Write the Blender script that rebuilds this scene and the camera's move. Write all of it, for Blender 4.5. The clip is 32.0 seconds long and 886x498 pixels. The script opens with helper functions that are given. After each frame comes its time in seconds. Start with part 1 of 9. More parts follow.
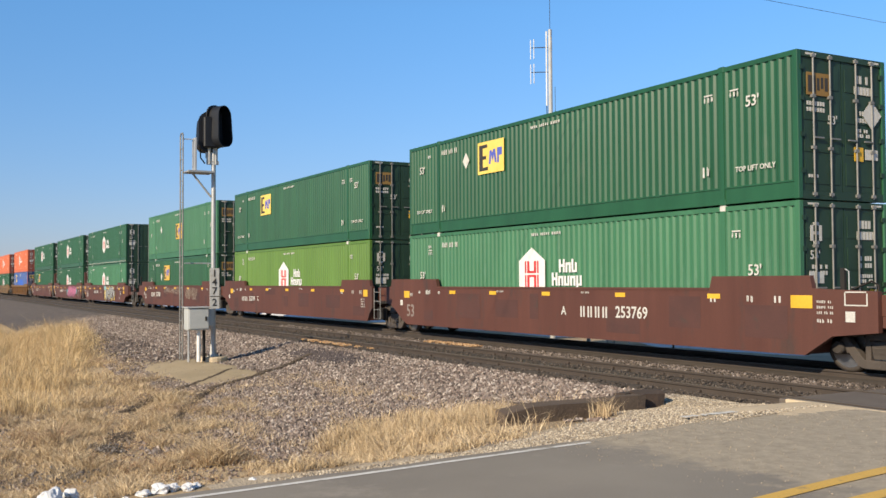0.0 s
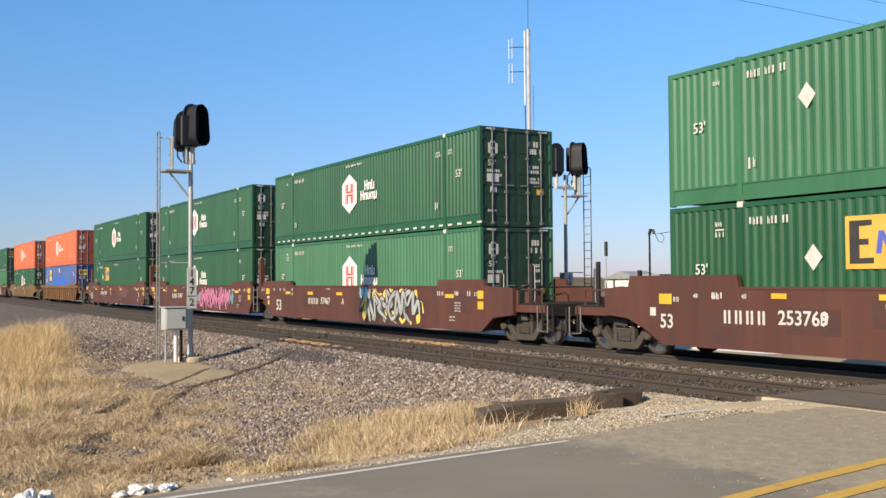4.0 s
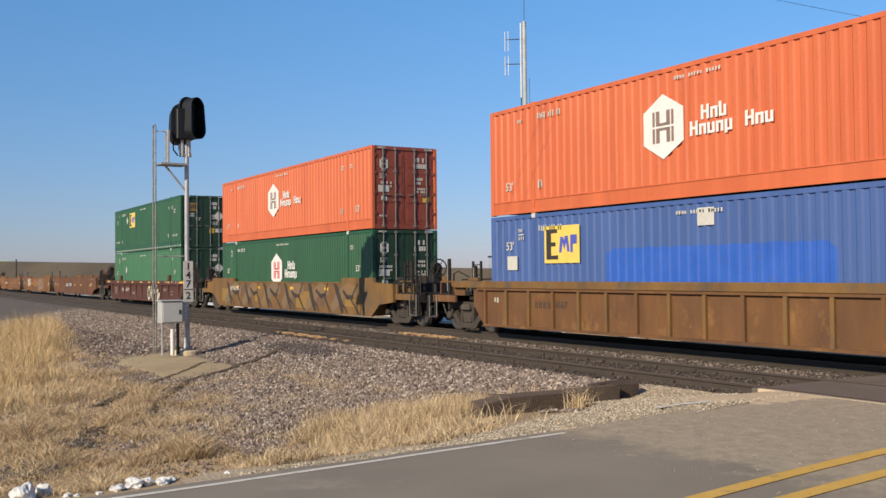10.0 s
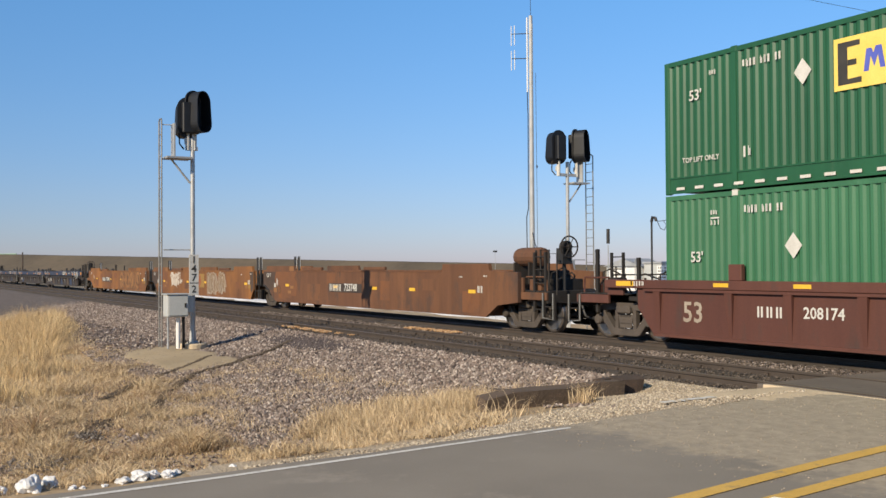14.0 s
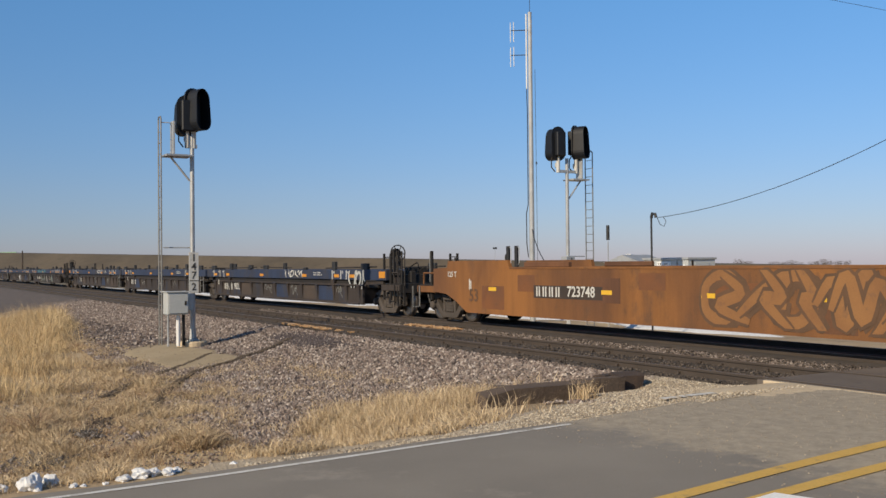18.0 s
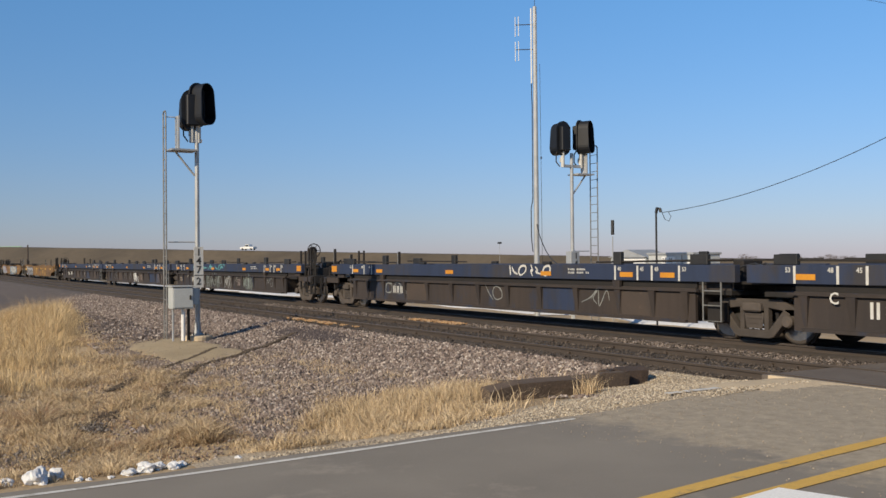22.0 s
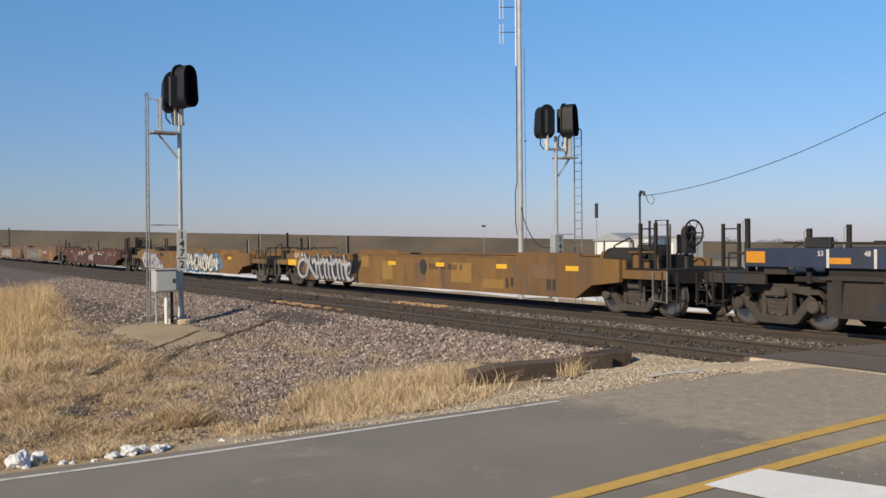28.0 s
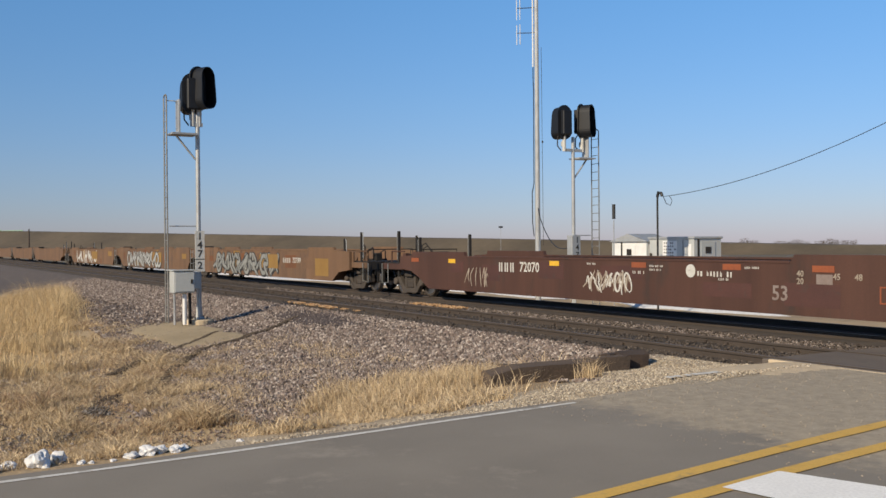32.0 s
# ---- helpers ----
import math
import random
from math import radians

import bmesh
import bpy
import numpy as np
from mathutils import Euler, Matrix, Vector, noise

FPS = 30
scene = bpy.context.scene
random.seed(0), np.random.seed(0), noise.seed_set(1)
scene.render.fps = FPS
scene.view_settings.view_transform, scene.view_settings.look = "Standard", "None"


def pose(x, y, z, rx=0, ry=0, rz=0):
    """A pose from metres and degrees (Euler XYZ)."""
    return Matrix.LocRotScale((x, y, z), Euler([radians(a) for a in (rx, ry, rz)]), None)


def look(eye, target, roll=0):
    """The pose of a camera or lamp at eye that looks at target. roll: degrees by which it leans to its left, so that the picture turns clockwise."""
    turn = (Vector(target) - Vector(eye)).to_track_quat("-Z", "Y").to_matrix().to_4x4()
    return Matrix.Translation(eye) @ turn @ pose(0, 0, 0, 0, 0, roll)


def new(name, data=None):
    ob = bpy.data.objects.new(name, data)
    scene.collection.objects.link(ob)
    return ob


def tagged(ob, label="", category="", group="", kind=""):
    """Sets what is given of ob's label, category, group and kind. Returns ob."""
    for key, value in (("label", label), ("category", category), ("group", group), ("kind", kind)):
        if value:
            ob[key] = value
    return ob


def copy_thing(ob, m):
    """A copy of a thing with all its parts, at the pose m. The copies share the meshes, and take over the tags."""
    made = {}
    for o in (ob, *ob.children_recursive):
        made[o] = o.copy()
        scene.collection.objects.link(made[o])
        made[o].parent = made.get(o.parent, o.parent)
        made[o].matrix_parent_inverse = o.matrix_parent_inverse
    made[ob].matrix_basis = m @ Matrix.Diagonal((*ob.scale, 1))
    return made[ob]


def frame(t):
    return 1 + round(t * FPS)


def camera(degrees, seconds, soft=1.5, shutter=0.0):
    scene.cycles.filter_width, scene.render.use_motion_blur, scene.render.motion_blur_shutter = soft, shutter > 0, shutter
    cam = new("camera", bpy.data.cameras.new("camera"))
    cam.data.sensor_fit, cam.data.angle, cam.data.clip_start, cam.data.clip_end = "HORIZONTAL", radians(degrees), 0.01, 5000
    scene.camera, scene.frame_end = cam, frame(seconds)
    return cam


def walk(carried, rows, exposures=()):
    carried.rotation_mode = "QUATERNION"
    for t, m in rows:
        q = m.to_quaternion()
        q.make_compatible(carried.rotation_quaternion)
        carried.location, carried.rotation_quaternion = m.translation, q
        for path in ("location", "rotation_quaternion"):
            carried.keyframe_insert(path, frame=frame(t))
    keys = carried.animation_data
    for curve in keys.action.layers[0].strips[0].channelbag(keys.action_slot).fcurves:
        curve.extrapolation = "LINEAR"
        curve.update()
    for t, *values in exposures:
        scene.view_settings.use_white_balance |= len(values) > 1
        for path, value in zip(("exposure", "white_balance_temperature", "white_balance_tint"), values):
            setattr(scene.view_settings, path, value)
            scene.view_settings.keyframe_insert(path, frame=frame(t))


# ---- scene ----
# world: x along the tracks (train runs towards +x), y away from the camera, z up, rail heads at z = 0
cam = camera(48.8, 32.0)
EYE = (0.0, 0.0, 1.728)
# seconds, heading, tilt, lean in degrees
PATH = [
    (0.0,60.72,1.87,-0.33), (0.5,60.69,1.83,-0.29), (1.0,60.23,1.81,-0.49), (1.5,59.93,1.85,-0.62), (2.0,59.76,1.89,-0.73),
    (2.5,59.61,1.92,-0.68), (3.0,59.55,1.88,-0.55), (3.5,59.52,1.86,-0.4), (5.5,59.25,1.66,-0.57), (6.0,59.21,1.63,-0.5),
    (6.5,59.22,1.63,-0.49), (7.0,59.25,1.61,-0.57), (7.5,59.28,1.6,-0.45), (8.0,59.33,1.61,-0.39), (8.5,59.34,1.6,-0.36),
    (9.0,59.31,1.54,-0.49), (9.5,59.31,1.49,-0.57), (10.0,59.26,1.39,-0.56), (10.5,59.33,1.24,-0.44), (11.0,59.41,1.1,-0.44),
    (11.5,59.53,1.04,-0.36), (12.0,59.56,1.02,-0.32), (12.5,59.6,1.04,-0.27), (13.0,59.61,1.06,-0.28), (13.5,59.59,1.05,-0.34),
    (14.0,59.58,1.07,-0.35), (14.5,59.61,1.04,-0.31), (16.5,59.55,0.84,-0.33), (17.0,59.53,0.8,-0.33), (17.5,59.52,0.85,-0.4),
    (18.0,59.57,0.89,-0.54), (18.5,59.64,0.97,-0.59), (19.0,59.75,1.05,-0.42), (19.5,59.81,1.06,-0.34), (20.0,59.85,0.99,-0.3),
    (20.5,59.9,0.91,-0.26), (21.0,59.94,0.79,-0.31), (21.5,59.93,0.66,-0.38), (22.0,59.84,0.58,-0.49), (22.5,59.84,0.5,-0.42),
    (23.0,59.86,0.45,-0.33), (23.5,59.93,0.42,-0.33), (24.0,60.08,0.32,-0.36), (24.5,59.98,0.14,-0.37), (25.0,59.73,-0.04,-0.25),
    (25.5,59.4,-0.22,-0.46), (27.5,58.87,-0.52,-0.38), (28.0,58.92,-0.42,-0.46), (28.5,59.02,-0.3,-0.5), (29.0,59.23,-0.21,-0.41),
    (29.5,59.43,-0.15,-0.4), (30.0,59.62,-0.12,-0.33), (30.5,59.66,-0.15,-0.4), (31.0,59.64,-0.2,-0.45), (31.5,59.73,-0.28,-0.5),
    (32.0,59.91,-0.35,-0.47),
]
walk(cam, [(t, pose(*EYE, 90 + p, 0, h) @ pose(0, 0, 0, 0, 0, r)) for t, h, p, r in PATH],
     [(0.0, 0.41), (2.0, 0.48), (5.5, 0.44), (6.0, 0.48), (7.2, 0.48), (9.0, 0.42), (10.0, 0.16), (11.0, 0.20), (12.0, 0.25), (14.05, 0.27), (14.5, 0.12), (16.5, -0.02), (20.0, -0.03), (24.0, 0.06), (28.0, 0.06), (32.0, 0.03)])

# ---- light ----
SUN = Vector((2.6, -7.0, 3.85)).normalized()
world = bpy.data.worlds.new("world")
scene.world = world
world.use_nodes = True
wn = world.node_tree.nodes
sky = wn.new("ShaderNodeTexSky")
sky.sky_type, sky.sun_disc = "NISHITA", False
sky.sun_elevation = math.asin(SUN.z)
sky.sun_rotation = math.atan2(SUN.x, SUN.y)
sky.air_density, sky.dust_density, sky.ozone_density, sky.altitude = 1.0, 0.15, 5.0, 300
cool = wn.new("ShaderNodeMix")
cool.data_type, cool.blend_type = "RGBA", "MULTIPLY"
cool.inputs[0].default_value = 1.0
# thin winter haze: lavender low down, clear blue above
w_co, w_sep, w_ramp = wn.new("ShaderNodeTexCoord"), wn.new("ShaderNodeSeparateXYZ"), wn.new("ShaderNodeValToRGB")
we = w_ramp.color_ramp.elements
while len(we) < 7:
    we.new(0.5)
for i, (p, c) in enumerate(((0.0, (0.485, 0.455, 0.63)), (0.035, (0.545, 0.53, 0.665)), (0.075, (0.60, 0.60, 0.71)), (0.14, (0.64, 0.71, 0.80)), (0.27, (0.68, 0.91, 1.0)), (0.45, (0.74, 0.82, 0.84)), (0.9, (0.78, 0.76, 0.70)))):
    we[i].position, we[i].color = p, (*c, 1.0)
world.node_tree.links.new(w_co.outputs["Generated"], w_sep.inputs[0])
world.node_tree.links.new(w_sep.outputs[2], w_ramp.inputs[0])
world.node_tree.links.new(w_ramp.outputs[0], cool.inputs[7])
world.node_tree.links.new(sky.outputs[0], cool.inputs[6])
world.node_tree.links.new(cool.outputs[2], wn["Background"].inputs[0])
wn["Background"].inputs[1].default_value = 0.128
sun = new("sun", bpy.data.lights.new("sun", "SUN"))
sun.data.energy, sun.data.angle, sun.data.color = 4.6, radians(0.53), (1.0, 0.845, 0.625)
sun.matrix_world = look(SUN * 50, (0, 0, 0))

# ---- materials ----
def rgb(r, g, b):
    return (r, g, b, 1.0)


def surf(name, a, b, scale=3.0, rough=0.6, metal=0.0, bump=0.0, fine=40.0, stain=None, amount=0.5, stretch=(1, 1, 1), vary=0.0, streak=0.0, shift=False):
    """Two colours mixed by noise at a coarse scale, shaded by a fine grain; stain: a third colour in patches; vary: by object."""
    m = bpy.data.materials.new(name)
    m.use_nodes = True
    n, l = m.node_tree.nodes, m.node_tree.links
    bsdf = n["Principled BSDF"]
    co = n.new("ShaderNodeTexCoord")
    mp = n.new("ShaderNodeMapping")
    mp.inputs["Scale"].default_value = stretch
    l.new(co.outputs["Object"], mp.inputs[0])
    if shift:          # each piece is weathered in its own way
        own, far = n.new("ShaderNodeObjectInfo"), n.new("ShaderNodeMath")
        far.operation, far.inputs[1].default_value = "MULTIPLY", 90.0
        l.new(own.outputs["Random"], far.inputs[0])
        l.new(far.outputs[0], mp.inputs["Location"])
    big, small = n.new("ShaderNodeTexNoise"), n.new("ShaderNodeTexNoise")
    big.inputs["Scale"].default_value, small.inputs["Scale"].default_value = scale, fine
    big.inputs["Detail"].default_value, small.inputs["Detail"].default_value = 6, 3
    l.new(mp.outputs[0], big.inputs[0])
    l.new(co.outputs["Object"], small.inputs[0])
    ramp = n.new("ShaderNodeMapRange")
    ramp.inputs[1].default_value, ramp.inputs[2].default_value = 0.33, 0.67
    l.new(big.outputs[0], ramp.inputs[0])
    mix = n.new("ShaderNodeMix")
    mix.data_type = "RGBA"
    l.new(ramp.outputs[0], mix.inputs[0])
    mix.inputs[6].default_value, mix.inputs[7].default_value = rgb(*a), rgb(*b)
    out = mix.outputs[2]
    if stain:
        patch = n.new("ShaderNodeTexNoise")
        patch.inputs["Scale"].default_value, patch.inputs["Detail"].default_value = scale * 2.3, 8
        patch.inputs["Roughness"].default_value = 0.7
        off = n.new("ShaderNodeMapping")
        off.inputs["Location"].default_value = (7.3, 2.1, 5.5)
        l.new(mp.outputs[0], off.inputs[0])
        l.new(off.outputs[0], patch.inputs[0])
        cut = n.new("ShaderNodeMapRange")
        cut.inputs[1].default_value, cut.inputs[2].default_value = 0.72 - 0.3 * amount, 0.8 - 0.2 * amount
        l.new(patch.outputs[0], cut.inputs[0])
        mix2 = n.new("ShaderNodeMix")
        mix2.data_type = "RGBA"
        l.new(cut.outputs[0], mix2.inputs[0])
        l.new(out, mix2.inputs[6])
        mix2.inputs[7].default_value = rgb(*stain)
        out = mix2.outputs[2]
    grain = n.new("ShaderNodeMapRange")
    grain.inputs[3].default_value, grain.inputs[4].default_value = 0.8, 1.2
    l.new(small.outputs[0], grain.inputs[0])
    val = grain.outputs[0]
    if streak:         # runs of dirt and rust down the sheet
        run, tall, soft = n.new("ShaderNodeTexNoise"), n.new("ShaderNodeMapping"), n.new("ShaderNodeMapRange")
        tall.inputs["Scale"].default_value = (2.4, 2.4, 0.5)
        l.new(mp.outputs[0], tall.inputs[0])
        l.new(tall.outputs[0], run.inputs[0])
        run.inputs["Scale"].default_value, run.inputs["Detail"].default_value, run.inputs["Roughness"].default_value = 1.0, 8, 0.72
        soft.inputs[1].default_value, soft.inputs[2].default_value = 0.3, 0.7
        soft.inputs[3].default_value, soft.inputs[4].default_value = 1 - streak, 1 + 0.8 * streak
        l.new(run.outputs[0], soft.inputs[0])
        both = n.new("ShaderNodeMath")
        both.operation = "MULTIPLY"
        l.new(val, both.inputs[0])
        l.new(soft.outputs[0], both.inputs[1])
        val = both.outputs[0]
    if vary:
        info = n.new("ShaderNodeObjectInfo")
        rnd = n.new("ShaderNodeMapRange")
        rnd.inputs[3].default_value, rnd.inputs[4].default_value = 1 - vary, 1 + vary
        l.new(info.outputs["Random"], rnd.inputs[0])
        mul = n.new("ShaderNodeMath")
        mul.operation = "MULTIPLY"
        l.new(val, mul.inputs[0])
        l.new(rnd.outputs[0], mul.inputs[1])
        val = mul.outputs[0]
    hsv = n.new("ShaderNodeHueSaturation")
    l.new(val, hsv.inputs["Value"])
    l.new(out, hsv.inputs["Color"])
    l.new(hsv.outputs[0], bsdf.inputs["Base Color"])
    bsdf.inputs["Roughness"].default_value, bsdf.inputs["Metallic"].default_value = rough, metal
    if bump:
        bp = n.new("ShaderNodeBump")
        bp.inputs["Strength"].default_value, bp.inputs["Distance"].default_value = 0.6, bump
        l.new(small.outputs[0], bp.inputs["Height"])
        l.new(bp.outputs[0], bsdf.inputs["Normal"])
    return m


def island(name, cols, rough=0.9):
    """Loose pieces of one mesh, each with its own colour out of a few."""
    m = bpy.data.materials.new(name)
    m.use_nodes = True
    n, l = m.node_tree.nodes, m.node_tree.links
    geo = n.new("ShaderNodeNewGeometry")
    r = n.new("ShaderNodeValToRGB")
    r.color_ramp.interpolation = "LINEAR"
    e = r.color_ramp.elements
    while len(e) < len(cols):
        e.new(0.5)
    for i, c in enumerate(cols):
        e[i].position, e[i].color = i / (len(cols) - 1), rgb(*c)
    l.new(geo.outputs["Random Per Island"], r.inputs[0])
    l.new(r.outputs[0], n["Principled BSDF"].inputs["Base Color"])
    n["Principled BSDF"].inputs["Roughness"].default_value = rough
    return m


GREEN = surf("green_paint", (0.014, 0.076, 0.031), (0.018, 0.093, 0.039), 1.2, 0.40, stain=(0.034, 0.092, 0.047), amount=0.4, vary=0.10, stretch=(1, 1, 0.3), streak=0.16, shift=True)
GREEN_PALE = surf("faded_green_paint", (0.037, 0.140, 0.066), (0.048, 0.162, 0.080), 1.0, 0.46, stain=(0.070, 0.175, 0.105), amount=0.45, vary=0.08, stretch=(1, 1, 0.3), streak=0.16, shift=True)
GREEN_LIME = surf("yellow_green_paint", (0.088, 0.180, 0.026), (0.105, 0.205, 0.034), 1.0, 0.42, stain=(0.12, 0.21, 0.07), amount=0.35, stretch=(1, 1, 0.3), streak=0.14, shift=True)
ORANGE = surf("orange_red_paint", (0.54, 0.122, 0.044), (0.60, 0.148, 0.055), 1.0, 0.5, stain=(0.34, 0.09, 0.05), amount=0.3, stretch=(1, 1, 0.25), streak=0.14, shift=True)
BLUE = surf("faded_blue_paint", (0.052, 0.105, 0.29), (0.064, 0.120, 0.32), 0.8, 0.55, stain=(0.030, 0.066, 0.34), amount=0.35, stretch=(1, 1, 0.3), streak=0.14, shift=True)
# side paints darkened: the shade on container ends is put into the colour
SHADED_GREEN = surf("dark_green_paint", (0.012, 0.036, 0.020), (0.017, 0.048, 0.027), 2.0, 0.55, stain=(0.05, 0.06, 0.05), amount=0.3)
END_SHADE_AND_EMBLEM_RED = surf("weathered_red_paint", (0.22, 0.050, 0.030), (0.28, 0.065, 0.04), 2.0, 0.55, stain=(0.12, 0.06, 0.05), amount=0.4)
SHADED_BLUE = surf("dark_blue_paint", (0.016, 0.035, 0.12), (0.022, 0.045, 0.15), 2.0, 0.55, stain=(0.05, 0.06, 0.09), amount=0.3)
MAROON = surf("brown_red_car_paint", (0.084, 0.030, 0.0205), (0.106, 0.040, 0.027), 0.6, 0.65, stain=(0.062, 0.036, 0.029), amount=0.55, stretch=(1, 1, 0.3), streak=0.14, shift=True)
RUST = surf("rusty_orange_car_paint", (0.255, 0.106, 0.028), (0.128, 0.056, 0.023), 0.50, 0.8, stain=(0.110, 0.056, 0.029), amount=0.6, stretch=(1, 1, 0.5), streak=0.20, shift=True)
OCHRE = surf("dirty_ochre_car_paint", (0.208, 0.112, 0.032), (0.145, 0.078, 0.029), 0.55, 0.75, stain=(0.105, 0.074, 0.046), amount=0.75, stretch=(1, 1, 0.5), streak=0.20, shift=True)
DUSTY = surf("brown_dusty_car_paint", (0.175, 0.098, 0.052), (0.135, 0.080, 0.048), 0.7, 0.8, stain=(0.090, 0.060, 0.042), amount=0.55, stretch=(1, 1, 0.4), streak=0.20, shift=True)
TAN_BROWN = surf("rusty_tan_car_paint", (0.178, 0.082, 0.028), (0.112, 0.053, 0.024), 0.8, 0.8, stain=(0.235, 0.120, 0.040), amount=0.5, stretch=(1, 1, 0.6), streak=0.22, shift=True)
BROWN = surf("dark_brown_car_paint", (0.064, 0.029, 0.0195), (0.084, 0.038, 0.025), 0.6, 0.65, stain=(0.050, 0.032, 0.025), amount=0.6, stretch=(1, 1, 0.3), streak=0.16, shift=True)
ORANGE_MARK = surf("faded_orange_reflector", (0.30, 0.085, 0.030), (0.24, 0.070, 0.030), 2.0, 0.6, stain=(0.13, 0.05, 0.03), amount=0.4)
MAROON_FADE = surf("thin_greyed_red_brown", (0.125, 0.062, 0.050), (0.098, 0.044, 0.034), 1.5, 0.8, stain=(0.16, 0.10, 0.085), amount=0.35)
MAROON_PATCH = surf("touched_up_red_brown", (0.088, 0.036, 0.028), (0.066, 0.029, 0.024), 1.2, 0.7, stain=(0.058, 0.040, 0.033), amount=0.5, shift=True)
RUST_DARK = surf("dark_rusty_car_paint", (0.150, 0.066, 0.029), (0.098, 0.044, 0.023), 0.55, 0.8, stain=(0.066, 0.040, 0.029), amount=0.6, stretch=(1, 1, 0.5), streak=0.20, shift=True)
OCHRE_PATCH = surf("fresh_ochre_patch", (0.275, 0.165, 0.045), (0.24, 0.135, 0.036), 1.5, 0.7, stain=(0.16, 0.10, 0.045), amount=0.4, shift=True)
RUST_PATCH = surf("faded_rust_patch", (0.180, 0.070, 0.024), (0.130, 0.058, 0.028), 1.5, 0.8, stain=(0.10, 0.05, 0.03), amount=0.5, shift=True)
GREY_BROWN = surf("grime_covered_steel", (0.046, 0.034, 0.027), (0.032, 0.026, 0.024), 0.5, 0.8, stain=(0.022, 0.032, 0.058), amount=0.6, stretch=(1, 1, 0.4), streak=0.26, shift=True)
CAR_BLUE = surf("dull_blue_car_paint", (0.020, 0.031, 0.066), (0.026, 0.039, 0.078), 0.45, 0.7, stain=(0.040, 0.037, 0.040), amount=0.8, stretch=(1, 1, 0.4), streak=0.20, shift=True)
STEEL = surf("dark_dirty_steel", (0.020, 0.0175, 0.0155), (0.034, 0.027, 0.022), 3.0, 0.75, 0.1, stain=(0.055, 0.038, 0.027), amount=0.4, shift=True)
CAST = surf("rust_brown_cast_steel", (0.052, 0.043, 0.036), (0.074, 0.060, 0.050), 3.0, 0.85, stain=(0.095, 0.074, 0.058), amount=0.45, vary=0.30, shift=True)
BLACK = surf("black_steel", (0.016, 0.016, 0.017), (0.028, 0.027, 0.026), 3.0, 0.6)
WHEEL = surf("wheel_steel", (0.048, 0.039, 0.033), (0.068, 0.055, 0.045), 4.0, 0.7, 0.1, stain=(0.045, 0.036, 0.030), amount=0.5)
# grime on the car ends; also the colour for shade in the chord slot
GRIME_AND_SHADE = surf("grease_and_soot", (0.012, 0.0105, 0.010), (0.021, 0.017, 0.014), 2.0, 0.8, stain=(0.040, 0.028, 0.020), amount=0.4, shift=True)
WORN = surf("worn_bright_steel", (0.42, 0.40, 0.38), (0.32, 0.30, 0.29), 4.0, 0.35, 0.9)
ROD = surf("galvanised_rod", (0.26, 0.255, 0.24), (0.17, 0.17, 0.16), 4.0, 0.5, 0.3)
GALV = surf("galvanised_steel", (0.36, 0.37, 0.37), (0.46, 0.47, 0.47), 2.0, 0.5, 0.35, stain=(0.26, 0.26, 0.25), amount=0.3)
GREYBOX = surf("grey_painted_metal", (0.40, 0.42, 0.41), (0.46, 0.47, 0.46), 1.5, 0.5)
WHITE = surf("white_paint", (0.74, 0.74, 0.72), (0.66, 0.66, 0.64), 3.0, 0.6)
OFFWHITE = surf("worn_white_lettering", (0.50, 0.49, 0.45), (0.58, 0.57, 0.53), 6.0, 0.7, stain=(0.32, 0.29, 0.25), amount=0.45)
ORANGE_YELLOW = surf("orange_yellow_decal", (0.60, 0.26, 0.02), (0.54, 0.22, 0.02), 3.0, 0.55, stain=(0.34, 0.16, 0.04), amount=0.4)
YELLOW = surf("yellow_decal", (0.66, 0.38, 0.025), (0.72, 0.43, 0.04), 3.0, 0.55, stain=(0.45, 0.28, 0.05), amount=0.3)
PALE_YELLOW = surf("yellow_sticker", (0.72, 0.52, 0.10), (0.76, 0.58, 0.14), 3.0, 0.55)
GOLD = surf("golden_yellow_decal", (0.62, 0.41, 0.075), (0.56, 0.35, 0.06), 3.0, 0.55, stain=(0.42, 0.27, 0.06), amount=0.35)
RED_MARK = surf("red_marking", (0.50, 0.035, 0.035), (0.56, 0.05, 0.05), 4.0, 0.6)
BLUE_MARK = surf("blue_marking", (0.07, 0.09, 0.42), (0.09, 0.12, 0.46), 4.0, 0.6)
GREY_MARK = surf("brownish_grey_marking", (0.20, 0.135, 0.11), (0.25, 0.17, 0.14), 4.0, 0.6)
INK = surf("dark_marking", (0.03, 0.028, 0.025), (0.045, 0.04, 0.035), 4.0, 0.6)
SNOW = surf("old_snow", (0.74, 0.75, 0.76), (0.64, 0.64, 0.63), 6.0, 0.7, bump=0.02, fine=30, stain=(0.52, 0.50, 0.46), amount=0.3)

# ---- mesh helpers ----
def part(name, bm, material, parent=None, label=""):
    """Link a bmesh as one mesh object, under a parent if given."""
    me = bpy.data.meshes.new(name)
    bm.to_mesh(me)
    bm.free()
    me.materials.append(material)
    ob = new(name, me)
    if parent:
        ob.parent = parent
    if label:
        ob["label"] = label
    if name in ("side_writing", "door_writing", "graffiti", "notice_writing", "door_emblem_stroke", "emblem_stroke", "name_lettering", "mark_lettering"):
        ob["kind"] = "stuff"
    return ob


def again(name, src, parent, m=None, label=""):
    """Another object on the mesh of src."""
    ob = new(name, src.data)
    ob.parent = parent
    if m is not None:
        ob.matrix_basis = m
    if label:
        ob["label"] = label
    return ob


def thing(name, label, category, group="", kind=""):
    ob = new(name)
    ob.empty_display_size = 0.2
    return tagged(ob, label, category, group, kind)


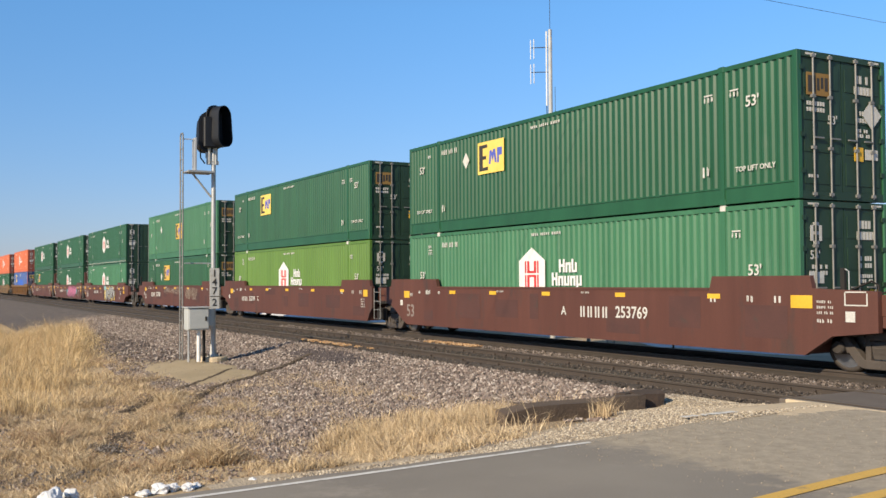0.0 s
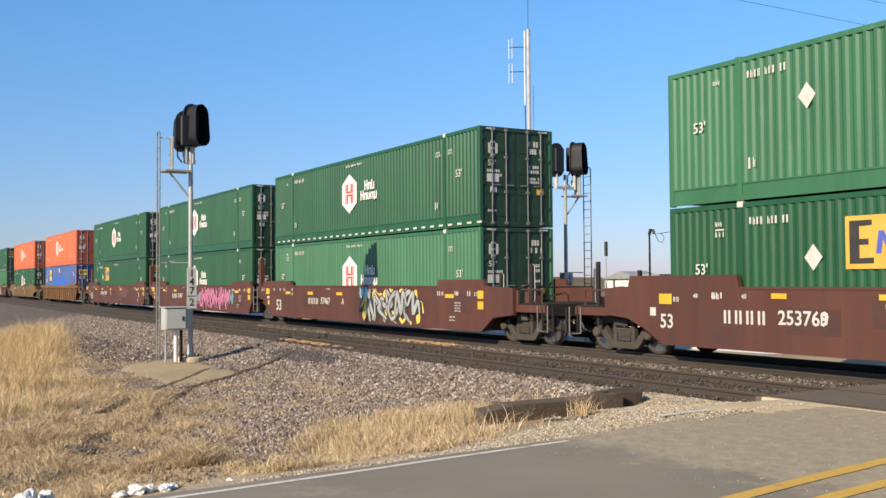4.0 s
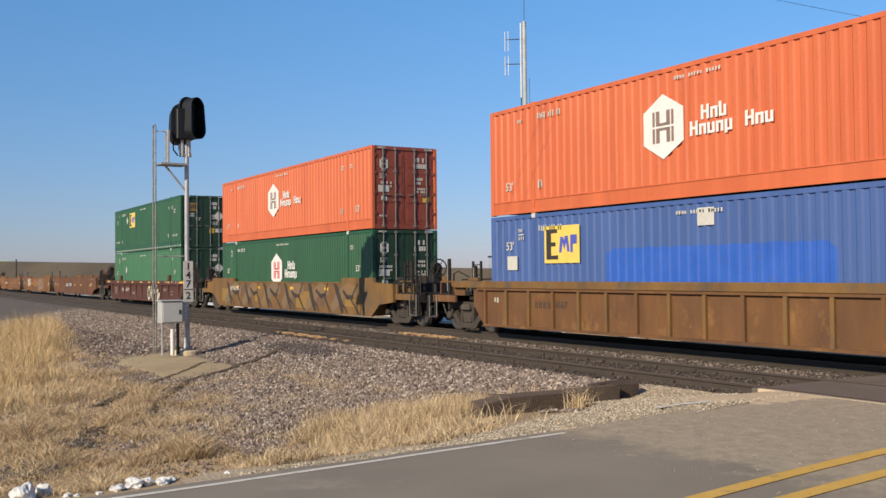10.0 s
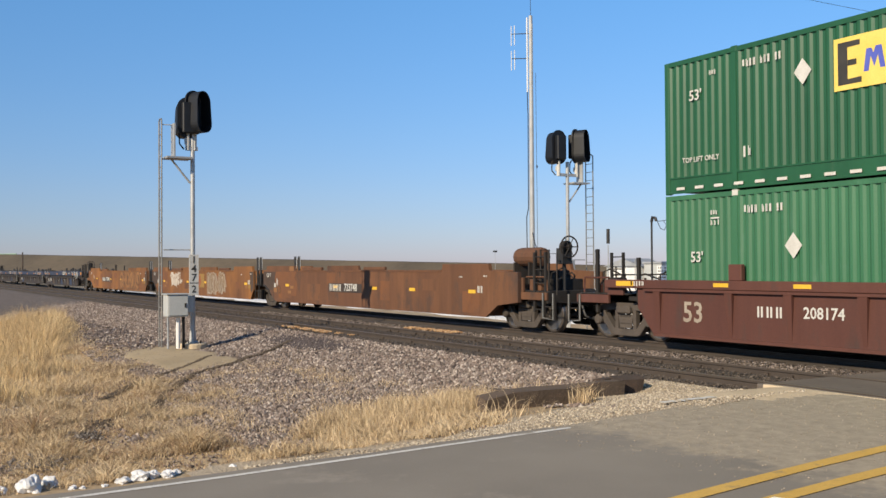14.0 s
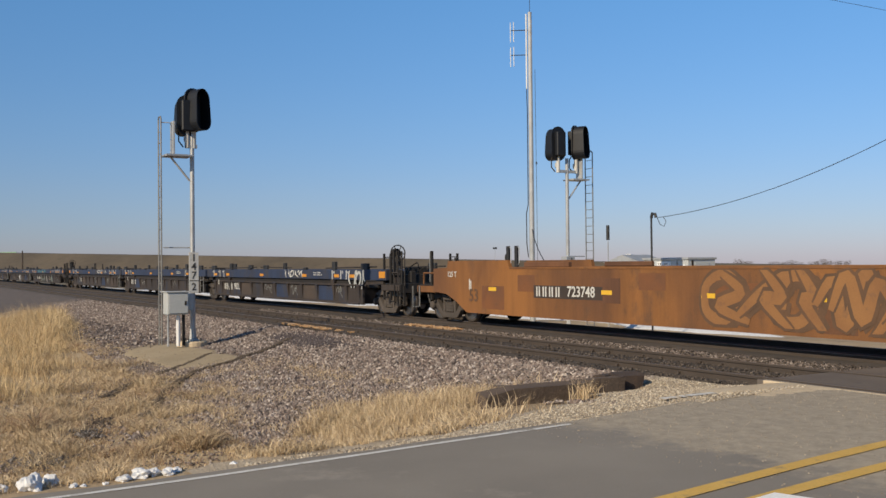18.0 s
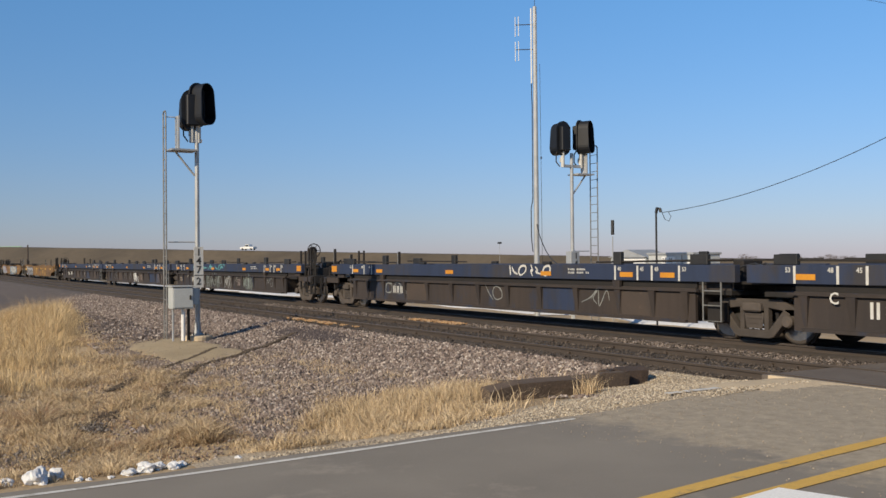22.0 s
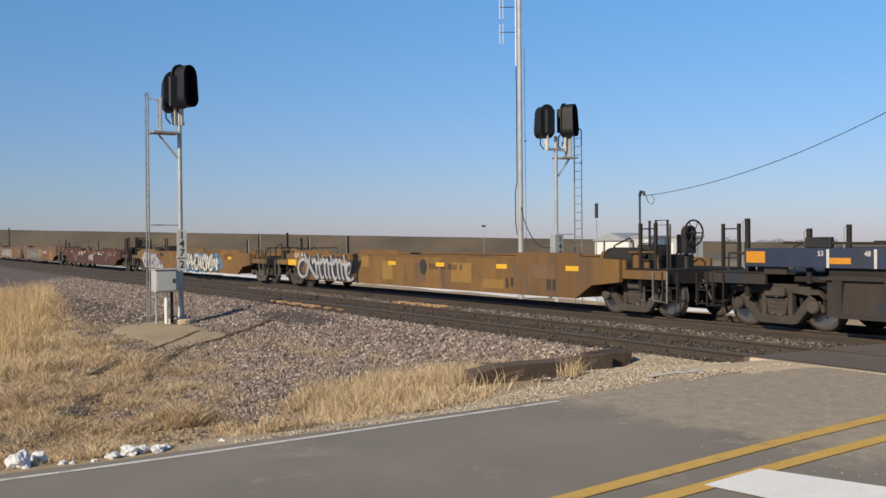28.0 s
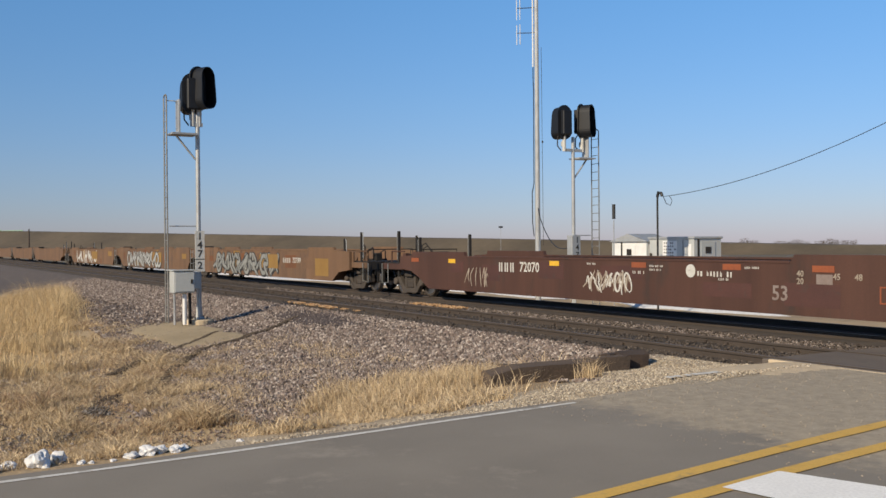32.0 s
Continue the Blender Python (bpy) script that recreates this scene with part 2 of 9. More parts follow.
def box(bm, x0, x1, y0, y1, z0, z1):
    v = [bm.verts.new(p) for p in ((x0, y0, z0), (x1, y0, z0), (x1, y1, z0), (x0, y1, z0), (x0, y0, z1), (x1, y0, z1), (x1, y1, z1), (x0, y1, z1))]
    for f in ((3, 2, 1, 0), (4, 5, 6, 7), (0, 1, 5, 4), (1, 2, 6, 5), (2, 3, 7, 6), (3, 0, 4, 7)):
        bm.faces.new([v[i] for i in f])
    return bm


def rod(bm, a, b, r, n=8, r2=None):
    """A round bar from a to b."""
    a, b = Vector(a), Vector(b)
    q = (b - a).to_track_quat("Z", "Y")
    r2 = r if r2 is None else r2
    rings = []
    for p, rr in ((a, r), (b, r2)):
        rings.append([bm.verts.new(p + q @ Vector((rr * math.cos(6.2832 * i / n), rr * math.sin(6.2832 * i / n), 0))) for i in range(n)])
    for i in range(n):
        j = (i + 1) % n
        bm.faces.new((rings[0][i], rings[0][j], rings[1][j], rings[1][i]))
    bm.faces.new(rings[0][::-1])
    bm.faces.new(rings[1])
    return bm


def pipe(bm, pts, r, n=6):
    """A round bar through the points, in one piece."""
    pts = [Vector(p) for p in pts]
    rings, side = [], None
    for i, p in enumerate(pts):
        d = (pts[min(i + 1, len(pts) - 1)] - pts[max(i - 1, 0)]).normalized()
        side = (d.orthogonal() if side is None else side - d * side.dot(d)).normalized()
        up = d.cross(side)
        rings.append([bm.verts.new(p + r * (side * math.cos(6.2832 * k / n) + up * math.sin(6.2832 * k / n))) for k in range(n)])
    for a, b in zip(rings, rings[1:]):
        for k in range(n):
            bm.faces.new((a[k], a[(k + 1) % n], b[(k + 1) % n], b[k]))
    bm.faces.new(rings[0][::-1])
    bm.faces.new(rings[-1])
    return bm


def slab(bm, pts, y0, y1):
    """A plate with an outline in x, z, from y0 to y1."""
    a = [bm.verts.new((x, y0, z)) for x, z in pts]
    b = [bm.verts.new((x, y1, z)) for x, z in pts]
    n = len(pts)
    bm.faces.new(a)
    bm.faces.new(b[::-1])
    for i in range(n):
        j = (i + 1) % n
        bm.faces.new((a[j], a[i], b[i], b[j]))
    bmesh.ops.recalc_face_normals(bm, faces=bm.faces[:])
    return bm


def lathe(bm, prof, n=24, axis="Y", at=(0, 0, 0)):
    """A turned shape: prof is (radius, along the axis)."""
    rings = []
    for r, h in prof:
        ring = []
        for i in range(n):
            c, s = r * math.cos(6.2832 * i / n), r * math.sin(6.2832 * i / n)
            p = {"Y": (c, h, s), "X": (h, c, s), "Z": (c, s, h)}[axis]
            ring.append(bm.verts.new(Vector(p) + Vector(at)))
        rings.append(ring)
    for a, b in zip(rings, rings[1:]):
        for i in range(n):
            j = (i + 1) % n
            bm.faces.new((a[i], a[j], b[j], b[i]))
    bm.faces.new(rings[0])
    bm.faces.new(rings[-1])
    bmesh.ops.recalc_face_normals(bm, faces=bm.faces[:])
    return bm


def soften(bm, w=0.01):
    bmesh.ops.bevel(bm, geom=bm.edges[:], offset=w, segments=1, affect="EDGES", clamp_overlap=True)
    return bm


def B():
    return bmesh.new()


def stuff(name, verts, faces, material, label, category):
    me = bpy.data.meshes.new(name)
    me.from_pydata(verts, [], faces)
    me.materials.append(material)
    return tagged(new(name, me), label, category, kind="stuff")


LETTERS = {}


def letters(text, size, material):
    """A mesh of raised letters in the built-in font, facing -y, centred."""
    key = (text, size, material.name)
    if key not in LETTERS:
        cu = bpy.data.curves.new("lettering", "FONT")
        cu.body, cu.size, cu.align_x, cu.align_y, cu.extrude, cu.resolution_u = text, size, "CENTER", "CENTER", 0.002, 2
        cu.offset = size * 0.015
        ob = bpy.data.objects.new("lettering", cu)
        scene.collection.objects.link(ob)
        me = bpy.data.meshes.new_from_object(ob.evaluated_get(bpy.context.evaluated_depsgraph_get()))
        bpy.data.objects.remove(ob)
        me.transform(Matrix.Rotation(radians(90), 4, "X"))
        me.materials.clear()
        me.materials.append(material)
        LETTERS[key] = me
    return LETTERS[key]


def write(name, text, size, material, parent, x, y, z, rz=0.0, label=""):
    ob = new(name, letters(text, size, material))
    ob.parent = parent
    ob.matrix_basis = pose(x, y, z, 0, 0, rz)
    if name in ("car_number", "lift_notice", "load_mark"):
        ob["kind"] = "stuff"
    if label:
        ob["label"] = label
    return ob


def bars(bm, x0, y, z0, n, w, h, gap, t=0.004, turn=0.0):
    """A row of n plain upright bars, as writing too small to read."""
    rng = random.Random(int(1000 * (x0 + z0)) + n)
    word = rng.randint(2, 5)
    for i in range(n):
        if n > 5 and i == word:          # a gap between words
            word += rng.randint(3, 6)
            continue
        a = x0 + i * (w + gap)
        k = w * rng.uniform(0.62, 1.0)
        lo = z0 + (h * 0.12 if rng.random() < 0.2 else 0)
        if rng.random() < 0.5:
            box(bm, a, a + 0.38 * k, y - t, y, lo, z0 + h)
            box(bm, a + 0.58 * k, a + k, y - t, y, lo, z0 + h * rng.uniform(0.7, 1.0))
        else:
            box(bm, a, a + 0.8 * k, y - t, y, lo, z0 + h)
    return bm

# ---- ground ----
TRACKS = (12.27, 16.3)          # centre lines of the two tracks
GAUGE = 0.76                    # half, to the middle of the rail head
ROAD = (-8.75, -2.3)            # edges of the asphalt


def ease(a, b, x):
    k = min(1.0, max(0.0, (x - a) / (b - a)))
    return k * k * (3 - 2 * k)


def road_z(y):
    return -0.13 + 0.13 * ease(0.5, 8.5, y) if y < 22 else -0.6 * ease(22, 60, y)


# a county road on an embankment that climbs towards a bridge over the tracks
BANK_A, BANK_B = Vector((-155.0, 197.0)), Vector((-418.0, 49.0))


def bank(x, y):
    d = BANK_B - BANK_A
    k = ((Vector((x, y)) - BANK_A).dot(d)) / d.length_squared
    off = abs((Vector((x, y)) - BANK_A).cross(d)) / d.length
    top = 1.0 + 7.1 * min(1.25, max(-0.3, k))
    return top, off, k


def land(x, y):
    """Height of the open ground."""
    r = math.hypot(x, y)
    z = -0.85 - 0.0040 * max(0.0, r - 60)
    z += 0.12 * noise.noise((x * 0.05, y * 0.05, 0)) * min(1, r / 30) + 0.35 * noise.noise((x * 0.003, y * 0.003, 3)) * min(1, r / 400)
    # the ditch beside the road and the ground round the signal
    z += 0.25 * ease(4.5, 8.5, y) * ease(20, 17, y) + 0.10 * noise.noise((x * 0.35, y * 0.35, 1))
    # the ballast bed under both tracks
    bed = -0.20 - 0.62 * (max(0.0, 10.6 - y) / 3.6) if y < 14 else -0.20 - 0.62 * (max(0.0, y - 18.0) / 2.5)
    z = max(z, bed)
    # the road's shoulders
    gap = max(ROAD[0] - x, x - ROAD[1] - 4.0, 0.0)
    side = road_z(y) - 0.05 - (0.30 - 0.20 * ease(3.5, 7.5, y)) * max(0.0, gap - 0.35)
    z = max(z, side) if y > -60 else z
    # a long rise behind the road
    z += (8.5 * ease(300, 1000, r) * ease(0.75, 2.6, -x / max(y, 1.0)) + 0.0045 * max(0.0, min(r, 1000) - 300)) * ease(0.8, 1.6, -x / max(y, 1.0)) * (1 if y > 0 else 0)
    return z


def spread(near, far, n):
    """Coordinates from -far to far, fine about zero."""
    g = (far / near) ** (1.0 / n)
    half = [near * g ** i for i in range(n + 1)]
    return [-v for v in half[::-1]] + [0.0] + half


def axis_values(lo, hi, step, far, n):
    mid = list(np.arange(lo, hi + 1e-6, step))
    g = [step * 1.6 * ((far / (step * 1.6)) ** (i / (n - 1))) for i in range(n)]
    return [lo - v for v in g[::-1]] + mid + [hi + v for v in g]


GROUND = surf("dry_grass_and_soil", (0.34, 0.250, 0.150), (0.44, 0.336, 0.206), 0.35, 0.95, bump=0.03, fine=14.0, stain=(0.17, 0.125, 0.075), amount=0.55)
# beyond the tracks lie brown winter fields
gn, gl = GROUND.node_tree.nodes, GROUND.node_tree.links
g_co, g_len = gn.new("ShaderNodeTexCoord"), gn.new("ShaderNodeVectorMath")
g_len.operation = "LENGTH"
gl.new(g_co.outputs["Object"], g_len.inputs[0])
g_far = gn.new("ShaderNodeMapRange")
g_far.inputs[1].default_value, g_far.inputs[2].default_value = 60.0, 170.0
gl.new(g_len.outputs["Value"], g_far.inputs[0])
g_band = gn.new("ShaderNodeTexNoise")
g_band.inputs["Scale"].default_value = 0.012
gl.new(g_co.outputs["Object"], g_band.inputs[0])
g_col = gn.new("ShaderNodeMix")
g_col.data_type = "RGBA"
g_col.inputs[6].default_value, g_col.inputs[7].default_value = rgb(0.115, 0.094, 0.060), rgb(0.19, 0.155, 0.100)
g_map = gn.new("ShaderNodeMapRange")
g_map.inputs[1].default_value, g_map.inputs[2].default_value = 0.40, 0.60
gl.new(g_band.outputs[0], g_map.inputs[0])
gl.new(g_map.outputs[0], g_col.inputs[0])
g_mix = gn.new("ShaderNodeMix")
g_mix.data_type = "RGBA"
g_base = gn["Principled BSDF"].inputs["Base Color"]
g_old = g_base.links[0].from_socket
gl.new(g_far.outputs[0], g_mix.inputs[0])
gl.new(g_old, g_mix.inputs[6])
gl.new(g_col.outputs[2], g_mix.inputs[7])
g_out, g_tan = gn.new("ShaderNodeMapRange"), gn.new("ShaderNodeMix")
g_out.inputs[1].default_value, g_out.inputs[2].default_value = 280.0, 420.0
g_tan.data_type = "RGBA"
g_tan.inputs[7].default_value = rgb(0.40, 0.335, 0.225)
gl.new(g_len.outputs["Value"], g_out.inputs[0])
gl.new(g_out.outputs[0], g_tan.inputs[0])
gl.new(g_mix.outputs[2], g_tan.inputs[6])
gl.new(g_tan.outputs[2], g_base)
xs = axis_values(-34.0, 2.0, 0.3, 3200.0, 44)
ys = axis_values(-1.0, 22.0, 0.3, 3200.0, 44)
gv = [(x, y, land(x, y)) for y in ys for x in xs]
nx = len(xs)
gf = [(j * nx + i, j * nx + i + 1, (j + 1) * nx + i + 1, (j + 1) * nx + i) for j in range(len(ys) - 1) for i in range(nx - 1)]
gm = bpy.data.meshes.new("ground")
gm.from_pydata(gv, [], gf)
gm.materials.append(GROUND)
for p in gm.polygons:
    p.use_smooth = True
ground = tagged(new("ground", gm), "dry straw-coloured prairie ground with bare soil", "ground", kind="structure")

# the embankment of the county road
FIELD = surf("brown_winter_grass", (0.088, 0.070, 0.048), (0.130, 0.102, 0.068), 0.05, 0.95, fine=0.5, stain=(0.066, 0.055, 0.038), amount=0.4)
bm = B()
d2 = (BANK_B - BANK_A).normalized()
n2 = Vector((-d2.y, d2.x))
rows = []
for k in np.linspace(-0.9, 1.02, 70):
    p = BANK_A.lerp(BANK_B, k)
    top = 1.0 + 7.1 * max(-0.6, k) - 0.25
    rows.append([bm.verts.new((p.x + n2.x * o, p.y + n2.y * o, top - dz + 0.1 * noise.noise((k * 40, o, 0)))) for o, dz in ((-48, 13), (-20, 5.2), (-6.5, 0.15), (0, 0), (6.5, 0.15), (20, 5.2), (48, 13))])
for r, q in zip(rows, rows[1:]):
    for j in range(6):
        bm.faces.new((r[j], r[j + 1], q[j + 1], q[j]))
bmesh.ops.recalc_face_normals(bm, faces=bm.faces[:])
tagged(part("embankment", bm, FIELD), "brown grassy embankment of a far road", "embankment", kind="structure")

# ballast bed: a sheet of crushed stone over the ground
# the darker tone paints in the shade of gaps between the stones
BALLAST = surf("crushed_stone", (0.078, 0.059, 0.050), (0.205, 0.160, 0.133), 9.0, 0.95, bump=0.06, fine=26.0, stain=(0.36, 0.30, 0.255), amount=0.45)


def ballast_edge(x):
    """Near edge of the stone, in y, along the track."""
    base = min(5.6, 4.05 + 0.30 * max(0.0, -15.0 - x) + 0.75 * max(0.0, x + 14.8))
    return base + 3.6 * ease(-12.9, -11.7, x) + 0.9 * ease(-24, -32, x) + 0.5 * ease(-32, -62, x) + 0.4 * noise.noise((x * 0.5, 0, 9))


def stand(x, y):
    """How far inside the patch of taller grass before the old ties (0 to 1)."""
    a, b = x + 12.9, y - 6.9
    u, v = 0.78 * a - 0.62 * b, 0.62 * a + 0.78 * b          # along and across its long side
    r = math.hypot(u / 2.3, v / 1.75) + 0.22 * noise.noise((x * 0.9, y * 0.9, 27))
    return ease(1.08, 0.72, r)


bx = list(np.arange(-46, -9.6, 0.4)) + [-9.6]
bx = [-900, -600, -400, -280, -200, -150, -120, -100, -85, -72, -62, -54] + bx
bv, bf, cols = [], [], 46
for x in bx:
    lo = ballast_edge(x)
    for j in range(cols):
        y = lo + (20.3 - lo) * j / (cols - 1)
        bv.append((x, y, land(x, y) + 0.035 * min(1.0, 2 * j / cols + 0.0) + 0.012 * noise.noise((x * 3, y * 3, 2))))
for i in range(len(bx) - 1):
    for j in range(cols - 1):
        a = i * cols + j
        bf.append((a, a + cols, a + cols + 1, a + 1))
bm_ = bpy.data.meshes.new("ballast")
bm_.from_pydata(bv, [], bf)
bm_.materials.append(BALLAST)
tagged(new("ballast", bm_), "pinkish-grey crushed stone ballast bed under two tracks", "ballast", kind="structure")

# the road
ASPHALT = surf("worn_asphalt", (0.205, 0.182, 0.150), (0.250, 0.222, 0.182), 0.6, 0.9, bump=0.003, fine=110.0, stain=(0.290, 0.255, 0.208), amount=0.45)
# towards the crossing the asphalt is worn and dusty, with a ragged border
an, al = ASPHALT.node_tree.nodes, ASPHALT.node_tree.links
a_co, a_sep, a_noise = an.new("ShaderNodeTexCoord"), an.new("ShaderNodeSeparateXYZ"), an.new("ShaderNodeTexNoise")
al.new(a_co.outputs["Object"], a_sep.inputs[0])
al.new(a_co.outputs["Object"], a_noise.inputs[0])
a_noise.inputs["Scale"].default_value, a_noise.inputs["Detail"].default_value, a_noise.inputs["Roughness"].default_value = 1.6, 9, 0.72
a_sum = an.new("ShaderNodeMath")
a_sum.operation, a_sum.inputs[1].default_value = "MULTIPLY_ADD", -0.06
al.new(a_sep.outputs[0], a_sum.inputs[0])
al.new(a_sep.outputs[1], a_sum.inputs[2])
a_jit = an.new("ShaderNodeMath")
a_jit.operation, a_jit.inputs[1].default_value = "MULTIPLY_ADD", 2.6
al.new(a_noise.outputs[0], a_jit.inputs[0])
al.new(a_sum.outputs[0], a_jit.inputs[2])
a_ramp = an.new("ShaderNodeMapRange")
a_ramp.inputs[1].default_value, a_ramp.inputs[2].default_value = 8.15, 8.6
al.new(a_jit.outputs[0], a_ramp.inputs[0])
a_spot = an.new("ShaderNodeTexNoise")
a_spot.inputs["Scale"].default_value, a_spot.inputs["Detail"].default_value, a_spot.inputs["Roughness"].default_value = 5.5, 10, 0.80
al.new(a_co.outputs["Object"], a_spot.inputs[0])
a_worn = an.new("ShaderNodeMix")
a_worn.data_type = "RGBA"
a_worn.inputs[6].default_value, a_worn.inputs[7].default_value = rgb(0.275, 0.234, 0.174), rgb(0.42, 0.355, 0.262)
a_map = an.new("ShaderNodeMapRange")
a_map.inputs[1].default_value, a_map.inputs[2].default_value = 0.36, 0.62
al.new(a_spot.outputs[0], a_map.inputs[0])
al.new(a_map.outputs[0], a_worn.inputs[0])
a_mix = an.new("ShaderNodeMix")
a_mix.data_type = "RGBA"
a_base = an["Principled BSDF"].inputs["Base Color"]
a_old = a_base.links[0].from_socket
al.new(a_ramp.outputs[0], a_mix.inputs[0])
al.new(a_old, a_mix.inputs[6])
al.new(a_worn.outputs[2], a_mix.inputs[7])
al.new(a_mix.outputs[2], a_base)
SAND = surf("pale_sand", (0.53, 0.425, 0.285), (0.60, 0.485, 0.335), 0.8, 0.95, bump=0.02, fine=40.0, stain=(0.36, 0.285, 0.19), amount=0.35)
LINE_WHITE = surf("worn_white_road_paint", (0.60, 0.58, 0.53), (0.70, 0.68, 0.63), 2.0, 0.8, stain=(0.30, 0.27, 0.22), amount=0.6)
LINE_FRESH = surf("fresh_white_road_paint", (0.90, 0.89, 0.85), (0.84, 0.83, 0.79), 2.0, 0.75, stain=(0.62, 0.60, 0.55), amount=0.3)
LINE_YELLOW = surf("worn_yellow_road_paint", (0.60, 0.37, 0.075), (0.66, 0.42, 0.10), 2.0, 0.8, stain=(0.36, 0.25, 0.11), amount=0.55)


def strip(name, x_of, y0, y1, lift, material, n=40, cols=2, parent=None, ragged=0.0):
    """A band along the road; x_of(y) gives its two edges."""
    bm = B()
    grid = []
    for i in range(n + 1):
        y = y0 + (y1 - y0) * i / n
        a, b = x_of(y)
        row = []
        for j in range(cols + 1):
            x = a + (b - a) * j / cols
            row.append(bm.verts.new((x, y, road_z(y) + lift)))
        grid.append(row)
    for r, q in zip(grid, grid[1:]):
        for j in range(cols):
            bm.faces.new((r[j], r[j + 1], q[j + 1], q[j]))
    return part(name, bm, material, parent)


def road_left(y):
    return -8.62 - 0.55 * ease(6.6, 10.5, y) - 0.06 * noise.noise((y * 1.3, 0, 5)) - 0.1 * ease(10.2, 11.3, y)


road = tagged(strip("road", lambda y: (road_left(y), ROAD[1]), -60, 11.28, 0.0, ASPHALT, 240, 4), "grey two-lane asphalt road up to a level crossing", "road", kind="structure")
tagged(strip("road", lambda y: (-8.6, ROAD[1]), 21.0, 400, -0.02, ASPHALT, 120, 2), "grey asphalt road beyond the tracks", "road", kind="structure")

# ---- tracks ----
TIE = surf("creosoted_timber", (0.050, 0.037, 0.029), (0.072, 0.054, 0.042), 2.0, 0.9, bump=0.01, fine=30, stain=(0.105, 0.080, 0.060), amount=0.4, stretch=(1, 0.2, 1), vary=0.25)
RAIL = surf("brown_rusted_rail", (0.058, 0.045, 0.036), (0.074, 0.057, 0.045), 2.0, 0.75, 0.2, stain=(0.07, 0.05, 0.04), amount=0.4)
RAIL_TOP = surf("polished_rail_head", (0.20, 0.165, 0.135), (0.15, 0.122, 0.10), 2.0, 0.5, 0.45)


def rail_mesh(name, x0, x1, parent, y):
    prof = [(-0.075, -0.180), (0.075, -0.180), (0.075, -0.168), (0.012, -0.150), (0.010, -0.045), (0.036, -0.036), (0.036, -0.004),
            (-0.036, -0.004), (-0.036, -0.036), (-0.010, -0.045), (-0.012, -0.150), (-0.075, -0.168)]
    bm = B()
    a = [bm.verts.new((x0, y + p, z)) for p, z in prof]
    b = [bm.verts.new((x1, y + p, z)) for p, z in prof]
    n = len(prof)
    for i in range(n):
        bm.faces.new((a[i], a[(i + 1) % n], b[(i + 1) % n], b[i]))
    bm.faces.new(a)
    bm.faces.new(b)
    bmesh.ops.recalc_face_normals(bm, faces=bm.faces[:])
    ob = part(name, bm, RAIL, parent)
    bm = box(B(), x0, x1, y - 0.026, y + 0.026, -0.006, 0.0)
    part("rail_head", bm, RAIL_TOP, ob, "worn shiny running surface")
    return ob


for k, yc in enumerate(TRACKS):
    tr = thing("railway_track", ("empty railway track of rusty rails on dark timber ties", "railway track of rusty rails that carries the freight train")[k], "railway track", kind="structure")
    for s in (-1, 1):
        rail_mesh("rail", -900.0, 120.0, tr, yc + s * GAUGE)
    tie = part("tie", soften(box(B(), -0.115, 0.115, -1.3, 1.3, -0.34, -0.145), 0.008), TIE, tr)
    tie.matrix_basis = pose(-9.0, yc, 0)
    plate = part("tie_plate", box(B(), -0.09, 0.09, -0.17, 0.17, -0.150, -0.135), RAIL, tr)
    plate.matrix_basis = pose(-9.0, yc - GAUGE, 0)
    n_tie = 150 if k == 0 else 120
    for i in range(1, n_tie):
        x = -9.0 - 0.51 * i
        again("tie", tie, tr, pose(x + random.uniform(-0.02, 0.02), yc + random.uniform(-0.05, 0.05), random.uniform(-0.012, 0.0), 0, 0, random.uniform(-1, 1)))
        if i < 70 and k == 0:
            again("tie_plate", plate, tr, pose(x, yc - GAUGE, 0))
    if k == 0:         # rail anchors on both rails
        clip = part("rail_anchor", soften(box(B(), -0.03, 0.03, -0.03, 0.03, -0.12, -0.07), 0.006), TIE, tr)
        clip.matrix_basis = pose(-10.4, yc + GAUGE - 0.035, 0)
        for i in range(1, 62):
            again("rail_anchor", clip, tr, pose(-10.4 - 0.51 * i, yc + GAUGE - 0.035 - 2 * GAUGE * (i % 3 == 0), 0))
    # the rest, far along the line
    v, f = [], []
    for x in list(np.arange(-9.0 - 0.51 * n_tie, -330, -0.51)) + list(np.arange(20, -9.0, -0.51)):
        b = len(v)
        v += [(x - .115, yc - 1.3, -.32), (x + .115, yc - 1.3, -.32), (x + .115, yc + 1.3, -.32), (x - .115, yc + 1.3, -.32),
              (x - .115, yc - 1.3, -.165), (x + .115, yc - 1.3, -.165), (x + .115, yc + 1.3, -.165), (x - .115, yc + 1.3, -.165)]
        f += [(b + 4, b + 5, b + 6, b + 7), (b, b + 1, b + 5, b + 4), (b + 1, b + 2, b + 6, b + 5), (b + 2, b + 3, b + 7, b + 6), (b + 3, b, b + 4, b + 7)]
    st = stuff("far_ties", v, f, TIE, "", "")
    st.parent = tr

# ---- the train ----
TRAIN_Y = TRACKS[1]
MOVING = []      # things of the train: (object, place along the train)
WHEELS = []      # wheelsets: (object, pose in the truck, place along the train)


def ride(ob, u, z=0.0):
    ob.matrix_basis = pose(u, TRAIN_Y, z)
    MOVING.append((ob, u, z))
    return ob


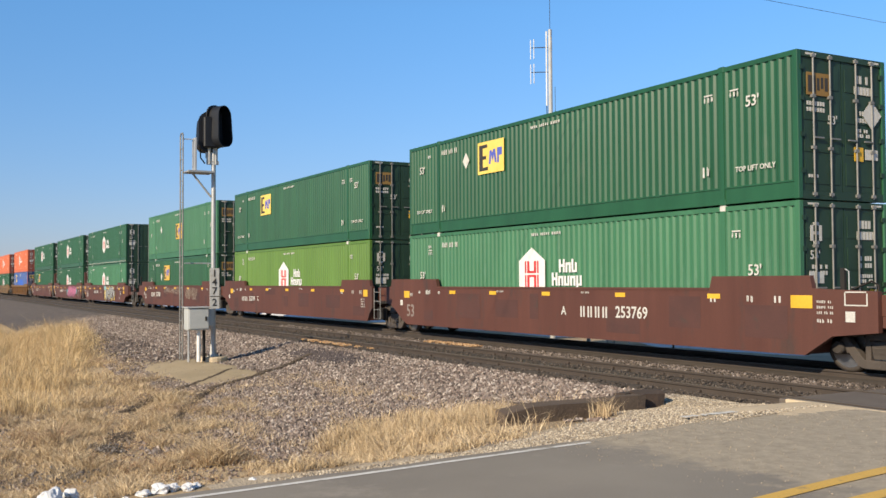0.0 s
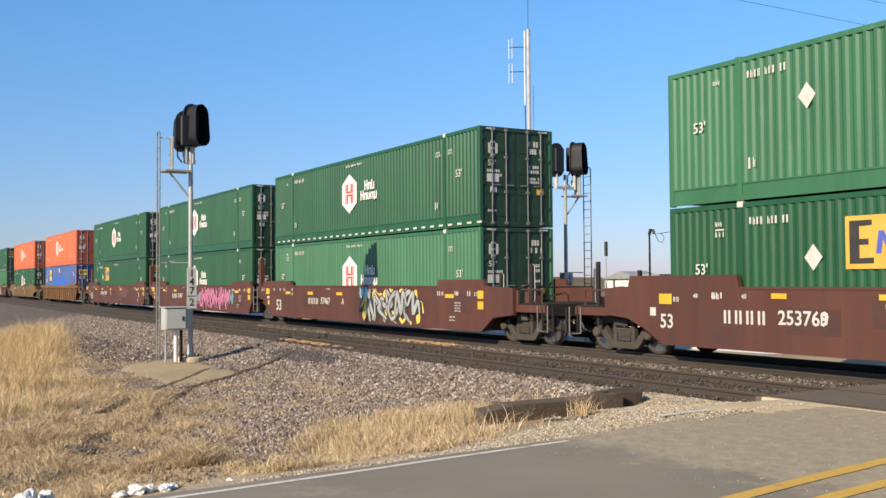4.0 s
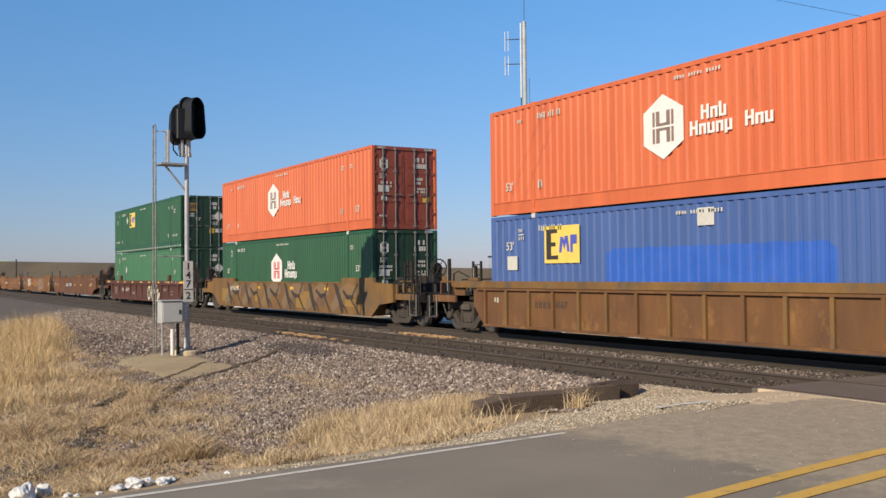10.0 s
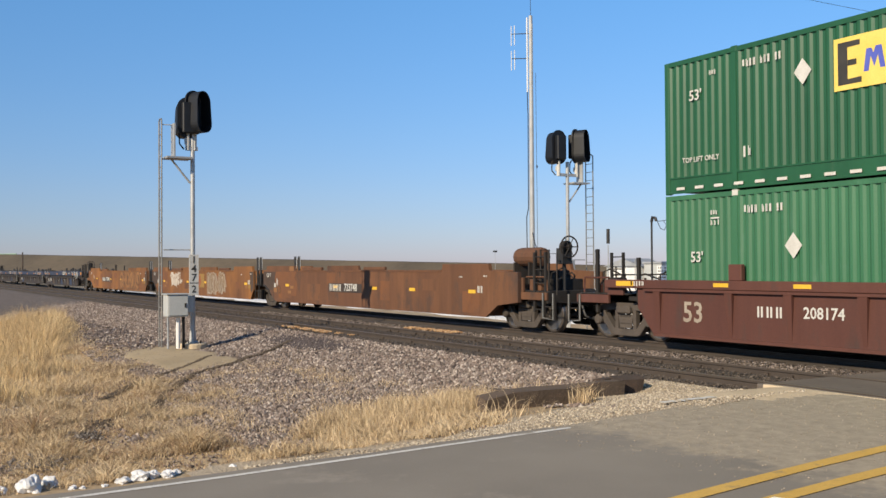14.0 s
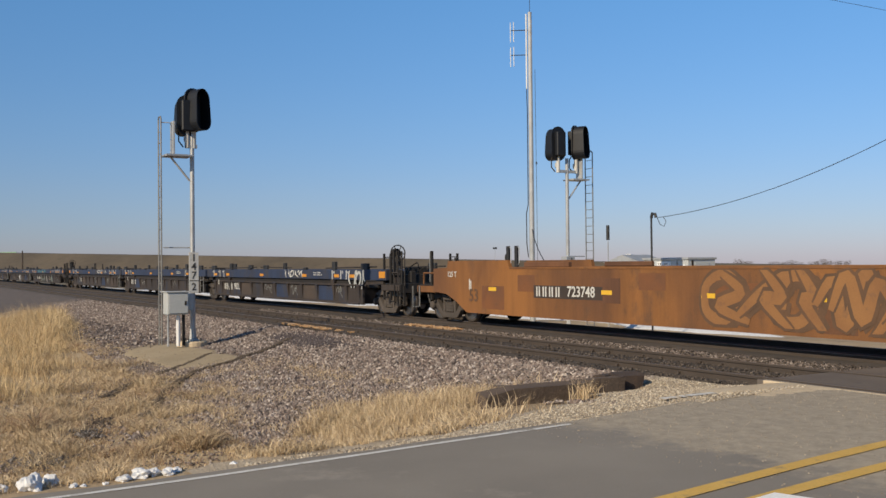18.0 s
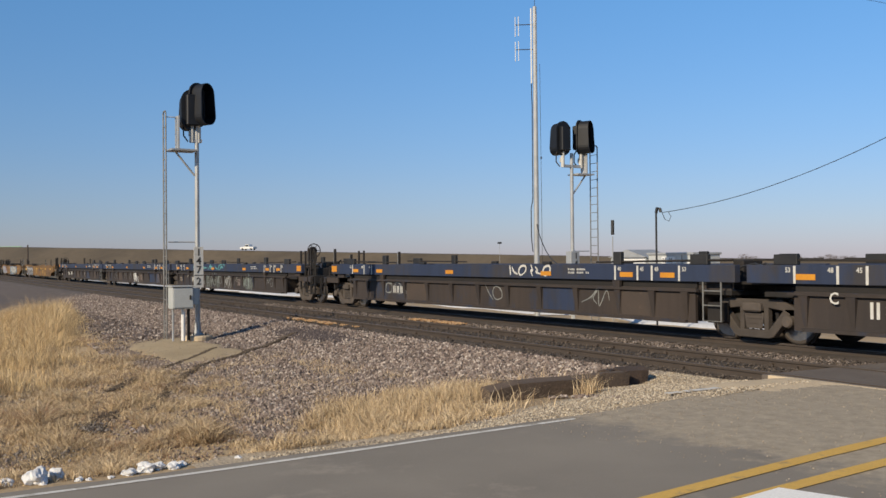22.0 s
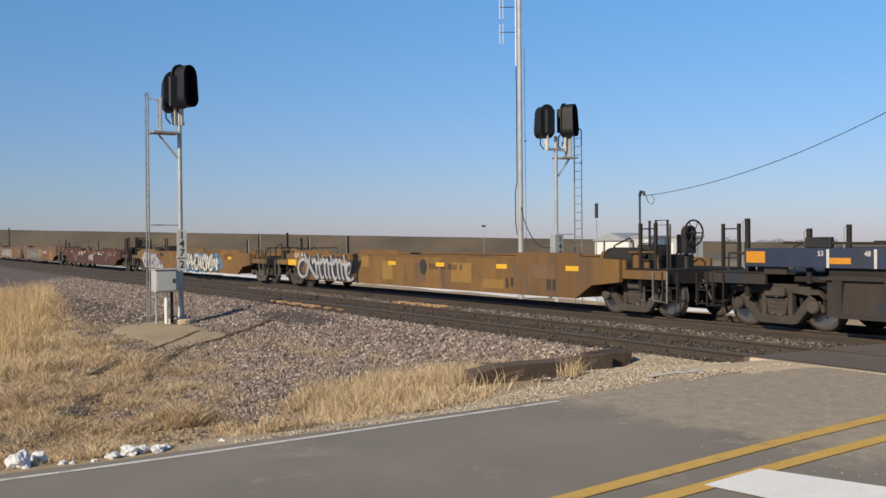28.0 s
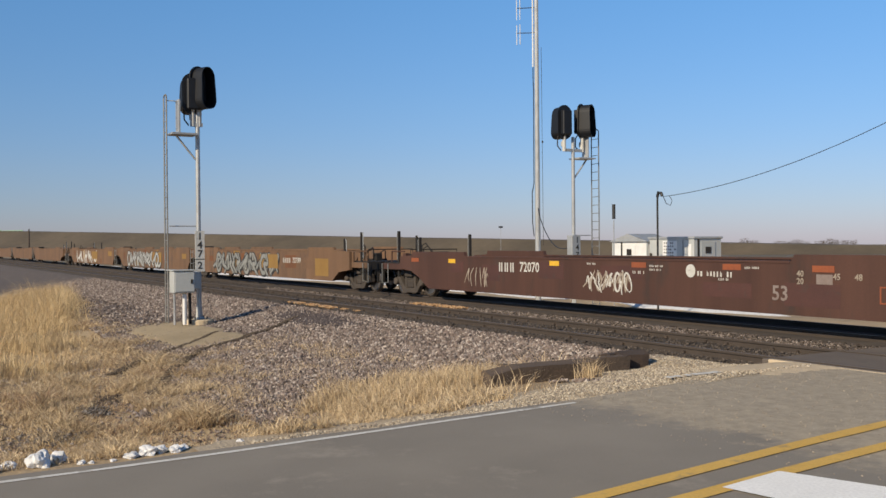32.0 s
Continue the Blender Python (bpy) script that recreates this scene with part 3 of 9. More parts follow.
# trucks (bogies)
def build_truck():
    tk = thing("rail_truck", "four-wheeled cast steel freight truck caked in brown grime", "rail truck", "trucks under the train")
    for s in (-1, 1):
        y0, y1 = s * 0.99 - 0.07, s * 0.99 + 0.07
        bm = B()
        slab(bm, [(-1.08, 0.62), (-0.98, 0.74), (-0.70, 0.87), (0.70, 0.87), (0.98, 0.74), (1.08, 0.62), (1.08, 0.48), (0.72, 0.66), (0.40, 0.70), (-0.40, 0.70), (-0.72, 0.66), (-1.08, 0.48)], y0, y1)
        slab(bm, [(-0.92, 0.60), (-0.76, 0.68), (-0.38, 0.26), (0.38, 0.26), (0.76, 0.68), (0.92, 0.60), (0.50, 0.13), (0.38, 0.10), (-0.38, 0.10), (-0.50, 0.13)], y0 - 0.01, y1 + 0.01)
        for c in (-0.31, 0.31):
            box(bm, c - 0.055, c + 0.055, y0 + 0.004, y1 - 0.004, 0.24, 0.72)
        for c in (-0.89, 0.89):
            slab(bm, [(c - 0.19, 0.36), (c - 0.19, 0.62), (c - 0.10, 0.70), (c + 0.10, 0.70), (c + 0.19, 0.62), (c + 0.19, 0.36), (c + 0.12, 0.36), (c + 0.12, 0.56), (c - 0.12, 0.56), (c - 0.12, 0.36)], y0, y1)
        bmesh.ops.bevel(bm, geom=bm.edges[:], offset=0.012, segments=1, affect="EDGES", clamp_overlap=True)
        part("side_frame", bm, CAST, tk)
        wd = part("spring_cover", soften(slab(B(), [(-0.20, 0.28), (0.20, 0.28), (0.255, 0.60), (-0.255, 0.60)], s * 1.035 - 0.012, s * 1.035 + 0.012), 0.006), CAST, tk)
        for z in (0.38, 0.47, 0.55):
            part("cover_rib", box(B(), -0.19, 0.19, s * 1.052 - 0.006, s * 1.052 + 0.006, z, z + 0.025), CAST, wd)
        part("brake_shoe_hanger", slab(B(), [(-0.52, 0.20), (-0.44, 0.20), (-0.40, 0.62), (-0.48, 0.62)], s * 0.86 - 0.03, s * 0.86 + 0.03), GRIME_AND_SHADE, tk)
        part("brake_shoe_hanger", slab(B(), [(0.52, 0.20), (0.44, 0.20), (0.40, 0.62), (0.48, 0.62)], s * 0.86 - 0.03, s * 0.86 + 0.03), GRIME_AND_SHADE, tk)
        for c in (-0.89, 0.89):
            part("bearing_cap", lathe(B(), [(0.02, s * 1.17), (0.10, s * 1.165), (0.125, s * 1.13), (0.125, s * 0.90)], 14, "Y", (c, 0, 0.457)), CAST, tk)
        for c in (-0.20, 0.0, 0.20):
            bm = B()
            pts = [(c + 0.075 * math.cos(a), s * 0.95 + 0.075 * math.sin(a), 0.26 + 0.35 * a / 25.1) for a in np.linspace(0, 25.1, 33)]
            pipe(bm, pts, 0.020, 4)
            part("spring", bm, GRIME_AND_SHADE, tk)
    bm = soften(box(B(), -0.24, 0.24, -1.15, 1.15, 0.62, 0.80), 0.03)
    part("bolster", bm, CAST, tk)
    bm = B()
    rod(bm, (0, 0, 0.78), (0, 0, 0.92), 0.26, 14)
    part("centre_plate", bm, STEEL, tk)
    for c in (-0.40, 0.40):
        part("brake_beam", box(B(), c - 0.04, c + 0.04, -0.72, 0.72, 0.36, 0.44), STEEL, tk)
    for c in (-0.89, 0.89):
        ws = new("wheelset")
        ws.parent = tk
        ws.matrix_basis = pose(c, 0, 0.457)
        ws.empty_display_size = 0.1
        part("axle", rod(B(), (0, -1.0, 0), (0, 1.0, 0), 0.075, 10), WHEEL, ws)
        for s in (-1, 1):
            prof = [(0.10, s * 0.84), (0.13, s * 0.84), (0.15, s * 0.80), (0.34, s * 0.765), (0.385, s * 0.82), (0.455, s * 0.82), (0.457, s * 0.73), (0.485, s * 0.715), (0.485, s * 0.69), (0.40, s * 0.69), (0.34, s * 0.73), (0.14, s * 0.74), (0.10, s * 0.70)]
            w = part("wheel", lathe(B(), prof, 32, "Y"), WHEEL, ws)
            for p in w.data.polygons:
                p.use_smooth = len(p.vertices) == 4
            part("tread", lathe(B(), [(0.4565, s * 0.815), (0.4585, s * 0.812), (0.4595, s * 0.735), (0.4570, s * 0.731)], 32, "Y"), WORN, ws, "bright worn tread")
    return tk


TRUCK = build_truck()
TRUCK_USED = []


def truck_at(u):
    tk = TRUCK if not TRUCK_USED else copy_thing(TRUCK, Matrix())
    TRUCK_USED.append(tk)
    ride(tk, u)
    for ch in tk.children:
        if ch.name.startswith("wheelset"):
            WHEELS.append((ch, ch.matrix_basis.copy(), u))
    return tk


# ---- containers ----
CL, CW, CH = 16.15, 2.59, 2.885


def corrugated(x0, x1, z0, z1, y, pitch=0.28, depth=0.036, slope=0.14):
    """A pressed side panel: the outer flats at y, the inner ones deeper."""
    bm = B()
    n = max(2, round((x1 - x0) / pitch))
    p = (x1 - x0) / n
    line = []
    for i in range(n):
        a = x0 + i * p
        line += [(a, 0), (a + (0.5 - slope) * p, 0), (a + 0.5 * p, depth), (a + (1 - slope) * p, depth)]
    line.append((x1, 0))
    s = 1 if y < 0 else -1
    lo = [bm.verts.new((x, y + s * d, z0)) for x, d in line]
    hi = [bm.verts.new((x, y + s * d, z1)) for x, d in line]
    for i in range(len(line) - 1):
        q = (lo[i], lo[i + 1], hi[i + 1], hi[i])
        bm.faces.new(q if s > 0 else q[::-1])
    return bm


SHELLS = {}
RAIL_H = 0.345                  # deep bottom rail of a 53-foot box
PITCH = {"orange_red_paint": 0.283, "faded_blue_paint": 0.283}


def shell(paint, dark, dashes, white_cap=True):
    """The bare box in one paint, dark holding the shade of its ends; later boxes share its meshes."""
    key = (paint.name, dark.name, dashes, white_cap)
    th = thing("shipping_container", "", "container", "stacked containers")
    if key in SHELLS:
        made = {}
        for o, up_ in SHELLS[key]:
            made[o] = again(o.name.split(".")[0], o, made.get(up_, th))
            if "label" in o:
                made[o]["label"] = o["label"]
        return th
    h, w = CL / 2, CW / 2
    for s in (-1, 1):
        for a, b in ((-h + 0.10, -6.16), (-6.03, 6.03), (6.16, h - 0.10)):
            part("side_panel", corrugated(a, b, RAIL_H - 0.02, CH - 0.10, s * (w - 0.012), PITCH.get(paint.name, 0.2135), slope=0.14 if paint.name in PITCH else 0.23), paint, th)
        part("top_rail", box(B(), -h + 0.09, h - 0.09, s * (w - 0.045) - 0.04, s * (w - 0.045) + 0.04, CH - 0.11, CH - 0.012), paint, th)
        bm = B()                       # a channel with a lip along its foot and its head
        prof = [(0.060, 0.015), (0.002, 0.015), (0.002, 0.058), (0.022, 0.062), (0.022, RAIL_H - 0.014), (0.002, RAIL_H - 0.008), (0.002, RAIL_H + 0.022), (0.060, RAIL_H + 0.022)]
        ring = [[bm.verts.new((x, s * (w - d), z)) for d, z in prof] for x in (-h + 0.09, h - 0.09)]
        for k in range(len(prof)):
            k2 = (k + 1) % len(prof)
            bm.faces.new((ring[0][k], ring[0][k2], ring[1][k2], ring[1][k]))
        for r in ring:
            bm.faces.new(r)
        bmesh.ops.recalc_face_normals(bm, faces=bm.faces[:])
        part("bottom_rail", bm, paint, th)
        for x in (-6.095, 6.095):
            part("lift_post", box(B(), x - 0.065, x + 0.065, s * (w - 0.03) - 0.03, s * (w - 0.03) + 0.03, 0.07, CH - 0.02), paint, th)
            part("corner_casting", soften(box(B(), x - 0.08, x + 0.08, s * (w - 0.07) - 0.075, s * (w - 0.07) + 0.075, CH - 0.115, CH + 0.01), 0.012), OFFWHITE if white_cap else paint, th, "white-painted lifting casting" if white_cap else "")
            part("corner_casting", soften(box(B(), x - 0.09, x + 0.09, s * (w - 0.07) - 0.075, s * (w - 0.07) + 0.075, -0.005, 0.118), 0.012), paint, th)
        for x in (-h + 0.06, h - 0.06):
            part("corner_post", soften(box(B(), x - 0.06, x + 0.06, s * (w - 0.06) - 0.06, s * (w - 0.06) + 0.06, 0.0, CH - 0.01), 0.01), paint, th)
    part("roof", box(B(), -h + 0.05, h - 0.05, -w + 0.05, w - 0.05, CH - 0.05, CH - 0.02), paint, th)
    part("floor", box(B(), -h + 0.05, h - 0.05, -w + 0.05, w - 0.05, 0.06, 0.16), dark, th)
    # front wall
    bm = B()
    n = 9
    for i in range(n):
        y = -w + 0.12 + i * (CW - 0.24) / n
        box(bm, -h + 0.03 + 0.03 * (i % 2), -h + 0.09, y, y + (CW - 0.24) / n, 0.12, CH - 0.10)
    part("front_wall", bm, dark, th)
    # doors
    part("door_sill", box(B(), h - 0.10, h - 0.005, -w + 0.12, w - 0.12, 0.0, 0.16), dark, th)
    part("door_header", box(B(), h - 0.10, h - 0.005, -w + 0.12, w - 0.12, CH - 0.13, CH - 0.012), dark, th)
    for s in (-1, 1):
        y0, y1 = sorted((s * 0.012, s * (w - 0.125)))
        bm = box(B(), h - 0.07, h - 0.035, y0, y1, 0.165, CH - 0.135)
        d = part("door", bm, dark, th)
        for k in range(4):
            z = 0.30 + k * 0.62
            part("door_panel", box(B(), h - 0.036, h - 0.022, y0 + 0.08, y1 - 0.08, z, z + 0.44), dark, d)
        for c in (0.30, 0.78):
            y = s * (0.08 + c)
            r = part("lock_rod", rod(B(), (h + 0.012, y, 0.05), (h + 0.012, y, CH - 0.05), 0.019, 8), ROD, d)
            for z in (0.10, 1.0, 2.0, CH - 0.10):
                part("rod_bracket", box(B(), h - 0.03, h + 0.034, y - 0.05, y + 0.05, z - 0.03, z + 0.03), ROD, d)
            part("lock_handle", box(B(), h + 0.01, h + 0.04, y - 0.26 if s > 0 else y, y if s > 0 else y + 0.26, 1.18, 1.21), ROD, d)
        for z in (0.5, 1.2, 1.9, 2.5):
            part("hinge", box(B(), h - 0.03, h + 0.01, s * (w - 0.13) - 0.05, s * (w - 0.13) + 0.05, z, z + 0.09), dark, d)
    if dashes:
        for i in range(30):
            x = -h + 0.35 + i * 0.54
            part("reflector", box(B(), x, x + 0.24, -w - 0.009, -w - 0.001, 0.085, 0.145), OFFWHITE, th)
    SHELLS[key] = [(o, o.parent) for o in th.children_recursive]
    return th


def emblem_square(th, x, z, face=-CW / 2 - 0.004, w=1.42, h=0.94, gold=True):
    """A yellow square with a dark bracket and blue strokes."""
    e = part("emblem", box(B(), x - w / 2, x + w / 2, face - 0.004, face, z - h / 2, z + h / 2), GOLD if gold else PALE_YELLOW, th, "yellow rectangular emblem")
    f = face - 0.0075
    bm = slab(B(), [(x + a * w, z + b * h) for a, b in ((-0.44, -0.40), (-0.10, -0.40), (-0.10, -0.29), (-0.30, -0.30), (-0.30, 0.30), (-0.12, 0.31), (-0.12, 0.41), (-0.44, 0.41))], f, f + 0.004)
    box(bm, x - 0.298 * w, x - 0.17 * w, f, f + 0.004, z - 0.05 * h, z + 0.06 * h)
    part("emblem_stroke", bm, INK, e)
    bm = slab(B(), [(x + a * w, z + b * h) for a, b in ((-0.07, -0.22), (0.0, -0.22), (0.03, 0.05), (0.08, -0.16), (0.13, 0.05), (0.16, -0.20), (0.23, -0.20), (0.18, 0.22), (0.10, 0.22), (0.07, 0.10), (0.04, 0.20), (-0.03, 0.20))], f, f + 0.004)
    box(bm, x + 0.25 * w, x + 0.32 * w, f, f + 0.004, z - 0.22 * h, z + 0.24 * h)
    box(bm, x + 0.322 * w, x + 0.43 * w, f, f + 0.004, z + 0.0 * h, z + 0.24 * h)
    part("emblem_stroke", bm, BLUE_MARK, e)


def emblem_hex(th, x, z, red=True, inc=False):
    """A white six-sided emblem with an upright mark, and two rows of plain blocks for its name."""
    face = -CW / 2 - 0.004
    pts = [(x - 0.615, z - 0.36), (x, z - 0.715), (x + 0.615, z - 0.36), (x + 0.615, z + 0.36), (x, z + 0.715), (x - 0.615, z + 0.36)]
    e = part("emblem", slab(B(), pts, face - 0.004, face), WHITE, th, "white six-sided emblem")
    bm = B()
    for s in (-1, 1):                  # thin outer and stout inner uprights, cut by a white line across the middle
        for a, b in ((0.255, 0.325), (0.105, 0.215)):
            x0, x1 = sorted((x + s * a, x + s * b))
            for z0, z1 in ((0.022, 0.35), (-0.35, -0.022)):
                box(bm, x0, x1, face - 0.0075, face - 0.003, z + z0, z + z1)
        for z0, z1 in ((0.022, 0.085), (-0.085, -0.022)):
            x0, x1 = sorted((x + s * 0.004, x + s * 0.105))
            box(bm, x0, x1, face - 0.0072, face - 0.003, z + z0, z + z1)
    part("emblem_stroke", bm, RED_MARK if red else GREY_MARK, e)
    bm = B()
    f = face - 0.004
    k = 0.96 if inc else 1.06
    rows = [(z + (0.0 if inc else 0.03), x + (1.12 if inc else 1.24), (0.32, 0.24, 0.32)), (z - 0.31, x + (0.80 if inc else 0.92), (0.32, 0.235, 0.235, 0.235, 0.24))]
    if inc:
        rows.append((z - 0.29, x + 2.30, (0.32, 0.23, 0.23)))
    for row, a, tall in rows:
        for i, hgt in enumerate(tall):
            hgt, wd = hgt * k, (0.21 if i else 0.235) * k
            lo = row - (0.05 if i == 4 else 0.0)
            box(bm, a, a + 0.075 * k, f, f + 0.004, lo, row + hgt)
            box(bm, a + wd - 0.075 * k, a + wd, f, f + 0.004, row, row + hgt * (0.74 if hgt > 0.3 * k and i else 1.0))
            if i == 0:
                box(bm, a + 0.078 * k, a + wd - 0.078 * k, f, f + 0.004, row + 0.42 * hgt, row + 0.62 * hgt)
            elif i % 2 == 0:           # rounded letters read as blocks closed above or below
                box(bm, a + 0.078 * k, a + wd - 0.078 * k, f, f + 0.004, row, row + 0.055 * k)
            else:
                box(bm, a + 0.078 * k, a + wd - 0.078 * k, f, f + 0.004, row + hgt - 0.06 * k, row + hgt)
            a += wd + 0.034
    part("name_lettering", bm, WHITE, th, "white name written as plain blocks")


def diamond(th, x, z, r=0.26, end=False):
    if end:
        bm = B()
        f = CL / 2 + 0.004
        v = [bm.verts.new(p) for p in ((f, x - r, z), (f, x, z - r), (f, x + r, z), (f, x, z + r))]
        bm.faces.new(v)
        bm2 = bmesh.ops.extrude_face_region(bm, geom=bm.faces[:])
        bmesh.ops.translate(bm, vec=(0.004, 0, 0), verts=[g for g in bm2["geom"] if isinstance(g, bmesh.types.BMVert)])
        part("placard", bm, OFFWHITE, th, "white diamond placard")
    else:
        part("placard", slab(B(), [(x - r, z), (x, z - r * 1.25), (x + r, z), (x, z + r * 1.25)], -CW / 2 - 0.007, -CW / 2 - 0.003), OFFWHITE, th, "white diamond placard")


def end_marks(th, kind, dark):
    """Markings on the doors: an emblem, rows of bars, stickers."""
    f = CL / 2 - 0.018
    if kind == "square":
        for y0 in (-1.10,) if dark is not SHADED_BLUE else (-1.12, 0.16):
            part("door_emblem", box(B(), f, f + 0.008, y0 + 0.08, y0 + 0.72, 2.02, 2.46), PALE_YELLOW if dark is SHADED_BLUE else OCHRE_PATCH, th, "yellow emblem on the door")
            bm = B()
            for a, b, c, d in ((0.12, 0.33, 2.08, 2.40), (0.37, 0.44, 2.12, 2.36), (0.48, 0.55, 2.16, 2.38), (0.59, 0.68, 2.12, 2.38)):
                box(bm, f + 0.008, f + 0.012, y0 + a, y0 + b, c, d)
            part("door_emblem_stroke", bm, INK, th)
    elif kind == "hex":
        bm = B()
        for a, b, c, d in ((-0.98, -0.90, 2.10, 2.40), (-0.74, -0.66, 2.10, 2.40), (-0.90, -0.74, 2.22, 2.28), (-0.90, -0.74, 2.40, 2.46), (-0.90, -0.74, 2.04, 2.10)):
            box(bm, f, f + 0.006, a, b, c, d)
        part("door_emblem", bm, OFFWHITE, th, "white emblem on the door")
    bm = B()
    rng = random.Random(len(MOVING))
    for z, n, w, h, y in ((2.36, 4, 0.07, 0.16, 0.42), (2.14, 6, 0.07, 0.16, 0.36), (1.72, 5, 0.05, 0.09, 0.44), (1.58, 5, 0.05, 0.09, 0.44), (1.38, 6, 0.04, 0.07, 0.44), (1.28, 6, 0.04, 0.07, 0.44), (1.82 if kind == "square" else 1.56, 7, 0.05, 0.08, -1.02), (1.70 if kind == "square" else 1.44, 7, 0.05, 0.08, -1.02), (0.42, 4, 0.05, 0.06, -1.0)):
        for i in range(n):
            a = y + i * (w + 0.025)
            if rng.random() < 0.85:
                box(bm, f, f + 0.006, a, a + w, z, z + h)
    part("door_writing", bm, OFFWHITE, th, "small white bars of door writing")
    write("length_mark", "53'", 0.24, OFFWHITE, th, f + 0.006, -0.86 if kind != "square" else -0.30, 1.82 if kind != "square" else 1.56, 90, "white length mark 53 feet")
    if kind == "square":
        part("sticker", box(B(), f, f + 0.007, 0.33, 0.60, 0.80, 1.08), YELLOW, th)
    else:
        part("sticker", box(B(), f, f + 0.007, -1.03, -0.62, 1.28, 1.50), OFFWHITE, th)
        part("sticker", box(B(), f, f + 0.007, 0.72, 0.98, 0.95, 1.15), YELLOW, th)
    part("sticker", box(B(), f, f + 0.007, 0.66, 1.04, 0.84, 1.05) if kind == "square" else box(B(), f, f + 0.007, -0.92, -0.70, 0.98, 1.14), OFFWHITE, th)
    bm = B()
    for y in (-1.05, 0.80):
        box(bm, f + 0.013, f + 0.018, y, y + 0.30, CH - 0.09, CH - 0.05)
    part("reflector", bm, OFFWHITE, th)


def container(u, level, paint, dark, mark, label, mx=-3.0, dashes=False, red=True, inc=False, topoff=False, plac=False, end="square", mz=0.0):
    """One 53-foot box; level 0 in the well, 1 on top."""
    th = shell(paint, dark, dashes, level == 0 or mark == "hex" and paint is not ORANGE)
    th["label"] = label
    f = -CW / 2 - 0.004
    if mark == "square":
        emblem_square(th, mx, mz or (2.05 if level or paint is BLUE else 1.98), gold=paint is GREEN_PALE or level == 0 and paint is not BLUE)
    elif mark == "hex":
        emblem_hex(th, mx, 1.60 if level else 1.54, red, inc)
    for x in (-7.15, 6.95):
        write("length_mark", "53'", 0.31, OFFWHITE, th, x, f - 0.003, 0.74 if paint is ORANGE else 2.05 if paint is BLUE else (1.60 if mark == "hex" or mz else 2.05) if level else 1.54, label="white length mark 53 feet")
    bm = B()
    bars(bm, -0.9, f, CH - 0.32, 17, 0.065, 0.075, 0.02)
    bars(bm, -6.75, f, CH - 0.47, 3, 0.045, 0.10, 0.025)
    bars(bm, -5.85, f, CH - 0.47, 12, 0.06, 0.15, 0.03)
    for x in (5.62, 6.35) if level else (6.35, -6.75):
        box(bm, x, x + 0.24, f - 0.004, f, CH - 0.55, CH - 0.52)
        bars(bm, x, f, CH - 0.68, 3, 0.05, 0.11, 0.05)
    bars(bm, 5.55, f, 0.62, 2, 0.07, 0.22, 0.05)
    bars(bm, -5.85, f, 0.62, 2, 0.07, 0.22, 0.05)
    if topoff:
        for x in (7.0, -7.02):
            write("lift_notice", "TOP LIFT ONLY", 0.15, OFFWHITE, th, x, f - 0.003, 0.70)
    part("side_writing", bm, OFFWHITE, th, "rows of small white bars of writing")
    if plac:
        diamond(th, -4.43 if mz else mx - 1.4, 1.85 if mz else 2.08 if level else 1.74, 0.20)
        diamond(th, 0.85, 1.75, 0.30, True)
    end_marks(th, end, dark)
    ride(th, u, 0.36 + level * (CH + 0.02))
    return th


# ---- well cars ----
def plate_sides(th, outline, paint, y=1.48, t=0.11):
    """Both side walls of a well."""
    for s in (-1, 1):
        y0, y1 = sorted((s * y, s * (y - t)))
        part("side_wall", slab(B(), outline, y0, y1), paint, th)


def well_ends(th, paint, h, top, bottom):
    """Floor beams, bulkheads, end decks over the trucks."""
    first = None
    for x in np.arange(-8.0, 8.01, 2.0):
        if first is None:
            first = part("floor_beam", box(B(), -0.1, 0.1, -1.36, 1.36, bottom + 0.03, bottom + 0.11), paint, th)
            first.matrix_basis = pose(x, 0, 0)
        else:
            again("floor_beam", first, th, pose(x, 0, 0))
    for s in (-1, 1):
        bm = B()
        slab(bm, [(s * 8.22, bottom + 0.02), (s * 8.30, bottom + 0.02), (s * 8.55, 0.98), (s * 8.47, 0.98)], -1.36, 1.36)
        part("bulkhead", bm, paint, th)
        a, b = sorted((s * 8.42, s * (h + 0.05)))
        part("end_deck", soften(box(B(), a, b, -1.25, 1.25, 0.93, 1.03), 0.01), GRIME_AND_SHADE, th)
        a, b = sorted((s * 8.9, s * (h + 0.1)))
        part("centre_sill", box(B(), a, b, -0.30, 0.30, 0.86, 1.16), GRIME_AND_SHADE, th)


def smooth_outline(bottom, top, rise, ends):
    """A smooth side wall: square at a front joint, arched over the truck at a rear joint, long at a coupler."""
    if ends[0] == "joint":
        rear = [(-9.50, top - 0.04), (-9.50, 0.98), (-9.15, 0.92), (-8.75, 0.72), (-8.30, 0.44), (-7.95, bottom)]
    else:
        rear = [(-9.95, top - 0.04), (-9.95, 0.90), (-9.20, 0.84), (-8.65, 0.64), (-8.05, bottom)]
    if ends[1] == "joint":
        front = [(8.26, bottom), (8.44, 0.58), (8.64, 0.76), (8.64, top - 0.02)]
    else:
        front = [(8.30, bottom), (8.92, 0.68), (9.88, 0.78), (9.88, top - 0.05)]
    return rear + front + [(8.50, top), (8.44, rise), (5.95, rise), (5.88, top), (-5.88, top), (-5.95, rise), (-9.08, rise), (-9.14, top)]


def reflectors(th, paint, z, xs, y=-1.484, w=0.36, h=0.10):
    for x in xs:
        part("reflector", box(B(), x - w / 2, x + w / 2, y - 0.005, y, z, z + h), YELLOW, th, "yellow reflector")


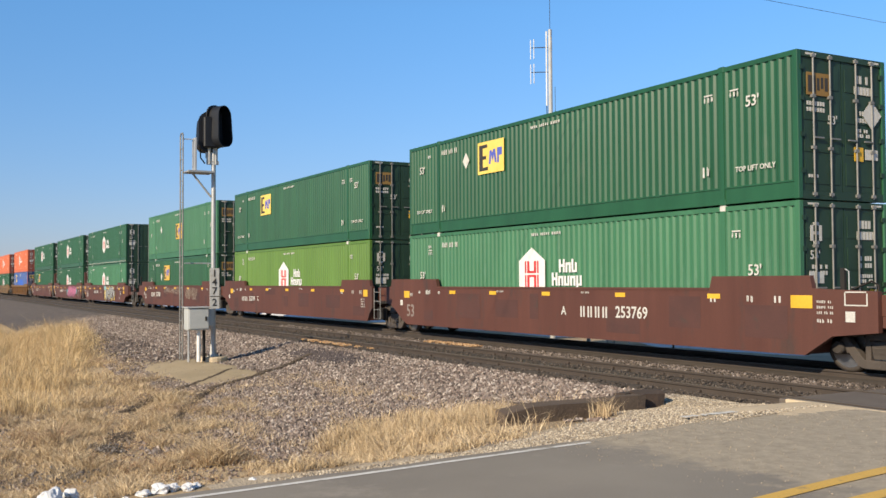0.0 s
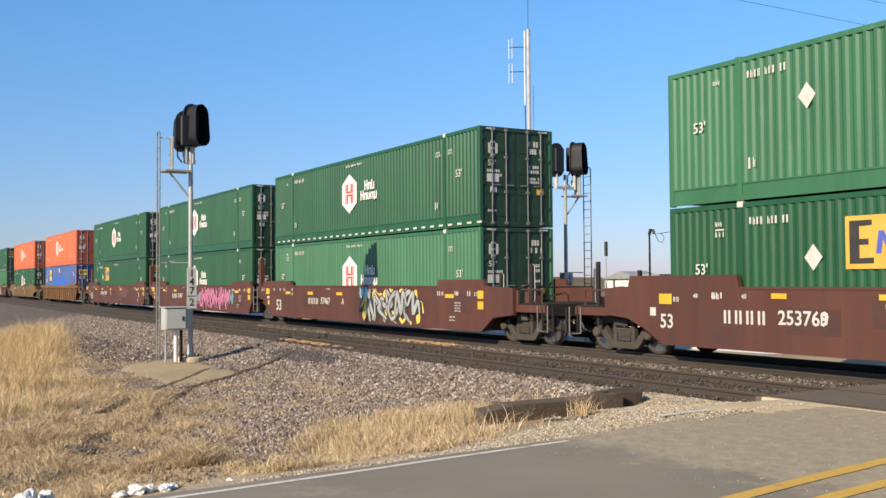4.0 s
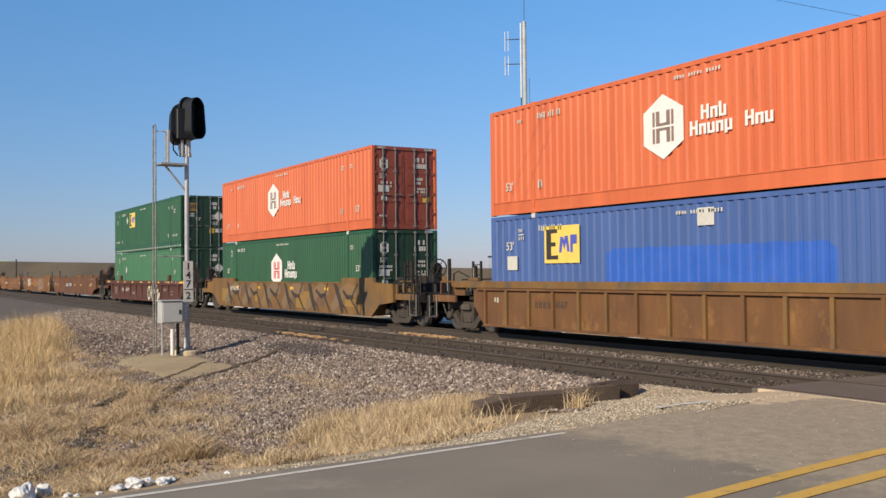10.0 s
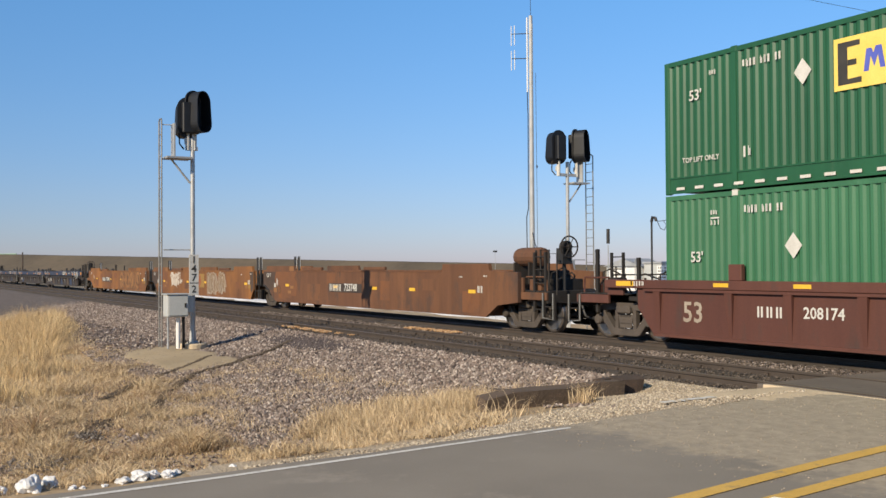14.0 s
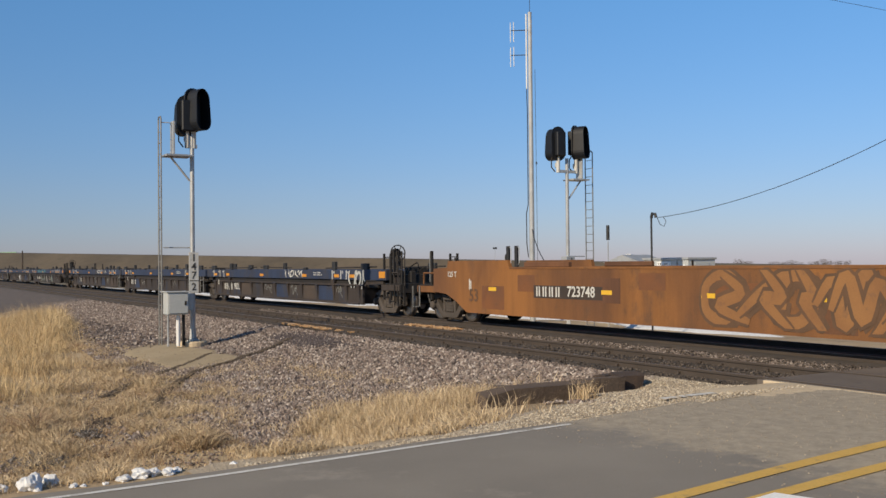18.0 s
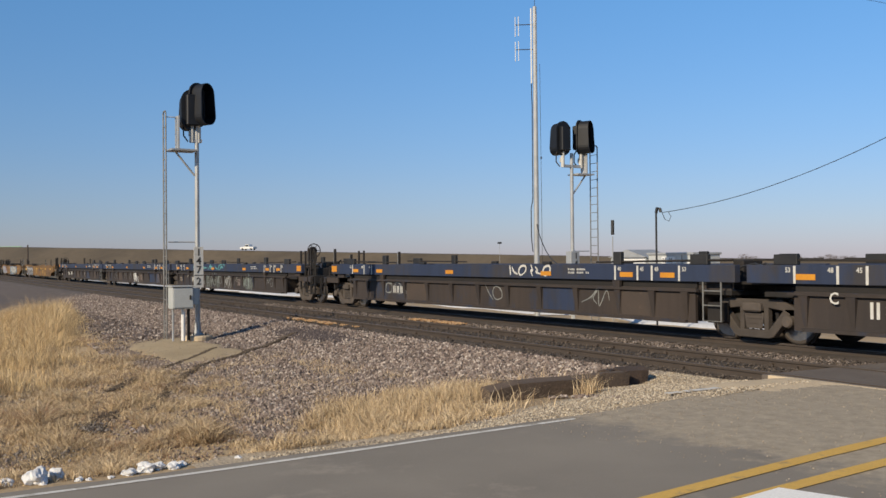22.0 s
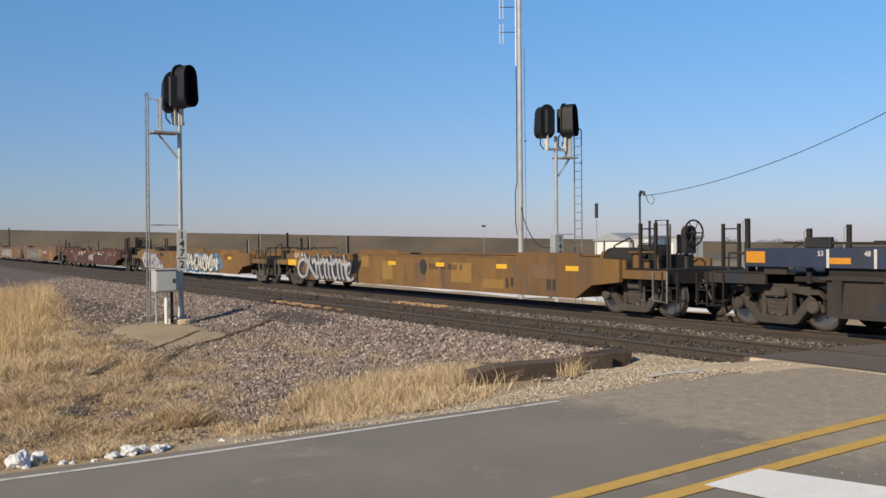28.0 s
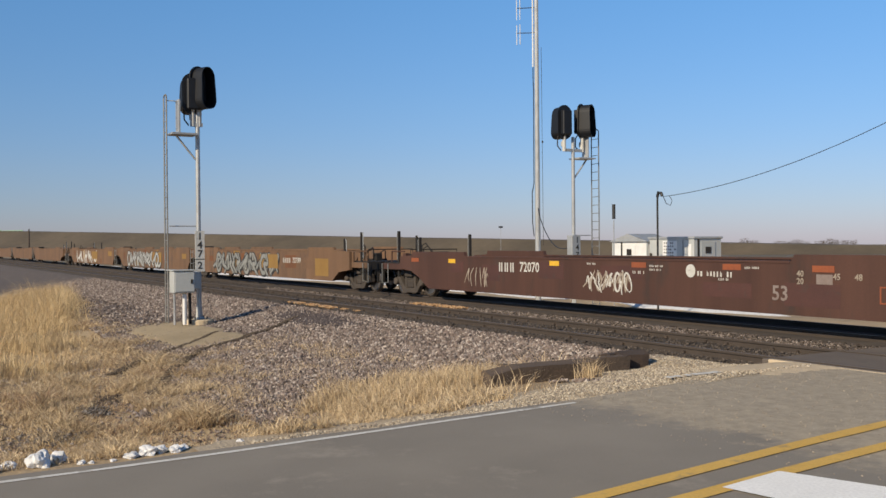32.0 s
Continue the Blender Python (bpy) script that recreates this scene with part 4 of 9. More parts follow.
def small_writing(th, spots, y=-1.484, mat=None):
    """Rows of plain bars: (x, z, count, height)."""
    bm = B()
    for x, z, n, h in spots:
        bars(bm, x, y, z, n, h * 0.55, h, h * 0.28)
    part("side_writing", bm, mat or OFFWHITE, th, "small white bars of stencilled writing")


def blocks(th, x, z, text, size=0.34, y=-1.484, mat=None):
    """Stencilled marks: letters of a railway's mark as plain blocks, its number in figures."""
    mark, num = text.split("|")
    bm = B()
    w = size * 0.62
    for i, ch in enumerate(mark):
        a = x + i * (w + size * 0.14)
        box(bm, a + 0.10 * w, a + w * 0.34, y - 0.005, y, z, z + size * 0.70)
        box(bm, a + 0.58 * w, a + w * 0.82, y - 0.005, y, z, z + size * 0.70)
    if mark:
        part("mark_lettering", bm, mat or OFFWHITE, th, "white stencilled mark as plain bars")
    if num:
        write("car_number", num, size, mat or OFFWHITE, th, x + len(mark) * (w + size * 0.14) + size * 0.30 * len(num) + 0.10, y - 0.004, z + size * 0.37)


def ribbon(bm, pts, half, y, z0, z1):
    """A flat bent band through points in x, z."""
    left, right = [], []
    for i, p in enumerate(pts):
        d = pts[min(i + 1, len(pts) - 1)] - pts[max(i - 1, 0)]
        d = d.normalized() if d.length > 1e-6 else Vector((1, 0))
        k = half * (0.45 + 0.55 * math.sin(math.pi * (i + 0.6) / (len(pts) + 0.2)))
        nn = Vector((-d.y, d.x)) * k
        yy = y - 0.0012 * i / len(pts)
        left.append(bm.verts.new((p.x + nn.x, yy, min(z1, max(z0, p.y + nn.y)))))
        right.append(bm.verts.new((p.x - nn.x, yy, min(z1, max(z0, p.y - nn.y)))))
    for k in range(len(left) - 1):
        bm.faces.new((left[k], right[k], right[k + 1], left[k + 1]))


def bend(pts, k=5):
    """Round off a line of points."""
    out = []
    for i in range(len(pts) - 1):
        p0, p1, p2, p3 = pts[max(i - 1, 0)], pts[i], pts[i + 1], pts[min(i + 2, len(pts) - 1)]
        for q in range(k):
            f = q / k
            out.append(0.5 * (2 * p1 + (p2 - p0) * f + (2 * p0 - 5 * p1 + 4 * p2 - p3) * f * f + (3 * p1 - p0 - 3 * p2 + p3) * f ** 3))
    return out + [pts[-1]]


def tag(th, name, x0, x1, z0, z1, seed, fill, edge=None, y=-1.485, n=None, label="spray-painted lettering, unreadable", wide=0.09):
    """Sprayed lettering: bent strokes, one after another; with an edge, fat outlined ones."""
    rng = random.Random(seed)
    n = n or max(3, round((x1 - x0) / 0.75))
    w, h = (x1 - x0) / n, z1 - z0
    many = round(1.8 * n) if edge is not None else n
    fat = min(0.22, 0.19 * min(w, h) + 0.02)
    back, front, shade = B(), B(), B()
    for i in range(many):
        cx = x0 + 0.5 * w + (x1 - x0 - w) * (i + rng.uniform(-0.3, 0.3)) / max(1, many - 1)
        yy = y - 0.002 - (0.0013 * (i % 2) if edge is None else 0.0030 * (i % 4))
        P = lambda a, b: Vector((cx + a * w + 0.10 * h * (b - 0.5), z0 + b * h))
        r = lambda a, b: rng.uniform(a, b)
        turn = Matrix.Rotation(r(-0.45, 0.45), 2)
        kind = rng.randrange(5)
        if kind == 0:      # an open loop with a tail
            pts = [P(r(0.45, 0.6) * math.cos(a), 0.5 + 0.42 * math.sin(a)) for a in np.linspace(r(0, 6), r(10, 12), 8)]
        elif kind == 1:    # a bolt
            pts = [P(r(-0.6, -0.2), 1.0), P(r(-0.2, 0.2), 0.55), P(r(-0.5, -0.1), 0.45), P(r(0.3, 0.7), 0.0)]
        elif kind == 2:    # a wave
            pts = [P(-0.65, r(0.2, 0.5)), P(-0.3, r(0.7, 1.0)), P(0.05, r(0.0, 0.4)), P(0.35, r(0.6, 1.0)), P(0.7, r(0.2, 0.6))]
        elif kind == 3:    # an arrow
            pts = [P(-0.6, r(0.0, 0.3)), P(r(-0.1, 0.1), r(0.4, 0.6)), P(0.55, r(0.85, 1.0)), P(0.30, r(0.4, 0.6)), P(0.62, r(0.2, 0.4))]
        else:              # a bent bar
            pts = [P(r(-0.4, 0.0), 0.98), P(r(-0.5, 0.1), r(0.4, 0.6)), P(r(0.0, 0.5), 0.02)]
        mid = P(0, 0.5)
        pts = [mid + turn @ (p - mid) for p in pts]
        line = bend(pts)
        if edge is None:
            ribbon(front, line, wide, yy, z0 - 0.02, z1 + 0.02)
        else:
            ribbon(back, line, fat, yy, z0 - 0.05, z1 + 0.05)
            ribbon(front, line, fat * 0.60, yy - 0.0016, z0, z1)
            ribbon(shade, [p + Vector((0.10, -0.05)) for p in line[::2]], fat, y - 0.0006, z0 - 0.06, z1)
    part(name, front, fill, th, label)
    if edge is not None:
        part(name, back, edge, th, label)
        part(name, shade, edge, th, label)
    else:
        back.free()
        shade.free()


def wildstyle(th, x0, x1, z0, z1, seed, dark, grey, n=5, label="tall angular black spray-painted lettering", y=-1.485):
    """Tall angular letters: slanted fat bars, thin legs, hooked arms, grey bodies between."""
    rng = random.Random(seed)
    w, h = (x1 - x0) / n, z1 - z0
    ink, body = B(), B()
    for i in range(n):
        a = x0 + i * w
        P = lambda px, pz: Vector((a + px * w, z0 + pz * h))
        j = lambda k=0.06: rng.uniform(-k, k)
        yy = y - 0.002 - 0.0005 * (i % 3)
        ribbon(body, [P(0.05, 0.12), P(0.30 + j(), 0.5), P(0.62, 0.86), P(0.95, 0.7)], 0.26, yy, z0, z1)
        ribbon(ink, [P(0.16 + j(), 1.0), P(0.24, 0.72 + j()), P(0.34 + j(), 0.36), P(0.42, 0.0)], 0.10 + 0.06 * rng.random(), yy - 0.002, z0, z1)
        ribbon(ink, [P(0.34, 0.42 + j()), P(0.50, 0.20), P(0.60 + j(), 0.0)], 0.045, yy - 0.003, z0, z1)
        ribbon(ink, [P(0.92 + j(), 1.0), P(0.84, 0.72), P(0.76 + j(), 0.50 + j()), P(0.98, 0.02)], 0.055, yy - 0.0035, z0, z1)
        ribbon(ink, [P(0.45, 0.70 + j()), P(0.60 + j(), 0.52), P(0.80, 0.56 + j())], 0.085, yy - 0.004, z0, z1)
    part("graffiti", body, grey, th, label)
    part("graffiti", ink, dark, th, label)


def brake_end(th, s, paint, tall=True, up=0.0):
    """The brake gear on an end deck: air reservoir, hand-brake wheel, ladder, grab irons."""
    d = lambda x: s * x
    part("air_reservoir", lathe(B(), [(0.10, -0.62), (0.24, -0.55), (0.26, -0.45), (0.26, 0.45), (0.24, 0.55), (0.10, 0.62)], 16, "X", (d(8.95 - 0.65 * up + 0.45 * (up > 0)), -0.45, 1.30 + 1.4 * up)), paint if up else GRIME_AND_SHADE, th, "grimy air tank")
    for x in (d(8.6 + 0.1 * up), d(9.3 + 0.1 * up)):
        part("tank_bracket", box(B(), x - 0.03, x + 0.03, -0.75, -0.15, 1.03, 1.20 + 1.3 * up), STEEL, th)
    wx, wz = (9.30, 2.12) if paint is GREY_BROWN else (10.68, 2.24) if up else (11.05, 1.88)
    if tall:
        bm = B()
        x = d(wx)
        rod(bm, (x, -0.55, 0.9), (x, -0.55, wz), 0.05, 8)
        box(bm, x - 0.14, x + 0.14, -0.70, -0.40, wz - 0.45, wz - 0.03)
        part("brake_stand", bm, BLACK, th)
        bm = B()
        c = Vector((x + s * 0.22, -0.55, wz))
        ring = [c + Vector((0, 0.28 * math.cos(a), 0.28 * math.sin(a))) for a in np.linspace(0, 6.2832, 19)]
        pipe(bm, ring, 0.022, 5)
        bw = part("brake_wheel", bm, STEEL, th, "spoked hand-brake wheel")
        for a in np.linspace(0, 5.236, 6):
            part("spoke", rod(B(), c, c + Vector((0, 0.27 * math.cos(a), 0.27 * math.sin(a))), 0.014, 4), STEEL, bw)
        part("hub", rod(B(), c - Vector((s * 0.2, 0, 0)), c + Vector((s * 0.03, 0, 0)), 0.05, 8), STEEL, bw)
        part("gear_case", lathe(B(), [(0.05, -0.10), (0.17, -0.08), (0.17, 0.06), (0.06, 0.09)], 14, "X", (x + s * 0.08, -0.55, wz)), GRIME_AND_SHADE, th, "round grimy gear case")
    la = 9.95 if paint is GREY_BROWN else 10.40
    for y in (-1.30, 1.30):
        bm = B()
        for x in (d(la), d(la + 0.48)):
            box(bm, x - 0.035, x + 0.035, y - 0.03, y + 0.03, 0.55, 2.10)
        for z in (0.62, 0.95, 1.30, 1.65, 1.98):
            a, b = sorted((d(la), d(la + 0.48)))
            rod(bm, (a, y, z), (b, y, z), 0.016, 5)
        part("ladder", bm, GRIME_AND_SHADE, th, "dark steel side ladder")
    bm = B()
    pipe(bm, [(d(10.75), -1.2, 1.0), (d(10.75), -1.2, 2.06), (d(11.22), -1.2, 2.06), (d(11.22), -1.2, 1.0)], 0.02, 5)
    part("hand_rail", bm, STEEL, th)
    part("deck_box", soften(box(B(), *sorted((d(8.75), d(9.25))), 0.10, 0.75, 1.04, 1.62), 0.02), STEEL, th)
    part("deck_box", soften(box(B(), *sorted((d(9.95), d(10.6))), -0.95, 0.15, 1.04, 1.40), 0.02), GRIME_AND_SHADE, th)


def post_end(th, s, paint, n=2):
    """The plain end: grab posts and a low deck."""
    for y, spots in ((-1.25, ((9.0, 1.92), (10.45, 2.14))), (1.25, ((10.0, 2.02),))):
        for x, top in spots:
            x *= s
            part("grab_post", soften(box(B(), x - 0.045, x + 0.045, y - 0.04, y + 0.04, 0.62 if top > 2.1 else 0.9, top), 0.008), GRIME_AND_SHADE, th)
            part("post_rail", pipe(B(), [(x + 0.06 * s, y, 1.15), (x + 0.12 * s, y, 1.20), (x + 0.12 * s, y, top - 0.06), (x + 0.03 * s, y, top - 0.01)], 0.012, 5), GALV, th)
    bm = B()
    pipe(bm, [(s * 10.3, -0.9, 1.0), (s * 10.3, -0.9, 1.52), (s * 10.3, 0.9, 1.52), (s * 10.3, 0.9, 1.0)], 0.02, 5)
    part("hand_rail", bm, STEEL, th)


def end_platform(th, s, x1, paint, top):
    """The painted crossover platform beyond a side wall: sills, cheeks, a low bulkhead and hanging steps."""
    d = lambda a, b: sorted((s * a, s * b))
    for y in (-1, 1):
        part("platform_sill", soften(box(B(), *d(9.90, x1 - 0.62), *sorted((y * 1.32, y * 1.40)), 0.86, 1.06), 0.01), paint, th, "painted sill of the end platform")
        part("cheek_plate", soften(box(B(), *d(9.42, 9.96), *sorted((y * 1.30, y * 1.37)), 1.06, top - 0.06), 0.01), paint, th)
        part("step_frame", pipe(B(), [(s * 10.92, y * 1.43, 1.05), (s * 10.92, y * 1.43, 0.42), (s * 11.35, y * 1.43, 0.38), (s * 11.35, y * 1.43, 1.05)], 0.020, 5), ROD if paint is not GREY_BROWN else GRIME_AND_SHADE, th, "hanging step of bent bar")
    part("platform", soften(box(B(), *d(9.30, x1 - 0.62), -1.30, 1.30, 1.062, 1.10), 0.008), GRIME_AND_SHADE, th)
    for a, w, h in ((10.05, 0.20, 0.30), (10.42, 0.14, 0.20)):
        part("bulkhead_rib", soften(box(B(), *d(a, a + w), -1.22, -1.05, 1.10, 1.10 + h), 0.01), paint, th)
    part("end_rail", pipe(B(), [(s * 10.0, -1.28, 1.46), (s * 10.9, -1.28, 1.46), (s * 10.92, -1.28, 1.10)], 0.024, 5), paint, th)


def coupler_end(th, s, x0, x1, paint):
    """Draft sill, coupler and hoses beyond the truck."""
    a, b = sorted((s * x0, s * (x1 - 0.35)))
    part("draft_sill", soften(box(B(), a, b, -0.24, 0.24, 0.72, 1.02), 0.02), GRIME_AND_SHADE, th)
    bm = B()
    a, b = sorted((s * (x1 - 0.40), s * (x1 - 0.02)))
    box(bm, a, b, -0.09, 0.09, 0.78, 0.94)
    box(bm, *sorted((s * (x1 - 0.24), s * (x1 + 0.04))), -0.20, 0.20, 0.72, 1.0)
    part("coupler", soften(bm, 0.02), STEEL, th, "grimy cast knuckle coupler")
    part("end_sill", soften(box(B(), *sorted((s * (x1 - 0.75), s * (x1 - 0.62))), -1.35, 1.35, 0.78, 1.08), 0.01), GRIME_AND_SHADE, th)
    bm = B()
    pipe(bm, [(s * (x1 - 0.5), -0.4, 0.85), (s * (x1 - 0.25), -0.42, 0.45), (s * (x1 - 0.02), -0.42, 0.40)], 0.03, 6)
    part("air_hose", bm, BLACK, th)


def end_gear(th, s, x1, seed, busy):
    """Pipes, valves, steps and levers that crowd the end of a car."""
    rng = random.Random(seed)
    for y in (-1.38, 1.38):
        bm = B()
        for z in (0.42, 0.70):
            pipe(bm, [(s * (x1 - 0.72), y * 0.99, z), (s * (x1 - 0.28), y * 0.99, z)], 0.018, 5)
        for x in (x1 - 0.72, x1 - 0.28):
            box(bm, s * x - 0.02, s * x + 0.02, y - 0.03, y + 0.03, 0.38, 1.04)
        part("sill_step", bm, GRIME_AND_SHADE, th)
    bm = pipe(B(), [(s * (x1 - 0.2), -0.1, 0.86), (s * (x1 - 0.22), -0.7, 0.80), (s * (x1 - 0.3), -1.3, 0.82), (s * (x1 - 0.28), -1.42, 0.62)], 0.016, 5)
    part("uncoupling_lever", bm, GRIME_AND_SHADE, th)
    for i in range(5 if busy else 3):
        y = -1.05 + 0.42 * i + rng.uniform(-0.1, 0.1)
        x, q = x1 - rng.uniform(1.2, 2.6), rng.uniform(0.25, 0.7)
        pts = [(s * x, y, 1.03), (s * x, y, 1.03 + q), (s * (x - 0.18), y + 0.05, 1.10 + q), (s * (x - rng.uniform(0.4, 0.9)), y + 0.05, 1.06 + q * 0.8), (s * (x - 0.95), y + 0.08, 1.03)]
        part("brake_pipe", pipe(B(), pts, 0.022, 5), GRIME_AND_SHADE, th)
    for i in range(3 if busy else 1):
        x, y = s * (x1 - rng.uniform(1.2, 2.5)), rng.uniform(-1.0, 0.4)
        a, b = rng.uniform(0.09, 0.2), rng.uniform(0.25, 0.55)
        part("valve_box", soften(box(B(), x - a, x + a, y - a, y + a, 1.03, 1.03 + b), 0.03), (GRIME_AND_SHADE, STEEL)[i % 2], th)
    if busy:
        for x, w in ((x1 - 1.30, 0.0), (x1 - 0.74, 0.36)):
            pts = [(s * x, -1.22, 1.0), (s * x, -1.22, 2.16)] + ([(s * (x - w), -1.22, 2.16), (s * (x - w), -1.22, 1.4)] if w else [])
            part("grab_frame", pipe(B(), pts, 0.030, 5), GRIME_AND_SHADE, th)
        bm = B()
        pipe(bm, [(s * (x1 - 2.05), -0.75, 1.95), (s * (x1 - 2.02), -0.80, 1.50), (s * (x1 - 1.85), -0.9, 1.12), (s * (x1 - 1.6), -1.0, 0.96)], 0.020, 5)
        part("brake_chain", bm, GRIME_AND_SHADE, th)


def joint_end(th, s, h, paint):
    """Articulated end: a tapered arm onto the shared truck."""
    if s > 0:
        for y in (-1, 1):
            lad = part("side_ladder", pipe(B(), [(8.74, y * 1.43, 1.48), (8.74, y * 1.43, 0.40), (9.24, y * 1.43, 0.40), (9.24, y * 1.43, 1.48)], 0.020, 6), STEEL if paint in (RUST, RUST_DARK) else ROD, th, "bent steel step ladder")
            for z in (0.72, 1.02, 1.34):
                part("rung", rod(B(), (8.75, y * 1.43, z), (9.23, y * 1.43, z), 0.016, 5), STEEL if paint in (RUST, RUST_DARK) else ROD, lad)
            part("recess_plate", soften(box(B(), 8.60, 9.30, *sorted((y * 1.14, y * 1.20)), 0.96, 1.50), 0.01), GRIME_AND_SHADE if paint in (RUST, RUST_DARK) else paint, th)
            part("step_box", soften(box(B(), 8.76, 9.16, *sorted((y * 1.12, y * 1.34)), 0.36, 0.78), 0.02), GRIME_AND_SHADE, th)
        part("walkway", soften(box(B(), 9.36, 9.36 + 2 * (h - 9.36), -1.2, 1.2, 1.16, 1.22), 0.01), GRIME_AND_SHADE, th, "grimy steel walkway over the joint")
        for i in range(4):
            y = -1.1 + 0.3 * i
            part("air_hose", pipe(B(), [(9.2, y, 1.30), (9.45, y + 0.04, 1.52 - 0.05 * i), (h, y + 0.05, 1.58), (2 * h - 9.45, y, 1.50 - 0.04 * i), (2 * h - 9.2, y, 1.28)], 0.024, 5), BLACK, th)
        part("valve_box", soften(box(B(), 9.05, 9.34, -0.9, -0.3, 1.04, 1.66), 0.03), GRIME_AND_SHADE, th)
    part("joint_arm", soften(box(B(), *sorted((s * 8.8, s * (h - 0.02))), -0.42, 0.42, 0.90, 1.14), 0.03), GRIME_AND_SHADE, th)


def smooth_car(u, half, paint, label, top=1.55, rise=1.79, bottom=0.30, ends=("joint", "joint")):
    th = thing("well_car", label, "well car", "cars of the train")
    plate_sides(th, smooth_outline(bottom, top, rise, ends), paint)
    bm = B()
    for s in (-1, 1):
        y0, y1 = sorted((s * 1.495, s * 1.33))
        box(bm, -5.85, 5.85, y0, y1, top - 0.045, top + 0.004)
    part("top_flange", bm, paint, th)
    finish_car(th, u, half, paint, ends, top, bottom)
    return th


def ribbed_car(u, half, paint, label, chord=None, top=1.42, bottom=0.14, posts=13, ends=("joint", "joint"), upper=False):
    """Side posts under a box chord; upper: the chord is tall, set back, over a slot whose shade is a dark sheet."""
    th = thing("well_car", label, "well car", "cars of the train")
    low = 1.20 if upper else top - 0.19
    head = 1.05 if upper else low
    e = 8.50 if upper else 8.86
    plate_sides(th, [(-e, 0.80 if not upper else bottom), (-8.34, bottom), (8.34, bottom), (e, 0.80 if not upper else bottom), (e, head + 0.01), (-e, head + 0.01)], paint, 1.41, 0.07)
    inset = 0.04 if upper else 0.0
    reach = [9.62 if q == "joint" else 10.35 if upper else 9.9 for q in ends]
    xs_ = [0.0] + [q * a for a in (1.49, 2.98, 4.50, 6.05, 7.22, 8.24) for q in (-1, 1)] if upper else [0.0] + [q * a for a in (1.45, 3.05, 4.65, 6.12, 8.18) for q in (-1, 1)] if posts == 11 else [-8.2 + 16.4 * i / (posts - 1) for i in range(posts)]
    for s in (-1, 1):
        y0, y1 = sorted((s * (1.49 - inset), s * (1.32 - inset)))
        part("top_chord", soften(box(B(), -reach[0], reach[1], y0, y1, low, top), 0.012), chord or paint, th)
        y0, y1 = sorted((s * 1.49, s * 1.40))
        part("shelf_angle", box(B(), -8.6, 8.6, y0, y1, head - 0.06, head - 0.006), paint, th)
        part("bottom_sill", box(B(), -8.28, 8.28, y0, y1 + 0.0, bottom - 0.005, bottom + 0.06), paint, th)
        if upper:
            # shade of the recessed slot, put in as a dark sheet
            part("slot_web", box(B(), -8.5, 8.5, *sorted((s * 1.30, s * 1.36)), head, low), GRIME_AND_SHADE, th, "dark sheet for the shade in the slot under the top chord")
        for i_, x in enumerate(xs_):
            bm = B()
            tall = upper and abs(abs(x) - 6.05) < 0.01
            up_ = low if tall else head - 0.064
            k = 0.13 if tall else 0.10
            ya, yb = s * 1.41, s * 1.495
            if posts == 17:      # straight channel posts
                box(bm, x - 0.045, x + 0.045, *sorted((ya, s * 1.485)), bottom + 0.062, up_)
                part("side_post", bm, chord if i_ % 3 else paint, th)
                continue
            v = [bm.verts.new(p) for p in ((x - 0.035, ya, bottom + 0.07), (x + 0.035, ya, bottom + 0.07), (x + k, yb, up_), (x - k, yb, up_), (x + k, ya, up_), (x - k, ya, up_))]
            for f in ((0, 1, 2, 3), (0, 3, 5), (1, 4, 2), (3, 2, 4, 5), (0, 5, 4, 1)):
                bm.faces.new([v[q] for q in f])
            bmesh.ops.recalc_face_normals(bm, faces=bm.faces[:])
            part("side_post", bm, paint, th)
    finish_car(th, u, half, paint, ends, top, bottom)
    return th


def finish_car(th, u, half, paint, ends, top, bottom):
    well_ends(th, paint, 9.3, top, bottom)
    for s, e in zip((-1, 1), ends):
        if e == "joint":
            joint_end(th, s, half, paint)
        else:
            coupler_end(th, s, 9.2, e[1], paint)
            end_gear(th, s, e[1], int(abs(u) * 10) + s, e[0] == "brake")
            end_platform(th, s, e[1], paint, min(top, 1.5))
            if e[0] == "brake":
                brake_end(th, s, paint, True, 0.50 if paint is RUST_DARK else 0.0)
            else:
                post_end(th, s, paint)
    ride(th, u)


def posts_on_top(th, spots, paint, top):
    """Low guides and hoods along the top of a well: (x, width, height, kind)."""
    for x, w, h in spots:
        for s in (-1, 1):
            part("guide", soften(box(B(), x - w / 2, x + w / 2, s * 1.36 - 0.06, s * 1.36 + 0.06, top, top + h), 0.015), paint, th)


def repaint(th, seed, mats, z0, z1, n=7, x0=-8.0, x1=8.0, y=-1.4815):
    """Old repainted rectangles and touched-up patches on a side."""
    rng = random.Random(seed)
    for i in range(n):
        a = x0 + (x1 - x0) * (i + rng.uniform(0.1, 0.6)) / n
        w, h = rng.uniform(0.35, 1.5), rng.uniform(0.25, 0.7) * (z1 - z0)
        b = rng.uniform(z0, z1 - h)
        part("paint_patch", box(B(), a, min(x1, a + w), y - 0.0012 - 0.0004 * (i % 2), y, b, b + h), mats[i % len(mats)], th)


# ---- the consist, from the front of the train to its tail ----
for u in (-11.3, -30.6, -49.95, -69.5, -73.5, -92.9, -112.25, -131.84, -135.84, -155.4, -159.4, -178.87, -182.87, -202.3,
          -206.3, -225.6, -245.15, -264.65, -268.65, -288.25, -307.85, -327.4, -331.4, -351.2, -370.7, -390.57,
          -394.6, -414.4, -418.4, -438.8, -442.8, -462.9, -466.9, -486.4, -506.4, -526.0, -530.0, -549.5, -569.0, -588.5):
    truck_at(u)

